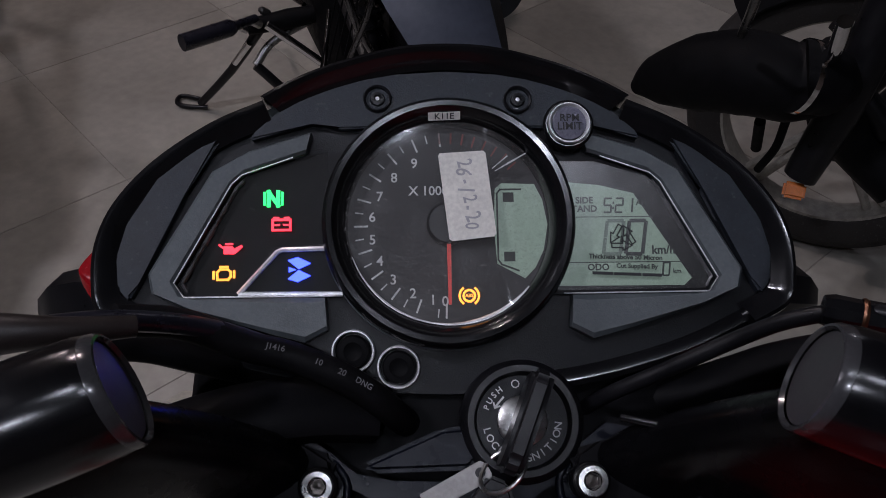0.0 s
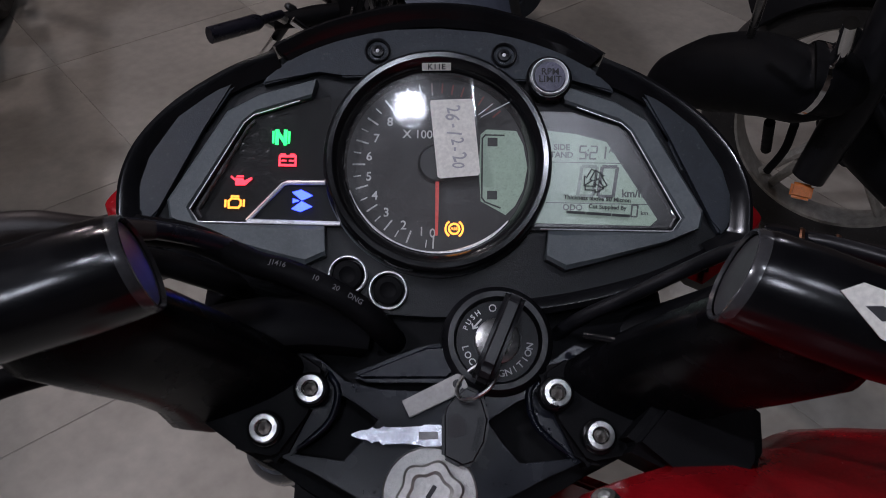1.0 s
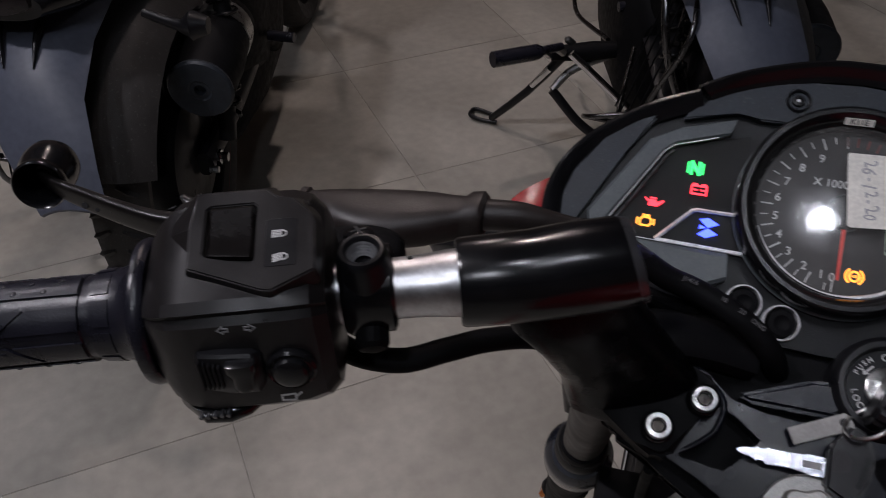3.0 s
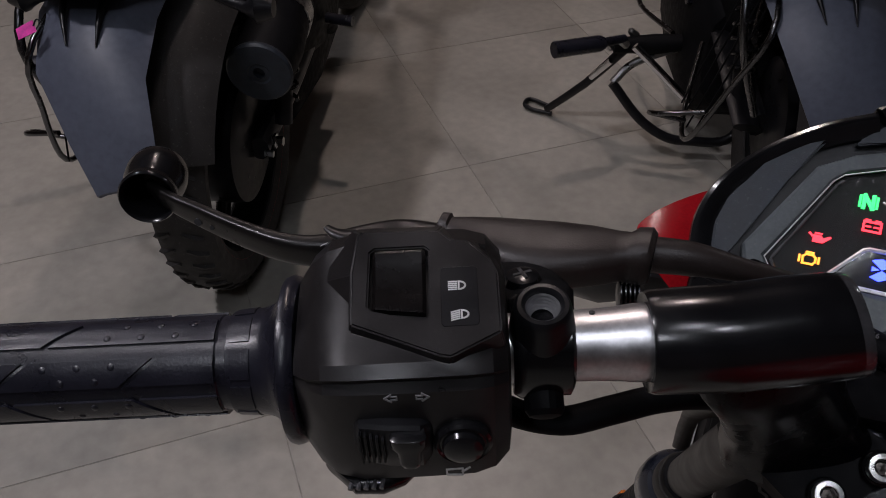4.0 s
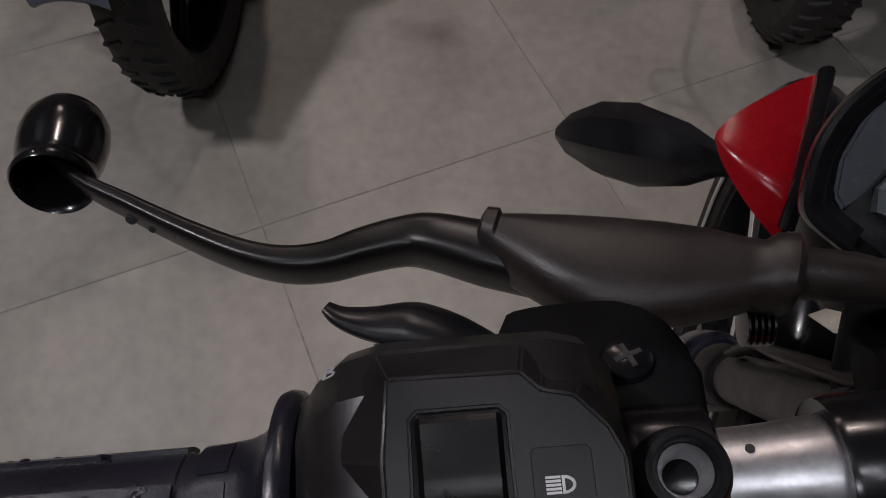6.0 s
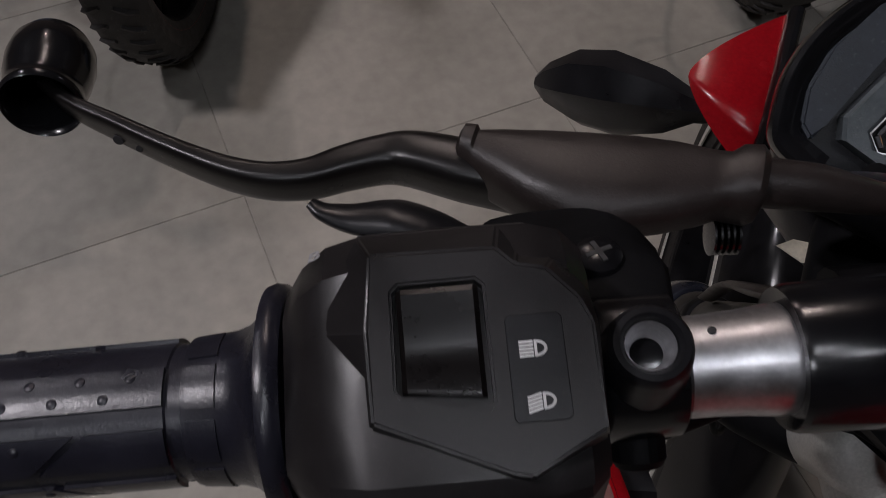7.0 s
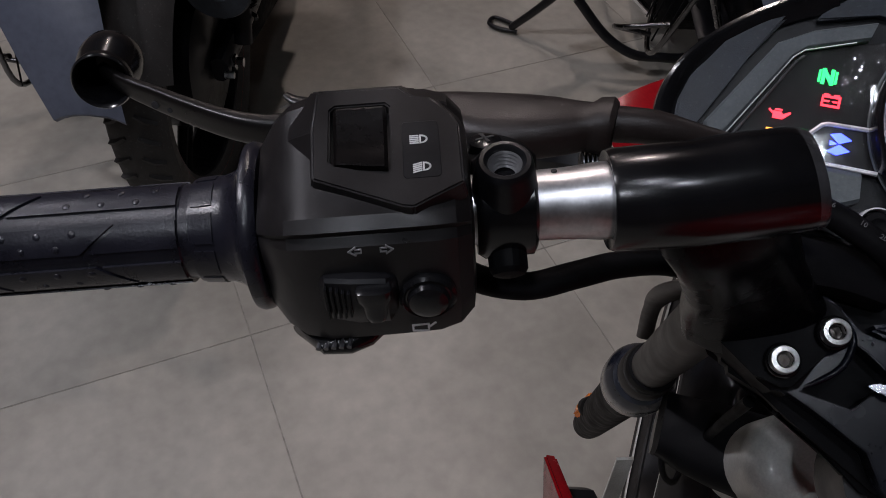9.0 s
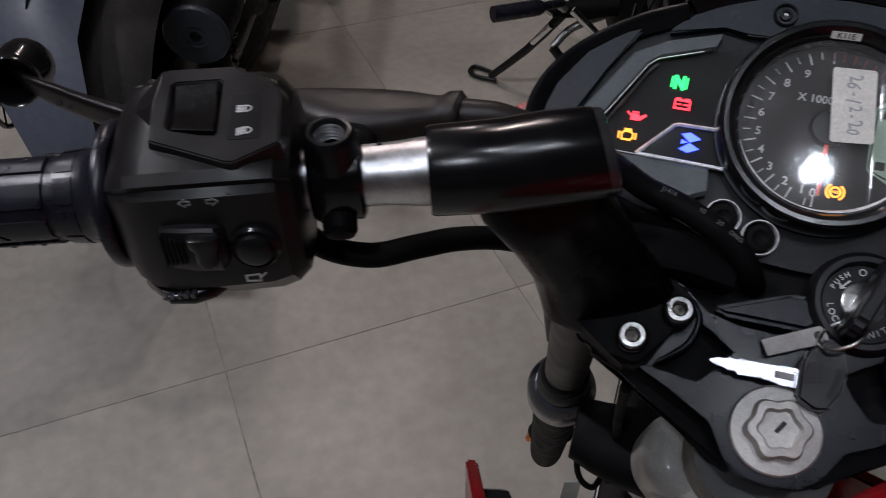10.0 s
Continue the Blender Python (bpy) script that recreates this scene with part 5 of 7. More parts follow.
# clutch lever with its hooded end: a deep blade, flat on top
LEVER = [(-204, -5, 1045, 8.0, 8.6), (-222, -5.5, 1045, 8.0, 8.4), (-237, -5.5, 1044.5, 6.8, 8.0), (-245, -7.5, 1044, 5.8, 7.4), (-254.5, -13.5, 1044, 5.2, 6.9), (-262, -19, 1043.8, 4.5, 6.6),
         (-272, -22.8, 1043.6, 3.9, 6.5), (-284, -23.6, 1043.6, 3.4, 6.4), (-301, -21.6, 1043.8, 2.9, 6.2), (-319, -18.4, 1044.4, 2.5, 5.8), (-334, -15.6, 1045.4, 2.2, 4.8), (-347, -10, 1046, 2.0, 3.6)]
spine = smooth_path([mm(x, y, z) for x, y, z, *_ in LEVER], 5)
rings = []
for i, p in enumerate(spine):
    d = (spine[min(i + 1, len(spine) - 1)] - spine[max(i - 1, 0)]).normalized()
    across = Vector((-d.y, d.x, 0)).normalized()
    k = min(i // 5, len(LEVER) - 2)
    f = i / 5 - k
    hw, hh = (LEVER[k][q] + (LEVER[k + 1][q] - LEVER[k][q]) * f for q in (3, 4))
    tall = (Vector((0, 0, 1)) + across * 0.10).normalized()
    rings.append(oval(p, across * hw / 1000, tall * hh / 1000, 24, 3.6))
bm = B()
loft(bm, rings)
clutch = part("clutch_lever", bm, LEVER_BLACK, bike, "black metal clutch lever with hooded end", smooth=50)
# worn hole in the blade
bm = B()
for px, py, r in ((-318, -21.4, 1.7), (-311, -22.6, 1.1)):
    lathe(bm, [(r / 1000, -0.0012), (r * 0.9 / 1000, 0.0005), (0.0001, 0.0006)], frame_of(mm(px, py, 1043.6), (1, 0, 0), (0.15, -1, 0.2)), n=14)
part("lever_pin", bm, INK, clutch)
# hollow hood on the end, its mouth turned back along the blade
hm = frame_of(mm(-342, -19.0, 1047.2), (1, 0.4, 0), (-0.40, 0.89, -0.17))
bm = B()
lathe(bm, [(0.0001, 0.0210), (0.0060, 0.0200), (0.0088, 0.0150), (0.0092, 0.0040), (0.0100, 0.0006), (0.0109, -0.0004), (0.0116, 0.0008), (0.0114, 0.0026), (0.0108, 0.0038), (0.0110, 0.0062), (0.0121, 0.0120), (0.0126, 0.0180), (0.0120, 0.0236), (0.0100, 0.0280), (0.0068, 0.0308), (0.0034, 0.0320), (0.0001, 0.0322)], hm, n=44)
part("lever_hood", bm, BLACK_GLOSS, clutch, "glossy black hollow hood on the lever end")
# rubber boot over the pivot: collar, flat-topped body, neck
bm = B()
rings = []
for x, front, back, top, low in ((-225.5, 1.5, -6.0, 1055, 1042), (-224.5, 3.2, -7.6, 1057.5, 1040), (-221.5, 3.6, -9.0, 1058, 1039), (-220.6, 2.6, -9.6, 1057, 1039.5), (-214, 4.0, -13.8, 1058.5, 1041), (-204, 5.8, -18.6, 1060, 1043), (-193, 7.6, -20.8, 1061, 1044),
                                (-181, 9.2, -19.6, 1062, 1045), (-170, 9.8, -15.4, 1062.5, 1046), (-161, 9.4, -10.6, 1062.5, 1047), (-156.5, 9.8, -7.2, 1062.5, 1047), (-154, 12.2, -6.6, 1064, 1045.5), (-149.5, 13.2, -6.4, 1064.5, 1045.5), (-147.6, 11.6, -5.2, 1063, 1047), (-147.2, 9.0, -3.0, 1061, 1049)):
    rings.append(oval(mm(x, (front + back) / 2, (top + low) / 2), mm(0, (front - back) / 2, 0), mm(0, 0, (top - low) / 2), 32, 2.9))
loft(bm, rings)
boot = part("lever_boot", bm, BOOT_RUBBER, bike, "matt black rubber lever boot", smooth=38)
bm = B()
tube(bm, [mm(-148.5, 4.0, 1056), mm(-134, 6.5, 1056), mm(-118, 10, 1053), mm(-100, 18, 1046)], [0.0066, 0.0062, 0.0044, 0.0034], n=18)
part("cable_sleeve", bm, BOOT_RUBBER, boot, "black tapered cable sleeve")
bm = B()
for j in range(5):
    lathe(bm, [(0.0040, -0.0006), (0.0052, -0.0003), (0.0052, 0.0003), (0.0040, 0.0006)], frame_of(mm(-156 + 1.5 * j, -7 + 0.5 * j, 1044), (0, 0, 1), (1, 0.3, 0)), n=20)
part("adjuster", bm, DULL_CHROME, boot, "knurled cable adjuster")
# cables and hoses
def cable(pts, r, label, name="cable", material=RUBBER, flat=1.0):
    bm = B()
    tube(bm, [mm(*p) for p in pts], [q / 1000 for q in r] if isinstance(r, list) else r / 1000, n=12, sub=6, flat=flat)
    return part(name, bm, material, bike, label)


cable([(-112, 30, 1036), (-94, 39, 1024), (-74, 40, 1011), (-60.5, 39, 1007), (-47, 35.2, 1003.5), (-35.7, 31.5, 999), (-26, 29, 991), (-19, 32, 977), (-13, 46, 950), (-8, 62, 920)], 5.6, "thick black hose with white print", "hose", MATT_BLACK)
cable([(-130, 12, 1052), (-108, 26, 1040), (-84, 40, 1020), (-60, 52, 992)], 3.6, "black clutch cable")
cable([(-196, -60, 1046), (-182, -61, 1034), (-164, -57, 1030), (-149, -47, 1030), (-136, -36, 1028), (-120, -22, 1020), (-104, -4, 1000), (-98, 24, 960), (-96, 44, 900)], 5.5, "black taped wiring loom", "wiring_loom", MATT_BLACK, 0.8)
cable([(-84, 18, 985), (-97, 42, 948), (-108, 62, 917), (-112, 88, 875), (-110, 112, 820)], [10, 10, 9, 5, 5], "flat black taped loom beside the fork", "wiring_loom", BOOT_RUBBER, 0.35)
cable([(-84, 100, 760), (-78, 80, 730), (-66, 90, 700), (-60, 110, 690)], 2.2, "thin black brake cable", "cable", MATT_BLACK)
cable([(-62, 20, 900), (-60, 60, 820), (-56, 100, 740), (-54, 140, 640)], 3.0, "thin black cable beside the fork", "cable", MATT_BLACK)
cable([(200, -40, 1062), (172, -16, 1058), (146, 6, 1053), (128, 18, 1048), (112, 26, 1036), (98, 30, 1022), (78, 32, 1004), (60, 34, 988), (50, 40, 968)], 3.0, "black throttle cable", "cable", BLACK_SATIN)
cable([(122, -26, 1030), (104, -14, 1022), (80, -2, 1012), (58, 14, 1000)], 1.4, "thin black cable", "cable", BLACK_GLOSS)
bm = B()
for txt, px, dx in (("J1416", (-63.0, 39.2, 1008.4), (0.97, -0.14, -0.16)), ("10", (-48.0, 35.7, 1004.2), (0.93, -0.26, -0.24)), ("20", (-39.8, 33.2, 1001.4), (0.91, -0.30, -0.30)), ("DNG", (-32.2, 31.0, 997.6), (0.82, -0.28, -0.50))):
    nrm = Vector((0.06, -0.44, 0.90))
    letters(bm, txt, 0.0030, frame_of(mm(*px) + nrm.normalized() * 0.0063, dx, nrm), 0.00005)
part("hose_print", bm, mat("worn_print", (0.10, 0.10, 0.105), 0.6), bike, "worn white print on the hose")
cable([(-102, 18, 986), (-78, 27, 986), (-54, 33, 983), (-32, 38, 975)], 16, "black rubber cable shroud", "cable_shroud", MATT_BLACK, 0.65)
cable([(-128, 40, 1013), (-112, 46, 1004), (-98, 48, 996), (-80, 50, 986), (-66, 54, 976)], 6.5, "black taped wiring loom behind the hose", "wiring_loom", MATT_BLACK, 0.8)
cable([(84, 52, 962), (100, 48, 971), (114, 46, 981), (126, 44, 990), (142, 38, 1002), (158, 28, 1012)], 11, "black taped wiring loom under the brake hose", "wiring_loom", MATT_BLACK, 0.8)
# brake hose fittings on the other bar
bm = B()
fit0, fitd = mm(121, 20, 1046), mm(60, -22, 4).normalized()
fm = frame_of(fit0, (0, 0, 1), fitd)
lathe(bm, [(0.0001, -0.004), (0.0048, -0.004), (0.0056, -0.001), (0.0053, 0.008), (0.0056, 0.0085), (0.0056, 0.020), (0.0051, 0.0205), (0.0051, 0.050), (0.0001, 0.052)], fm, n=10)
bf = part("brake_fitting", bm, PAINT_BLACK, bike, "black brake hose fitting", smooth=25)
bm = B()
for z in (0.0080, 0.0200):
    lathe(bm, [(0.0057, z - 0.0008), (0.0061, z), (0.0057, z + 0.0010)], fm, n=24, cap=False)
part("copper_washer", bm, mat("copper", (0.26, 0.13, 0.08), 0.4, metal=1.0), bf, "copper sealing washer")
# torn white sticker on the far sleeve
sm0 = frame_of(Matrix.Diagonal((-1, 1, 1)) @ on_grip(-120, 40, 16.3), (0.94, -0.35, -0.1), Matrix.Diagonal((-1, 1, 1)) @ (on_grip(-120, 40, 30) - bar(-120)))
bm = B()
prism(bm, [(x / 1000, y / 1000) for x, y in ((-11, 3), (-6, 7), (14, 6), (16, 4), (8, -7), (2, -6))], -0.0002, 0.0004, sm0)
part("sleeve_sticker", bm, PAPER, bike, "torn white sticker")
bm = B()
prism(bm, [(x / 1000, y / 1000) for x, y in ((-4, 1), (0, 2.4), (5, 2.0), (6.4, -1.4), (4, -0.4), (1, -1.6))], 0.0004, 0.0006, sm0)
part("sticker_print", bm, INK, bike, "black mark on the sticker")
# torn beige tape between the bars and the cluster
bm = B()
prism(bm, [(x / 1000, y / 1000) for x, y in ((-11, -3), (-6, 2), (3, 4), (7, 2), (10, 3), (8, -2), (0, -5))], 0, 0.0004, frame_of(mm(-104, 58, 958), (1, -0.2, 0), (0.1, -0.4, 0.9)))
part("tape_scrap", bm, BEIGE, bike, "torn beige tape")

# dark bracket cover behind the steering head
bm = B()
loft(bm, [oval(mm(0, y, z), mm(hw, 0, 0), mm(0, hy, hz), 28, 3.0) for y, z, hw, hy, hz in ((8, 938, 62, 4, 10), (16, 943, 92, 8, 16), (40, 955, 104, 10, 22), (66, 964, 104, 10, 22), (84, 960, 98, 6, 14))])
part("bracket_cover", bm, MATT_BLACK, bike, "black plastic bracket cover")

# ---- fork, head tube, wheel, tank ----
FD = Vector((-0.05, 0.488, -0.872))
for s in (-1, 1):
    f0 = mm(s * 88, 1, 992)
    bm = B()
    tube(bm, [f0 + FD * 0.020, f0 + FD * 0.33], 0.0140, n=28, sub=1)
    ft = part("fork_tube", bm, FORK, bike, "grey-brown fork tube")
    bm = B()
    tube(bm, [f0 + FD * 0.246, f0 + FD * 0.249, f0 + FD * 0.268, f0 + FD * 0.272], [0.0172, 0.0186, 0.0188, 0.0178], n=28, sub=1)
    part("fork_collar", bm, mat("brown_grey_collar", (0.026, 0.024, 0.022), 0.5, spec=0.25), ft, "brown-grey dust collar of the fork")
    bm = B()
    fm = frame_of(f0 + FD * 0.300, (1, 0, 0), -FD)
    lathe(bm, [(0.0150, -0.036), (0.0232, -0.032), (0.0258, -0.022), (0.0258, 0.006), (0.0246, 0.014), (0.0205, 0.020), (0.0150, 0.020)], fm, n=36)
    part("fork_head", bm, NAVY, ft, "glossy blue-black head of the fork slider")
    bm = B()
    lathe(bm, [(0.0140, 0.056), (0.0160, 0.057), (0.0170, 0.061), (0.0170, 0.068), (0.0160, 0.072), (0.0140, 0.073)], fm, n=36)
    part("fork_ring", bm, MATT_BLACK, ft, "black rubber fork ring")
    # lower yoke arm towards the steering head
    bm = B()
    yk = [(86, 100, 752, 15, 21), (70, 96, 752, 19, 24), (48, 92, 754, 21, 27), (24, 88, 756, 23, 28)]
    yu = -FD
    loft(bm, [oval(mm(s * x, y, z), Vector((0, 0.872, 0.488)) * hw / 1000, yu * hh / 1000, 24, 3.6) for x, y, z, hh, hw in yk])
    part("lower_yoke", bm, MATT_BLACK, ft, "matt black lower yoke arm")
    bm = B()
    tube(bm, [f0 + FD * 0.29, f0 + FD * 0.34, f0 + FD * 0.42, f0 + FD * 0.74, f0 + FD * 0.80], [0.0185, 0.0195, 0.0200, 0.0200, 0.018], n=28, sub=2)
    part("fork_slider", bm, MATT_BLACK, ft, "black lower fork slider")
    bm = B()
    q0, q1 = mm(s * 84, 262, 446), mm(s * 92, 236, 300)
    xd = Vector((1, 0, 0))
    nd = Vector((s * -0.3, -0.82, -0.5)).normalized()
    a = (q1 - q0).cross(nd).normalized() * 0.0095
    vs = [bm.verts.new(p) for p in (q0 - a, q0 + a, q1 + a, q1 - a)]
    fcs = [bm.faces.new(vs)]
    ext = bmesh.ops.extrude_face_region(bm, geom=fcs)
    bmesh.ops.translate(bm, verts=[v for v in ext["geom"] if isinstance(v, bmesh.types.BMVert)], vec=nd * 0.003)
    part("fork_stripe", bm, WHITE, ft, "white stripe on the slider")
    bm = B()
    fm2 = frame_of(mm(s * 137, 313, 446), (0, 0, 1), (s * 0.9, 0.1, 0.3))
    box(bm, 0.036, 0.016, 0.008, fm2, 0.002)
    part("side_reflector", bm, ORANGE, ft, "amber side reflector")
    bm = B()
    tube(bm, [mm(s * 106, 280, 500), mm(s * 122, 296, 470), mm(s * 131, 310, 450)], [0.016, 0.020, 0.014], n=14, flat=0.8)
    part("reflector_bracket", bm, MATT_BLACK, ft)
bm = B()
tube(bm, [mm(0, -22, 930), mm(0, 0, 893)], 0.030, n=32, sub=1)
part("stem_cover", bm, BLACK_SATIN, bike)
bm = B()
hm2 = frame_of(mm(-18, 62, 797), (1, 0, 0), -FD)
lathe(bm, [(0.026, -0.10), (0.027, -0.02), (0.0275, 0.010), (0.0265, 0.022), (0.022, 0.028), (0.014, 0.030)], hm2, n=36)
tube(bm, [mm(-14, 66, 790), mm(20, 0, 785), mm(60, -90, 790), mm(90, -220, 800)], [0.026, 0.034, 0.036, 0.036], n=20)
part("frame_head", bm, WHITE, bike, "white painted frame head tube")


def spin(c, prof, n=64, xoff=0.0):
    """A ring about the x axis: profile of (radius, x)."""
    rings = []
    for k in range(n):
        a = 2 * math.pi * k / n
        rings.append([Vector((c[0] + x, c[1] + r * math.cos(a), c[2] + r * math.sin(a))) for r, x in prof])
    return rings


def tyre_profile(R, w):
    return [(R - 0.075, -w * 0.36), (R - 0.055, -w * 0.46), (R - 0.030, -w * 0.5), (R - 0.010, -w * 0.38), (R - 0.001, -w * 0.16), (R, 0), (R - 0.001, w * 0.16), (R - 0.010, w * 0.38), (R - 0.030, w * 0.5), (R - 0.055, w * 0.46), (R - 0.075, w * 0.36)]


def wheel(parent, c, R, w, rim_material, spokes=5, tread=True, disc=False):
    bm = B()
    loft(bm, spin(c, tyre_profile(R, w)), cap=False, close=True)
    wob = part("tyre", bm, TYRE, parent, "black rubber tyre")
    bm = B()
    ri = R - 0.058
    loft(bm, spin(c, [(ri, -w * 0.40), (ri + 0.006, -w * 0.42), (ri + 0.006, -w * 0.34), (ri - 0.014, -w * 0.28), (ri - 0.020, 0), (ri - 0.014, w * 0.28), (ri + 0.006, w * 0.34), (ri + 0.006, w * 0.42), (ri, w * 0.40), (ri - 0.022, w * 0.30), (ri - 0.026, 0), (ri - 0.022, -w * 0.30)]), cap=False, close=True)
    part("rim", bm, rim_material, wob, "wheel rim")
    bm = B()
    lathe(bm, [(0.001, -0.045), (0.030, -0.045), (0.034, -0.02), (0.034, 0.02), (0.030, 0.045), (0.001, 0.045)], frame_of(c, (0, 1, 0), (1, 0, 0)), n=24)
    part("hub", bm, rim_material, wob)
    for k in range(spokes):
        for d in (-0.16, 0.16):
            a = 2 * math.pi * k / spokes + 0.3
            bm = B()
            tube(bm, [Vector(c) + Vector((0, 0.028 * math.cos(a + d), 0.028 * math.sin(a + d))), Vector(c) + Vector((0, (ri - 0.016) * math.cos(a + d * 0.5), (ri - 0.016) * math.sin(a + d * 0.5)))], [0.013, 0.009], n=8, sub=1)
            part("spoke", bm, rim_material, wob)
    if tread:
        bm = B()
        n = 46
        for k in range(n):
            a = 2 * math.pi * k / n
            for sx in (-1, 1):
                pts = []
                for q, dx, da in ((0.0015, 0.10, 0.0), (-0.002, 0.26, 0.035), (-0.010, 0.40, 0.060)):
                    rr = R + q - 0.0006
                    pts.append(Vector((c[0] + sx * w * dx, c[1] + rr * math.cos(a + da), c[2] + rr * math.sin(a + da))))
                tube(bm, pts, [0.0040, 0.0060, 0.0050], n=4, sub=1)
        part("tread", bm, TYRE, wob)
    return wob


wheel(bike, (0, 0.405, 0.300), 0.300, 0.105, BLACK_SATIN, 5, True)
bm = B()
for sx in (-1, 1):
    loft(bm, spin((sx * 0.0488, 0.405, 0.300), [(0.236, -0.0012), (0.249, -0.0012), (0.249, 0.0012), (0.236, 0.0012)]), cap=False, close=True)
part("rim_tape", bm, WHITE, bike, "white rim tape")
# front mudguard
bm = B()
rings = []
for a in range(35, 176, 10):
    ca, sa = math.cos(radians(a)), math.sin(radians(a))
    ring = []
    for q in range(9):
        t = -1 + q / 4
        r = 0.335 - 0.045 * abs(t) ** 2.2
        ring.append(Vector((t * 0.052, 0.405 + r * ca, 0.300 + r * sa)))
    for q in range(8, -1, -1):
        t = -1 + q / 4
        r = 0.331 - 0.045 * abs(t) ** 2.2
        ring.append(Vector((t * 0.049, 0.405 + r * ca, 0.300 + r * sa)))
    rings.append(ring)
loft(bm, rings)
part("front_mudguard", bm, BLACK_GLOSS, bike, "glossy black front mudguard")

# tank and shrouds stand square to the frame, the bars being turned
BODY = pose(0, 0, 0, 0, 0, 34)


def tk(x, y, z):
    return BODY @ mm(x, y, z)


bm = B()
rings = []
for y, cx, hw, zt, zb in ((-61, 48, 68, 958, 925), (-64, 54, 88, 976, 905), (-72, 57, 106, 991, 885), (-86, 54, 126, 1003, 865), (-112, 56, 158, 1014, 840), (-170, 40, 188, 1028, 810), (-260, 20, 184, 1034, 800), (-360, 0, 130, 1012, 800), (-430, 0, 90, 960, 810)):
    cz, hz = (zt + zb) / 2, (zt - zb) / 2
    rings.append([BODY @ (p - Vector((0, 0, 0.5 * min(0.09, max(0.0, p.x - 0.025))))) for p in oval(mm(cx, y, cz), mm(hw, 0, 0), mm(0, 0, hz), 36, 2.8)])
loft(bm, rings)
tank = part("fuel_tank", bm, RED, bike, "red painted fuel tank", smooth=60)
bm = B()
tm = frame_of(tk(10, -84, 1002.5), (1, 0, 0), BODY.to_3x3() @ Vector((0, 0.45, 0.9)))
lathe(bm, [(0.0072, -0.003), (0.0072, 0.0004), (0.0066, 0.0010), (0.0042, 0.0060), (0.0037, 0.0066), (0.0021, 0.0068), (0.0018, 0.0050), (0.0001, 0.0049)], tm, n=28)
part("tank_bolt", bm, STEEL, tank, "conical bright tank bolt", smooth=30)
for s in (-1, 1):
    bm = B()
    # shroud: a pointed red blade beside the fork with its dark inner side
    A0, A1, A2, A3 = (mm(s * 90, 146, 724), mm(s * 112, 74, 640), mm(s * 140, -60, 700), mm(s * 148, -120, 840))
    o = [BODY @ p for p in (A0, A1, A2, A3, mm(s * 138, -40, 830), mm(s * 106, 84, 770))]
    i = [BODY @ (p + mm(-s * 8, -4, 0)) for p in (A0, A1, A2, A3, mm(s * 138, -40, 830), mm(s * 106, 84, 770))]
    loft(bm, [o, i])
    bmesh.ops.bevel(bm, geom=bm.edges[:], offset=0.0018, segments=2, affect="EDGES")
    part("tank_shroud", bm, RED, tank, "pointed red tank shroud")
    bm = B()
    rings = [[BODY @ p for p in oval(mm(s * x, y, z), mm(0, 20, 0), mm(0, 0, 26), 12, 3)] for x, y, z in ((90, 98, 716), (74, 92, 716))]
    loft(bm, rings)
    part("shroud_inner", bm, BLACK_SATIN, tank)

# ---- keys ----
keys = thing("key_bunch", bike.matrix_world.copy(), "ignition key with metal ring, grey tag and spare key", "keys")
KM = IM @ pose(0, 0, 0, 0, 0, -22)
bm = B()
prism(bm, [(x / 1000, y / 1000) for x, y in ((-17, 0), (15, 0), (18, 4), (18, 18), (14, 23), (-16, 23), (-21, 18), (-21, 4))], -0.0042, 0.0042, KM @ pose(0, 0, 0, 90, 0, 90) , 0.0022, 3)
part("key_head", bm, BLACK_SATIN, keys, "black plastic key head in the lock")
bm = B()
rc = TC @ mm(17, 13, -3)
pts = [rc + (Vector((0.8, 0.3, 0.5)).normalized() * math.cos(2 * math.pi * k / 20) + Vector((-0.15, 0.85, -0.3)).normalized() * math.sin(2 * math.pi * k / 20)) * 0.0095 for k in range(21)]
tube(bm, pts, 0.0008, n=8, sub=1)
part("key_ring", bm, STEEL, keys, "bright split ring")
tgm = frame_of(TC @ mm(1.5, 8.5, -10.6), TC.to_3x3() @ Vector((-0.87, -0.45, -0.06)), TC.to_3x3() @ Vector((0, 0.08, 1)))
bm = B()
prism(bm, [(x / 1000, y / 1000) for x, y in ((-12.6, -2.6), (-11, -3.9), (14.0, -3.7), (14.0, 3.7), (-11, 3.9), (-12.6, 2.6))], -0.0008, 0.0008, tgm, 0.0003)
part("key_tag", bm, TAG_GREY, keys, "grey metal key tag")
bm = B()
lathe(bm, [(0.0019, 0.0006), (0.0019, 0.0010), (0.0001, 0.0011)], tgm @ Matrix.Translation(mm(-9.0, 0, 0)), n=18)
part("tag_hole", bm, INK, keys, "dark hole of the tag")
spm = frame_of(TC @ mm(3.5, -8.0, -9.0), (1, 0.0, 0.02), TC.to_3x3() @ Vector((0, 0, 1)))
bm = B()
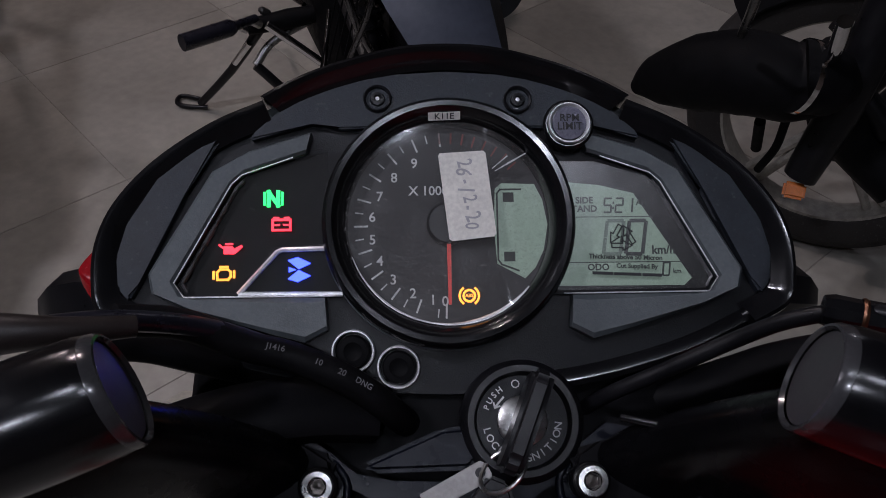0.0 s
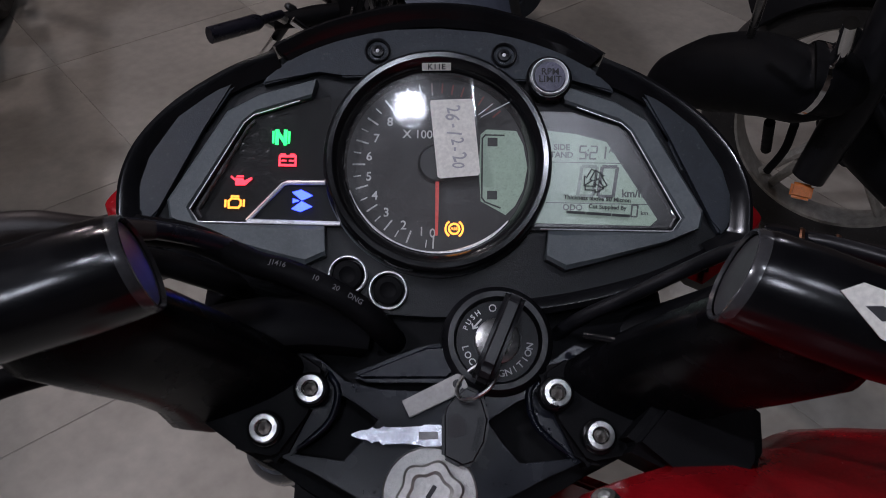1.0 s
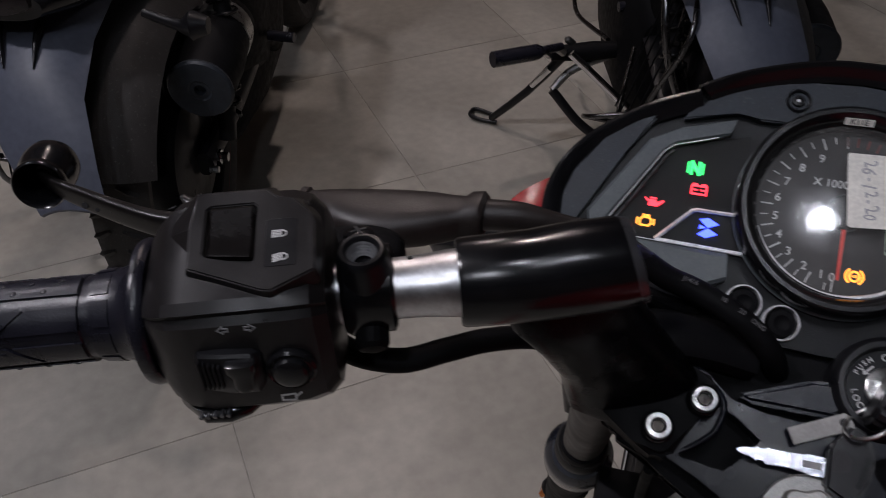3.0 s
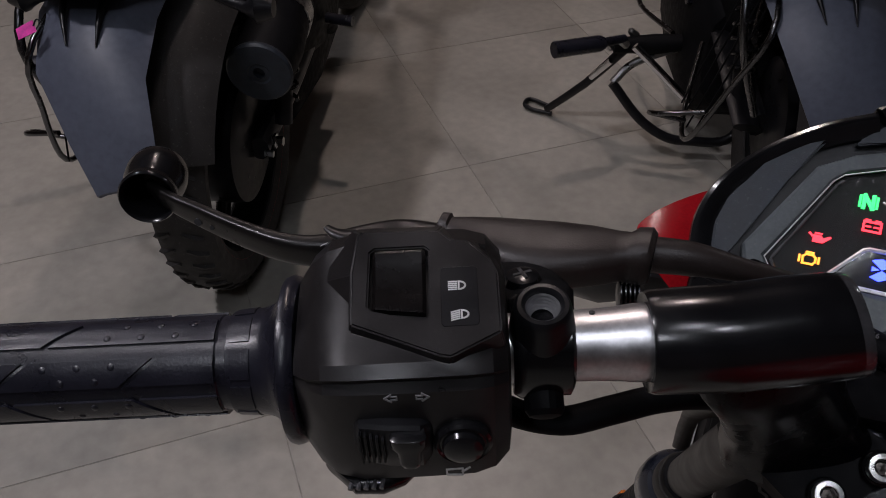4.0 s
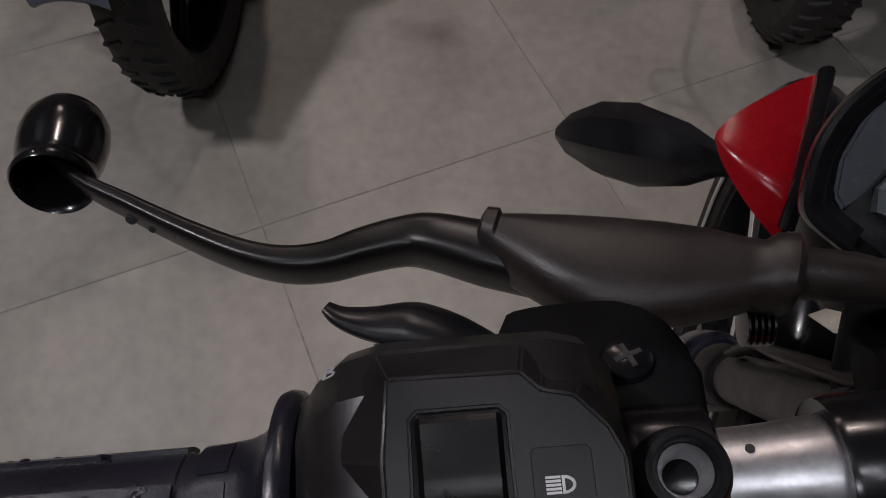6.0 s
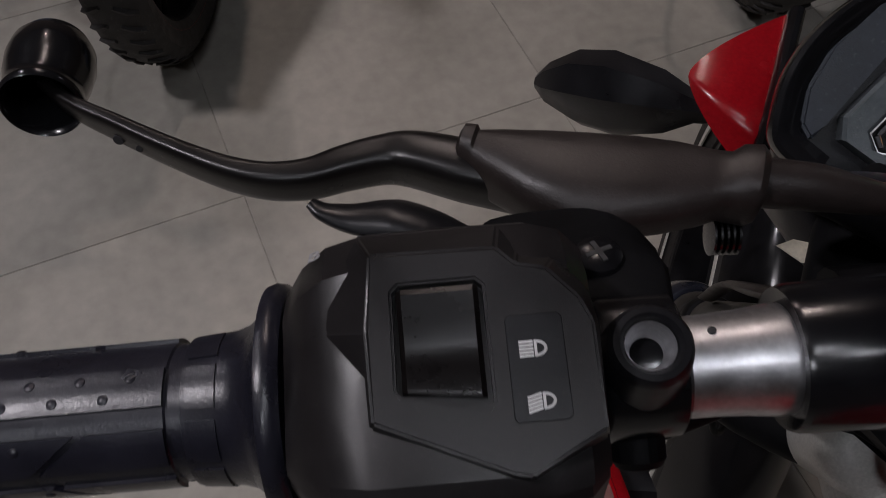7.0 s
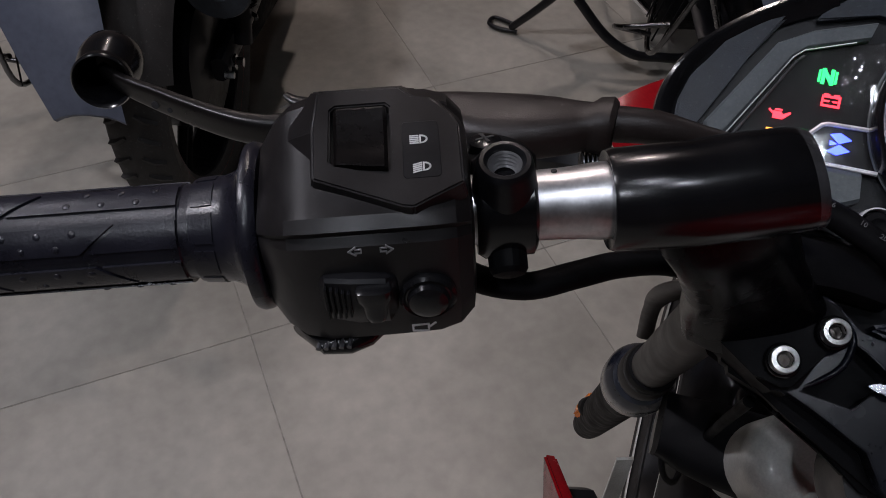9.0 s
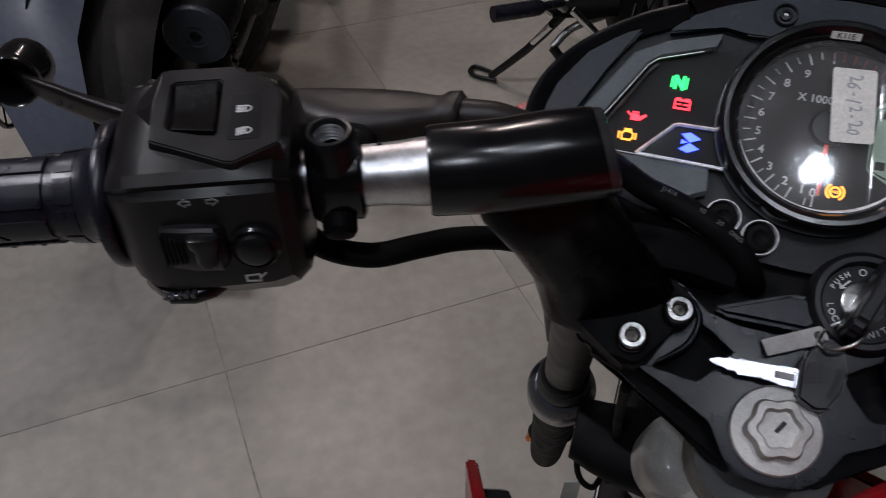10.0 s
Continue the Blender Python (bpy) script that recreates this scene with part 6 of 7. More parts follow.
prism(bm, [(x / 1000, y / 1000) for x, y in ((0, -4.0), (-7.6, -4.2), (-8.2, -3.2), (-15, -3.3), (-16, -2.7), (-21.5, -3.0), (-22.3, -3.7), (-23.6, -3.7), (-24.3, -1.9), (-26.0, -1.9), (-26.7, -3.0), (-28.0, -3.0), (-28.8, -1.5), (-31, -1.7), (-34, -0.9), (-36, 0.2), (-34, 1.3), (-31, 2.2), (-28.8, 1.8), (-28.0, 3.2), (-26.7, 3.2), (-26.0, 2.1), (-24.3, 2.1), (-23.6, 3.6), (-22.3, 3.6), (-21.5, 2.8), (-16, 3.2), (-8.2, 3.2), (-7.6, 4.2), (0, 4.2))], -0.0011, 0.0011, spm, 0.0004)
blade = part("spare_blade", bm, KEY_METAL, keys, "bright silver spare key blade")
bm = B()
prism(bm, [(x / 1000, y / 1000) for x, y in ((-9, -1.4), (-1.5, -1.4), (-1.5, 1.4), (-9, 1.4))], 0.0010, 0.0013, spm)
part("blade_mark", bm, PRINT_GREY, keys)
bm = B()
prism(bm, [(x / 1000, y / 1000) for x, y in ((0, -8.5), (8, -12.5), (13, -11), (17.5, -3), (19, 6), (16, 17), (9, 20), (3, 12), (0, 9))], -0.0036, 0.0036, spm, 0.0016, 3)
bow = part("spare_bow", bm, BLACK_SATIN, keys, "black plastic spare key head")
bm = B()
prism(bm, [(x / 1000, y / 1000) for x, y in ((2.5, -1.5), (9, 0), (9.5, 5), (5.5, 9), (3, 7))], 0.0036, 0.0039, spm, 0.0002)
part("bow_inset", bm, INK, keys)
bm = B()
box(bm, 0.0135, 0.0022, 0.0003, spm @ Matrix.Translation(mm(14.0, 0.5, 3.7)) @ pose(0, 0, 0, 0, 0, 76), 0.0001)
part("bow_mark", bm, PANEL_DARK, keys, "faint moulded mark")


# ---- other motorcycles of the showroom ----
def bar_part(name, parent, pts, r, material, label="", n=10, sub=5, flat=1.0):
    bm = B()
    tube(bm, pts, r, n=n, sub=sub, flat=flat)
    return part(name, bm, material, parent, label)


def plate(name, parent, outline, w0, w1, m, material, label="", bevel=0.004):
    bm = B()
    prism(bm, outline, w0, w1, m, bevel)
    return part(name, bm, material, parent, label)


def commuter(m, label, group):
    """A parked bike seen from behind; its rear wheel stands on the origin, y is forwards."""
    t = thing("parked_motorcycle", m, label, "motorcycle", group)
    w = wheel(t, (0, 0, 0.30), 0.30, 0.11, MATT_BLACK, 5, True)
    bm = B()
    for sx in (-1, 1):
        rings = []
        for k in range(64):
            a = 2 * math.pi * k / 64
            rings.append([Vector((sx * 0.047 + x, r * math.cos(a), 0.30 + r * math.sin(a))) for r, x in ((0.240, -0.0006), (0.249, -0.0006), (0.249, 0.001), (0.240, 0.001))])
        loft(bm, rings, cap=False, close=True)
    part("rim_tape", bm, mat("red_tape", (0.35, 0.02, 0.02), 0.5), w, "red rim tape")
    # tapered rear mudguard
    bm = B()
    rings = []
    for dx, y, z, hw, drop in ((-0.09, 0.10, 0.74, 0.095, 0.05), (-0.09, -0.06, 0.735, 0.098, 0.05), (-0.085, -0.20, 0.70, 0.096, 0.045), (-0.068, -0.30, 0.64, 0.086, 0.035), (-0.034, -0.355, 0.535, 0.068, 0.022), (-0.010, -0.385, 0.455, 0.056, 0.014)):
        ring = []
        for q in range(9):
            s_ = -1 + q / 4
            ring.append(Vector((dx + s_ * hw, y, z - drop * abs(s_) ** 2.5)))
        for q in range(8, -1, -1):
            s_ = -1 + q / 4
            ring.append(Vector((dx + s_ * hw * 0.96, y + 0.004, z - 0.006 - drop * abs(s_) ** 2.5)))
        rings.append(ring)
    loft(bm, rings)
    fen = part("rear_mudguard", bm, FENDER, t, "blue-grey rear mudguard")
    for sx in (-0.028, 0.018):
        bar_part("mudguard_rib", fen, [(sx * 1.6 - 0.085, -0.15, 0.722), (sx * 1.3 - 0.078, -0.24, 0.685), (sx - 0.070, -0.29, 0.648)], [0.005, 0.006, 0.001], BLACK_SATIN)
    # tail, seat and lamp
    bm = B()
    rings = [oval((-0.08, y, z), (hw, 0, 0), (0, 0, hh), 20, 2.6) for y, z, hw, hh in ((-0.24, 0.80, 0.05, 0.025), (-0.20, 0.805, 0.09, 0.04), (0.0, 0.80, 0.13, 0.05), (0.35, 0.78, 0.14, 0.06), (0.62, 0.77, 0.11, 0.06))]
    loft(bm, rings)
    part("seat", bm, SEAT, t, "black vinyl seat")
    bm = B()
    rings = [oval((-0.08, y, z), (hw, 0, 0), (0, 0, hh), 20, 2.8) for y, z, hw, hh in ((-0.27, 0.735, 0.06, 0.02), (-0.22, 0.74, 0.10, 0.035), (0.0, 0.72, 0.13, 0.05), (0.5, 0.68, 0.14, 0.09), (0.7, 0.66, 0.10, 0.10))]
    loft(bm, rings)
    part("tail_cover", bm, BLACK_GLOSS, t, "glossy black tail cover")
    bm = B()
    rings = [oval((-0.08, y, 0.745), (hw, 0, 0), (0, 0, 0.016), 16, 3) for y, hw in ((-0.282, 0.03), (-0.276, 0.045), (-0.24, 0.06))]
    loft(bm, rings)
    part("tail_lamp", bm, mat("smoked_lens", (0.012, 0.008, 0.009), 0.3), t, "dark smoked tail lamp")
    # engine block, frame and swing arm
    bm = B()
    rings = [oval((-0.06, y, z), (hw, 0, 0), (0, 0, hh), 20, 4) for y, z, hw, hh in ((0.24, 0.30, 0.09, 0.12), (0.30, 0.30, 0.13, 0.18), (0.50, 0.30, 0.14, 0.20), (0.72, 0.32, 0.14, 0.19), (0.80, 0.36, 0.13, 0.14))]
    loft(bm, rings)
    part("engine", bm, MATT_BLACK, t, "black engine block")
    for sx in (-1, 1):
        sw = bar_part("swing_arm", t, [(sx * 0.075, -0.03, 0.30), (sx * 0.085, 0.2, 0.32), (sx * 0.09, 0.44, 0.36)], [0.020, 0.022, 0.024], BLACK_SATIN, "black swing arm", flat=1.4)
        bm = B()
        lathe(bm, [(0.016, 0), (0.016, 0.012), (0.010, 0.013), (0.010, 0.026), (0.0001, 0.027)], frame_of((sx * 0.09, 0, 0.30), (0, 1, 0), (sx, 0, 0)), n=6)
        part("axle_nut", bm, CHROME, sw, "bright axle nut", smooth=20)
        bm = B()
        lathe(bm, [(0.007, 0), (0.007, 0.018), (0.0001, 0.019)], frame_of((sx * 0.09, -0.045, 0.30), (0, 1, 0), (sx, 0, 0)), n=6)
        part("chain_adjuster", bm, STEEL, sw, "bright chain adjuster", smooth=20)
        sh = bar_part("shock_absorber", t, [(sx * 0.115, 0.02, 0.33), (sx * 0.125, 0.14, 0.66)], 0.018, BLACK_SATIN, "black shock absorber", sub=1)
        bm = B()
        coil = []
        for k in range(9 * 12 + 1):
            a = 2 * math.pi * k / 12
            coil.append(Vector((sx * 0.116, 0.036, 0.375)).lerp(Vector((sx * 0.124, 0.125, 0.62)), k / 108) + Vector((math.cos(a) * 0.027, math.sin(a) * 0.025, -math.sin(a) * 0.009)))
        tube(bm, coil, 0.0042, n=6, sub=1)
        part("spring", bm, BLACK_GLOSS, sh, "black coil spring")
        bar_part("rear_footpeg", t, [(sx * 0.14, 0.34, 0.40), (sx * 0.20, 0.33, 0.40)], 0.012, RUBBER, "black rear footpeg", sub=1)
        bar_part("turn_signal", t, [(sx * 0.10, -0.20, 0.70), (sx * 0.16, -0.22, 0.69), (sx * 0.18, -0.22, 0.69), (sx * 0.205, -0.22, 0.69)], [0.007, 0.009, 0.024, 0.014], BLACK_SATIN, "black turn signal", sub=3)
    # black inner mudguard round the wheel and drum in it
    bm = B()
    rings = []
    for ang in range(18, 158, 8):
        ca, sa = math.cos(radians(ang)), math.sin(radians(ang))
        ring = [Vector((s_ * hw, r * ca, 0.30 + r * sa)) for s_, r, hw in [(-1 + q / 3, 0.345 - 0.05 * abs(-1 + q / 3) ** 3, 0.082) for q in range(7)]]
        ring += [Vector((s_ * hw, r * ca, 0.30 + r * sa)) for s_, r, hw in [(1 - q / 3, 0.338 - 0.05 * abs(1 - q / 3) ** 3, 0.078) for q in range(7)]]
        rings.append(ring)
    loft(bm, rings)
    part("inner_mudguard", bm, TYRE, t, "black inner mudguard")
    bm = B()
    lathe(bm, [(0.001, -0.062), (0.10, -0.060), (0.125, -0.050), (0.130, 0.0), (0.125, 0.050), (0.10, 0.060), (0.001, 0.062)], frame_of((0, 0, 0.30), (0, 1, 0), (1, 0, 0)), n=40)
    part("brake_drum", bm, BLACK_SATIN, t, "black brake drum")
    bm = B()
    rings = [oval((x, y, z), (hw, 0, 0), (0, 0, hh), 18, 3.4) for x, y, z, hw, hh in ((0, 0.16, 0.52, 0.10, 0.10), (0, 0.22, 0.50, 0.13, 0.16), (-0.01, 0.38, 0.47, 0.15, 0.20), (-0.02, 0.44, 0.45, 0.13, 0.18))]
    loft(bm, rings)
    part("side_panel", bm, MATT_BLACK, t, "matt black side panel")
    # chain case
    bar_part("chain_case", t, [(-0.105, -0.06, 0.31), (-0.11, 0.1, 0.345), (-0.11, 0.42, 0.37)], [0.030, 0.038, 0.040], BLACK_SATIN, "black chain case", flat=0.35)
    # exhaust on the right
    ex = bar_part("muffler", t, [(0.112, -0.056, 0.491), (0.110, 0.02, 0.501), (0.104, 0.10, 0.508), (0.098, 0.19, 0.505), (0.098, 0.34, 0.42), (0.10, 0.52, 0.29)], [0.059, 0.063, 0.062, 0.050, 0.024, 0.020], MATT_BLACK, "matt black round muffler", n=28)
    MF = frame_of((0.112, -0.060, 0.4905), (1, 0, 0), (0.02, -1, -0.10))
    bm = B()
    lathe(bm, [(0.059, -0.004), (0.061, 0.004), (0.057, 0.009), (0.022, 0.010), (0.019, 0.007), (0.017, 0.007), (0.011, 0.008), (0.010, -0.02), (0.0001, -0.021)], MF, n=36)
    part("muffler_end", bm, PANEL_BLUE, ex, "dark round muffler end cap")
    bar_part("muffler_band", ex, [(0.105, 0.095, 0.508), (0.101, 0.145, 0.509)], 0.0635, STEEL, "bright muffler heat band", n=28, sub=1)
    bar_part("muffler_stay", ex, [(0.12, 0.10, 0.56), (0.12, 0.14, 0.61), (0.12, 0.20, 0.66)], 0.010, BLACK_SATIN, flat=0.5)
    # side guard on the left: tubes and mesh bars
    gd = bar_part("side_guard", t, [(-0.13, 0.05, 0.70), (-0.165, -0.26, 0.64), (-0.205, -0.24, 0.50), (-0.241, -0.172, 0.35), (-0.235, -0.06, 0.33), (-0.18, 0.16, 0.38)], 0.0052, DULL_CHROME, "dull chrome wire side guard")
    bar_part("guard_stay", gd, [(-0.18, -0.22, 0.58), (-0.15, -0.10, 0.55), (-0.12, 0.0, 0.56)], 0.005, DULL_CHROME)
    for k in range(4):
        y0 = -0.19 + 0.045 * k
        bar_part("guard_wire", gd, [(-0.238, y0 + 0.02, 0.345), (-0.20, y0, 0.50), (-0.165, y0 - 0.01, 0.64)], 0.0018, MATT_BLACK, sub=1)
    bar_part("guard_step", gd, [(-0.225, -0.19, 0.42), (-0.30, -0.17, 0.40), (-0.31, -0.12, 0.37), (-0.24, -0.11, 0.35)], 0.005, DULL_CHROME)
    # stands and pegs on the left
    ss = bar_part("side_stand", t, [(-0.320, 0.33, 0.27), (-0.400, 0.38, 0.14), (-0.490, 0.445, 0.018)], [0.013, 0.011, 0.010], BLACK_SATIN, "black side stand, folded down", sub=2)
    bar_part("stand_foot", ss, [(-0.475, 0.435, 0.010), (-0.525, 0.45, 0.010), (-0.550, 0.475, 0.010), (-0.535, 0.505, 0.010), (-0.485, 0.475, 0.010)], 0.006, BLACK_SATIN)
    bar_part("stand_pivot", ss, [(-0.150, 0.34, 0.29), (-0.250, 0.33, 0.285), (-0.350, 0.32, 0.28)], [0.018, 0.024, 0.018], MATT_BLACK, "black stand pivot", sub=1)
    for px, py, pz, pr in ((-0.365, 0.32, 0.285, 0.011), (-0.335, 0.295, 0.305, 0.010), (-0.31, 0.335, 0.31, 0.009), (-0.35, 0.345, 0.265, 0.008)):
        bm = B()
        lathe(bm, [(pr, -0.02), (pr, 0.004), (pr * 0.7, 0.008), (0.0001, 0.009)], frame_of((px, py, pz), (0, 1, 0), (-0.650, -0.3, 0.6)), n=6)
        part("pivot_bolt", bm, STEEL, ss, "bright pivot bolt", smooth=20)
    bar_part("stand_spring", ss, [(-0.350, 0.32, 0.24), (-0.390, 0.36, 0.17)], 0.008, CHROME, sub=1)
    pg = bar_part("footpeg", t, [(-0.330, 0.30, 0.31), (-0.380, 0.245, 0.325), (-0.390, 0.24, 0.325), (-0.495, 0.187, 0.33)], [0.010, 0.011, 0.019, 0.019], RUBBER, "black rubber footpeg", sub=2)
    bar_part("gear_lever", t, [(-0.210, 0.36, 0.30), (-0.270, 0.55, 0.28), (-0.280, 0.68, 0.30), (-0.350, 0.70, 0.31)], 0.006, DULL_CHROME, "dull chrome gear lever")
    cs = bar_part("centre_stand", t, [(-0.344, 0.284, 0.20), (-0.270, 0.26, 0.12), (-0.201, 0.246, 0.08), (-0.140, 0.25, 0.07), (-0.050, 0.257, 0.075), (-0.010, 0.29, 0.14), (-0.010, 0.36, 0.26)], 0.012, BLACK_SATIN, "black centre stand, raised")
    bar_part("stand_arm", cs, [(-0.344, 0.284, 0.20), (-0.290, 0.32, 0.24), (-0.150, 0.36, 0.28)], 0.010, STEEL)
    bar_part("exhaust_pipe", t, [(-0.310, 0.245, 0.32), (-0.250, 0.23, 0.27), (-0.168, 0.207, 0.20)], 0.010, CHROME, "bright tube")
    bar_part("grab_rail", t, [(-0.13, 0.05, 0.80), (-0.20, -0.16, 0.70), (-0.20, -0.24, 0.58), (-0.128, -0.155, 0.40)], 0.007, DULL_CHROME, "dull chrome rail")
    # tank and bars far in front
    bm = B()
    rings = [oval((0, y, z), (hw, 0, 0), (0, 0, hh), 20, 2.6) for y, z, hw, hh in ((0.60, 0.80, 0.08, 0.05), (0.68, 0.85, 0.13, 0.09), (0.90, 0.87, 0.16, 0.12), (1.08, 0.87, 0.12, 0.10), (1.14, 0.86, 0.06, 0.06))]
    loft(bm, rings)
    part("fuel_tank", bm, BLACK_GLOSS, t, "glossy black fuel tank")
    bar_part("handlebar", t, [(-0.36, 0.98, 1.02), (-0.2, 1.10, 1.04), (0, 1.14, 1.0), (0.2, 1.10, 1.04), (0.36, 0.98, 1.02)], 0.012, BLACK_SATIN, "black handlebar")
    wheel(t, (0, 1.28, 0.30), 0.30, 0.10, MATT_BLACK, 5, False)
    for sx in (-1, 1):
        bar_part("fork_leg", t, [(sx * 0.09, 1.28, 0.30), (sx * 0.09, 1.12, 0.95)], 0.020, STEEL, "steel fork leg", sub=1)
    return t


HEAD = 23.0
bike_a = commuter(pose(-0.033, 1.732, 0, 0, 0, HEAD), "black commuter motorcycle with blue-grey mudguard, on its side stand", "parked motorcycles")
bike_b = copy_thing(bike_a, pose(-1.007, 1.110, 0, 0, 0, HEAD))
bike_b["label"] = "black commuter motorcycle with round muffler, parked beside another"


def tag_strip(m, material, label, sx=0.03, sy=0.022):
    t = thing("tag", m, label, "tag")
    bm = B()
    prism(bm, [(-sx / 2, -sy / 2), (sx / 2, -sy / 2), (sx / 2 * 0.9, sy / 2), (-sx / 2, sy / 2 * 0.8)], 0, 0.0015, Matrix(), 0.0004)
    part("card", bm, material, t)
    bm = B()
    tube(bm, [(sx * 0.4, 0, 0.001), (sx * 0.7, 0.006, 0.004), (sx * 0.9, 0.0, 0.0)], 0.0012, n=6)
    part("string", bm, BLACK_SATIN, t)


bm_m = pose(-1.007, 1.110, 0, 0, 0, HEAD)
tag_strip(bm_m @ pose(-0.155, -0.285, 0.668, 30, -20, 20), PINK, "bright pink tag hung on a chrome rail")
am = pose(-0.033, 1.732, 0, 0, 0, HEAD)
tag_strip(am @ pose(-0.09, -0.22, 0.738, 35, 0, 10), PINK, "bright pink tag hung at the tail")
tag_strip(am @ pose(-0.02, -0.215, 0.752, 35, 0, 40), TEAL, "small teal tag hung at the tail", 0.03, 0.02)
tag_strip(am @ pose(0.06, -0.22, 0.755, 35, 0, 60), YELLOW, "small yellow tag hung at the tail", 0.035, 0.02)
# reflector stud on the neighbour's tail
t = thing("tail_sticker", bm_m @ pose(-0.03, -0.20, 0.752, 30, 0, 0), "pale blue round sticker on a dark tail", "sticker")
bm = B()
lathe(bm, [(0.012, 0), (0.012, 0.0012), (0.0001, 0.0014)], n=20)
part("disc", bm, mat("pale_blue", (0.35, 0.38, 0.60), 0.5), t)

# dried stains on the tiles beside the neighbour's wheel, and one painted soft shadow
def floor_stain(x, y, sx, sy, turn, strength, label):
    t = thing("floor_stain", pose(x, y, 0.0004, 0, 0, turn), label, "stain")
    bm = B()
    prism(bm, [(sx * math.cos(2 * math.pi * k / 28), sy * math.sin(2 * math.pi * k / 28)) for k in range(28)], 0, 0.0004)
    part("film", bm, stain("stain_or_shadow_film", (0.11, 0.075, 0.045), strength), t)


floor_stain(-1.162, 1.552, 0.144, 0.354, 29.0, 0.38, "brown dried stain on floor tiles beside a wheel")
floor_stain(-1.074, 1.302, 0.053, 0.18, 29.0, 0.35, "faint brown stain on floor tiles")
# soft shadow from overhead, painted on the tiles with the same brown film
floor_stain(-0.183, 1.017, 0.122, 0.088, 26.0, 0.28, "faint soft shadow painted on floor tiles")

# third bike: front end with a white wheel
cb = thing("parked_motorcycle", pose(0.80, 1.68, 0, 0, 0, 70), "dark motorcycle front end with white alloy wheel and amber reflector", "motorcycle", "parked motorcycles")
wheel(cb, (0, 0, 0.30), 0.30, 0.10, mat("dull_white_rim", (0.34, 0.32, 0.28), 0.5), 5, False)
bm = B()
rings = []
for a in range(40, 171, 10):
    ca, sa = math.cos(radians(a)), math.sin(radians(a))
    ring = []
    for q in range(9):
        s_ = -1 + q / 4
        r = 0.350 - 0.055 * abs(s_) ** 2.2
        ring.append(Vector((s_ * 0.075, r * ca, 0.30 + r * sa)))
    for q in range(8, -1, -1):
        s_ = -1 + q / 4
        r = 0.345 - 0.055 * abs(s_) ** 2.2
        ring.append(Vector((s_ * 0.072, r * ca, 0.30 + r * sa)))
    rings.append(ring)
loft(bm, rings)
part("mudguard", bm, MATT_BLACK, cb, "matt black front mudguard")
for sx in (-1, 1):
    fk = bar_part("fork_leg", cb, [(sx * 0.09, 0.0, 0.28), (sx * 0.09, -0.12, 0.52), (sx * 0.09, -0.30, 0.92)], [0.026, 0.024, 0.020], BLACK_SATIN, "black fork leg", sub=1)
CW = pose(0.80, 1.68, 0, 0, 0, 70).inverted()


def cw(*p):
    return CW @ Vector(p)


bar_part("fairing", cb, [cw(0.355, 1.42, 0.49), cw(0.385, 1.40, 0.52), cw(0.44, 1.36, 0.56), cw(0.50, 1.32, 0.59), cw(0.56, 1.28, 0.60), cw(0.62, 1.27, 0.60)], [0.012, 0.040, 0.060, 0.064, 0.056, 0.03], MATT_BLACK, "black pointed fairing", n=18)
hl = bar_part("turn_signal", cb, [cw(0.555, 1.25, 0.63), cw(0.565, 1.25, 0.63), cw(0.60, 1.255, 0.62), cw(0.63, 1.26, 0.61)], [0.050, 0.052, 0.046, 0.02], MATT_BLACK, "dark round lamp", n=24)
bar_part("lamp_trim", hl, [cw(0.548, 1.249, 0.632), cw(0.556, 1.250, 0.630)], 0.053, CHROME, "chrome lamp rim", n=24, sub=1)
bar_part("lamp_stalk", hl, [cw(0.575, 1.25, 0.655), cw(0.565, 1.20, 0.70), cw(0.55, 1.16, 0.76)], [0.014, 0.011, 0.010], CHROME, "chrome lamp stalk")
lg = bar_part("lower_leg", cb, [cw(0.68, 1.36, 0.80), cw(0.645, 1.305, 0.58), cw(0.612, 1.280, 0.44)], [0.034, 0.032, 0.026], BLACK_SATIN, "black lower leg", n=16)
bm = B()
box(bm, 0.034, 0.026, 0.012, CW @ pose(0.604, 1.262, 0.425, 40, 0, -10), 0.004)
part("amber_reflector", bm, ORANGE, lg, "amber reflector")
bar_part("frame_bar", cb, [cw(0.613, 1.362, 0.66), cw(0.664, 1.351, 0.62), cw(0.698, 1.334, 0.6)], 0.013, BLACK_SATIN, "black frame bar")
bar_part("frame_bar", cb, [cw(0.612, 1.368, 0.62), cw(0.675, 1.365, 0.56), cw(0.737, 1.325, 0.5)], 0.019, BLACK_SATIN, "black frame bar")
bar_part("radiator_guard", cb, [cw(0.646, 1.343, 0.52), cw(0.709, 1.347, 0.46), cw(0.775, 1.306, 0.42)], 0.04, MATT_BLACK, "matt black radiator guard")
bar_part("brake_line", cb, [cw(0.583, 1.339, 0.5), cw(0.586, 1.353, 0.44), cw(0.576, 1.373, 0.38)], 0.007, MATT_BLACK, "black brake line")
bar_part("cable_stay", cb, [cw(0.543, 1.333, 0.5), cw(0.564, 1.378, 0.42)], 0.009, MATT_BLACK, "black cable stay")
bar_part("mirror_stem", cb, [cw(0.417, 1.07, 0.84), cw(0.429, 1.126, 0.78), cw(0.45, 1.222, 0.7)], 0.006, DULL_CHROME, "dull metal mirror stem")
bm = B()
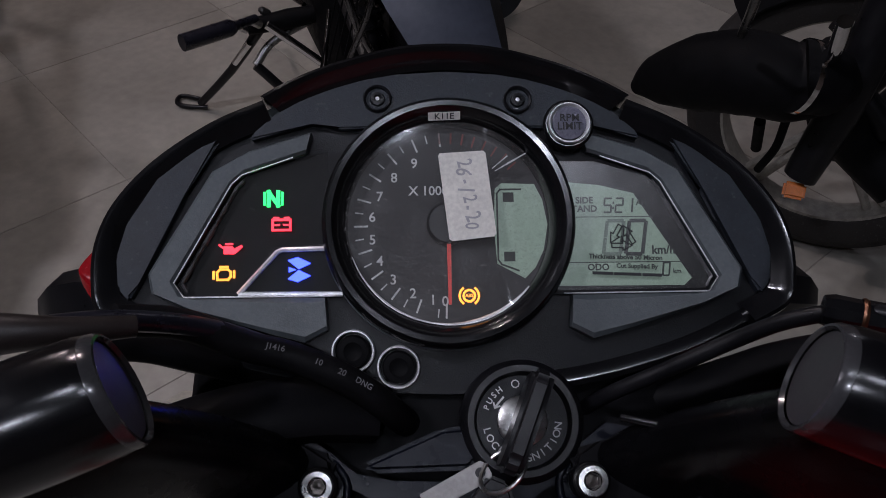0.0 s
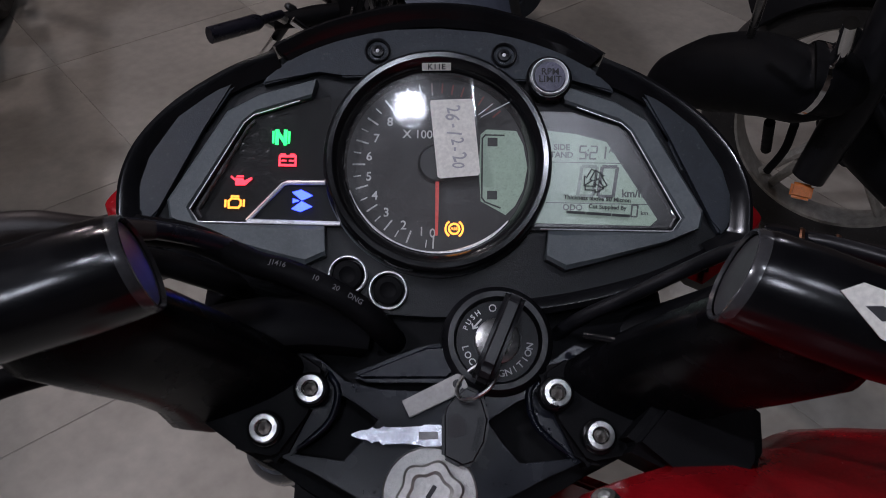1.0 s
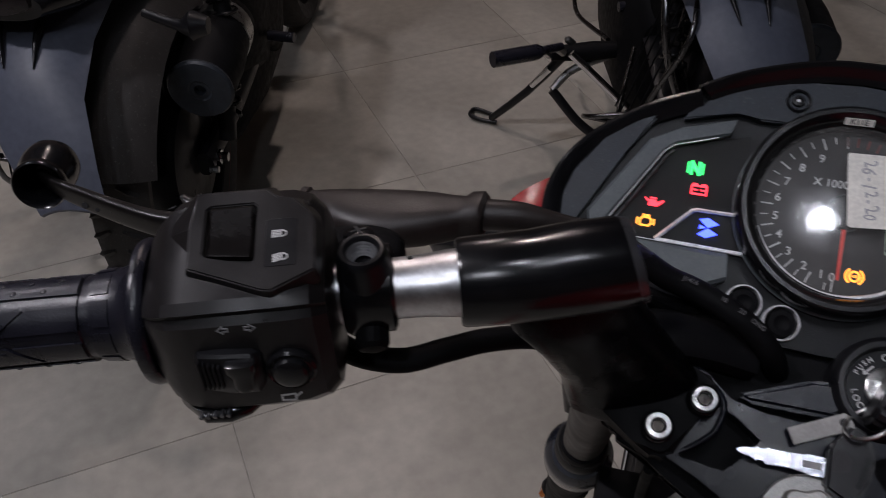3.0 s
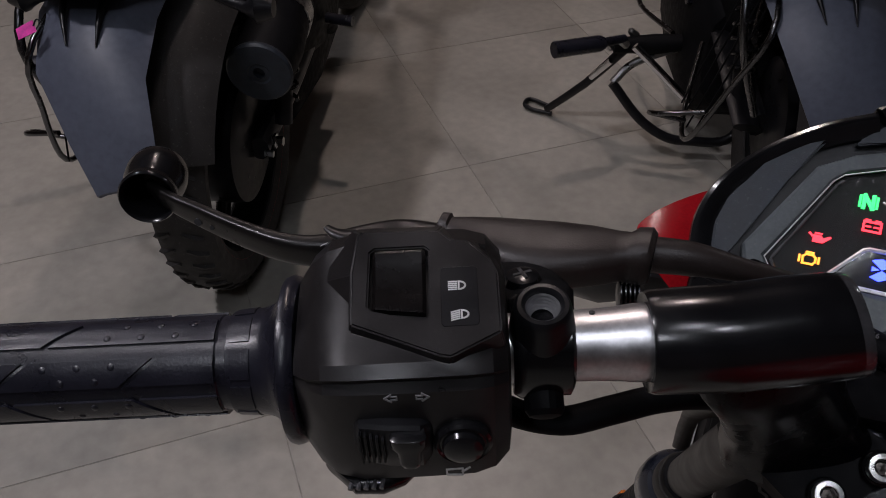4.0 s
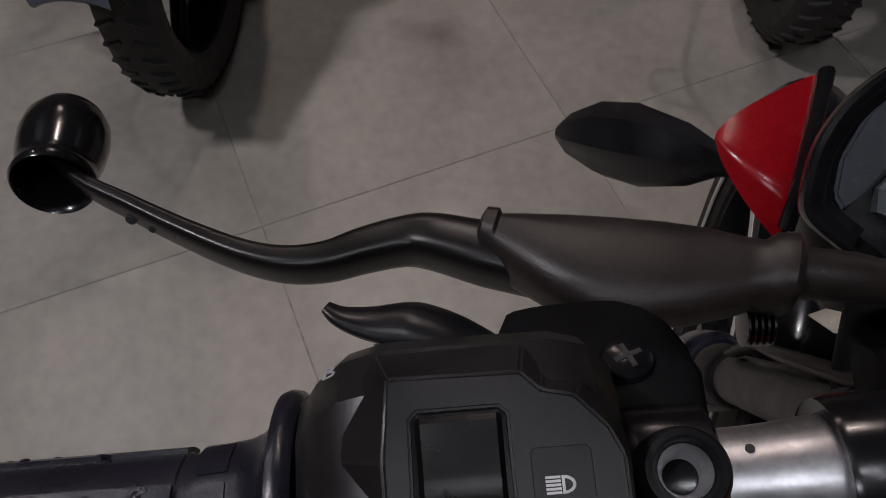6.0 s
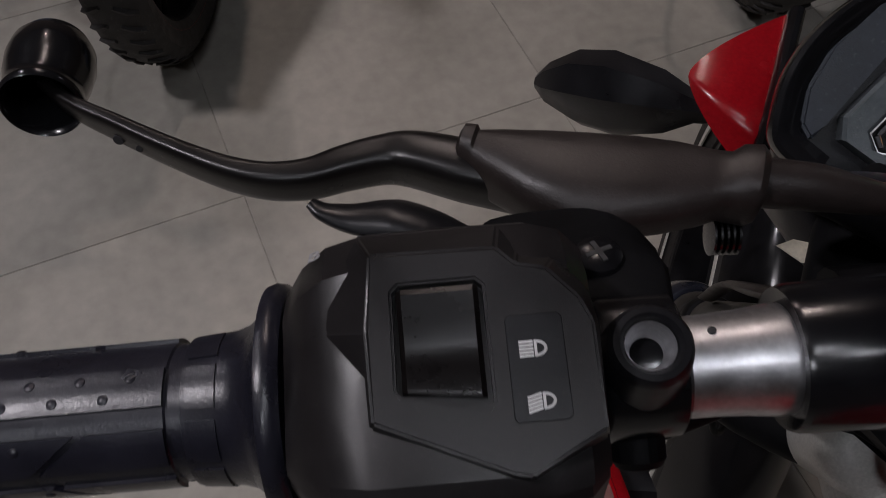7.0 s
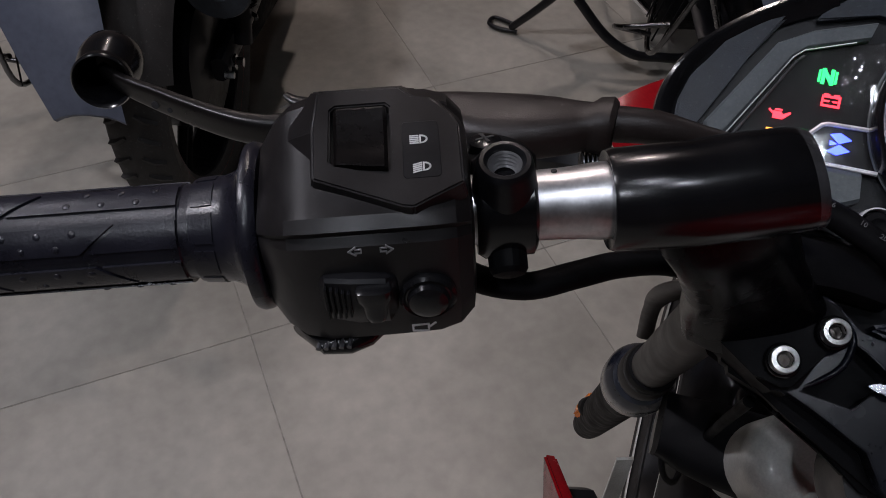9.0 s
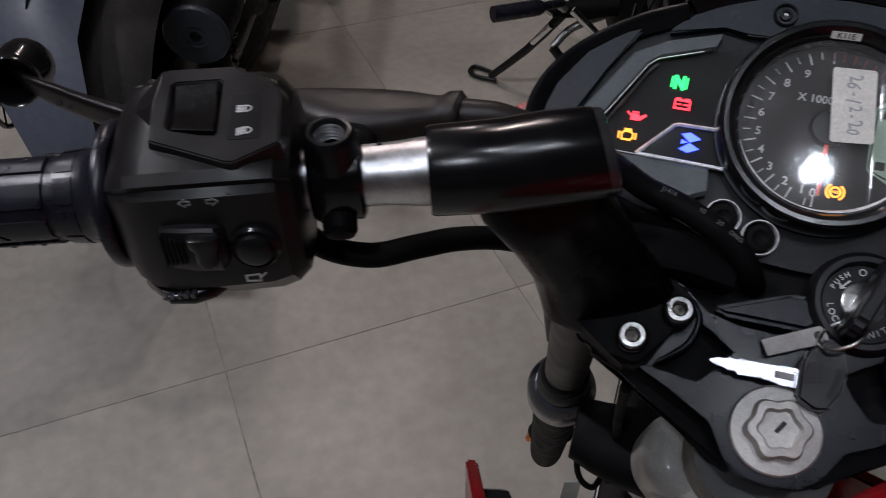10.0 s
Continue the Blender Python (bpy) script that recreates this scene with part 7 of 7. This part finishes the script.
rings = [oval((0, y, z), (hw, 0, 0), (0, 0, hh), 24, 2.6) for y, z, hw, hh in ((-0.30, 0.80, 0.06, 0.08), (-0.38, 0.86, 0.13, 0.11), (-0.60, 0.92, 0.17, 0.13), (-0.80, 0.90, 0.13, 0.10), (-0.90, 0.85, 0.07, 0.05))]
loft(bm, rings)
part("fuel_tank", bm, BLACK_GLOSS, cb, "glossy black fuel tank")
bm = B()
rings = [oval((0, y, z), (hw, 0, 0), (0, 0, hh), 20, 4) for y, z, hw, hh in ((-0.34, 0.42, 0.10, 0.12), (-0.40, 0.42, 0.14, 0.16), (-0.74, 0.42, 0.15, 0.16), (-0.80, 0.42, 0.10, 0.12))]
loft(bm, rings)
part("engine", bm, BLACK_SATIN, cb, "black engine block")
bar_part("frame_tube", cb, [(0.0, -0.28, 0.85), (-0.05, -0.33, 0.6), (-0.06, -0.38, 0.40)], 0.022, WHITE, "white frame tube")
bar_part("handlebar", cb, [(-0.36, -0.44, 1.03), (-0.2, -0.30, 1.05), (0, -0.26, 1.0), (0.2, -0.30, 1.05), (0.36, -0.44, 1.03)], 0.012, BLACK_SATIN, "black handlebar")
wheel(cb, (0, -1.33, 0.30), 0.30, 0.11, WHITE, 5, False)
bm = B()
rings = [oval((0, y, z), (hw, 0, 0), (0, 0, hh), 20, 2.6) for y, z, hw, hh in ((-0.86, 0.80, 0.10, 0.04), (-1.2, 0.82, 0.13, 0.05), (-1.5, 0.86, 0.07, 0.03))]
loft(bm, rings)
part("seat", bm, SEAT, cb, "black vinyl seat")
for sx in (-1, 1):
    bar_part("swing_arm", cb, [(sx * 0.085, -0.76, 0.38), (sx * 0.085, -1.35, 0.30)], 0.022, BLACK_SATIN, "black swing arm", sub=1)

# ---- floor tiles ----
bm = B()
h = TILE_SIZE / 2 - 0.0014
prism(bm, [(-h, -h), (h, -h), (h, h), (-h, h)], -0.010, 0.0, Matrix(), 0.0004, 1)
first = part("tile", bm, TILE, floor)
first.matrix_basis = GRID @ Matrix.Translation(((N0 + 0.5) * TILE_SIZE, (N0 + 0.5) * TILE_SIZE, 0))
for i in range(N0, N1):
    for j in range(N0, N1):
        if (i, j) != (N0, N0):
            o = new("tile", first.data)
            o.parent = floor
            o.matrix_basis = GRID @ Matrix.Translation(((i + 0.5) * TILE_SIZE, (j + 0.5) * TILE_SIZE, 0))
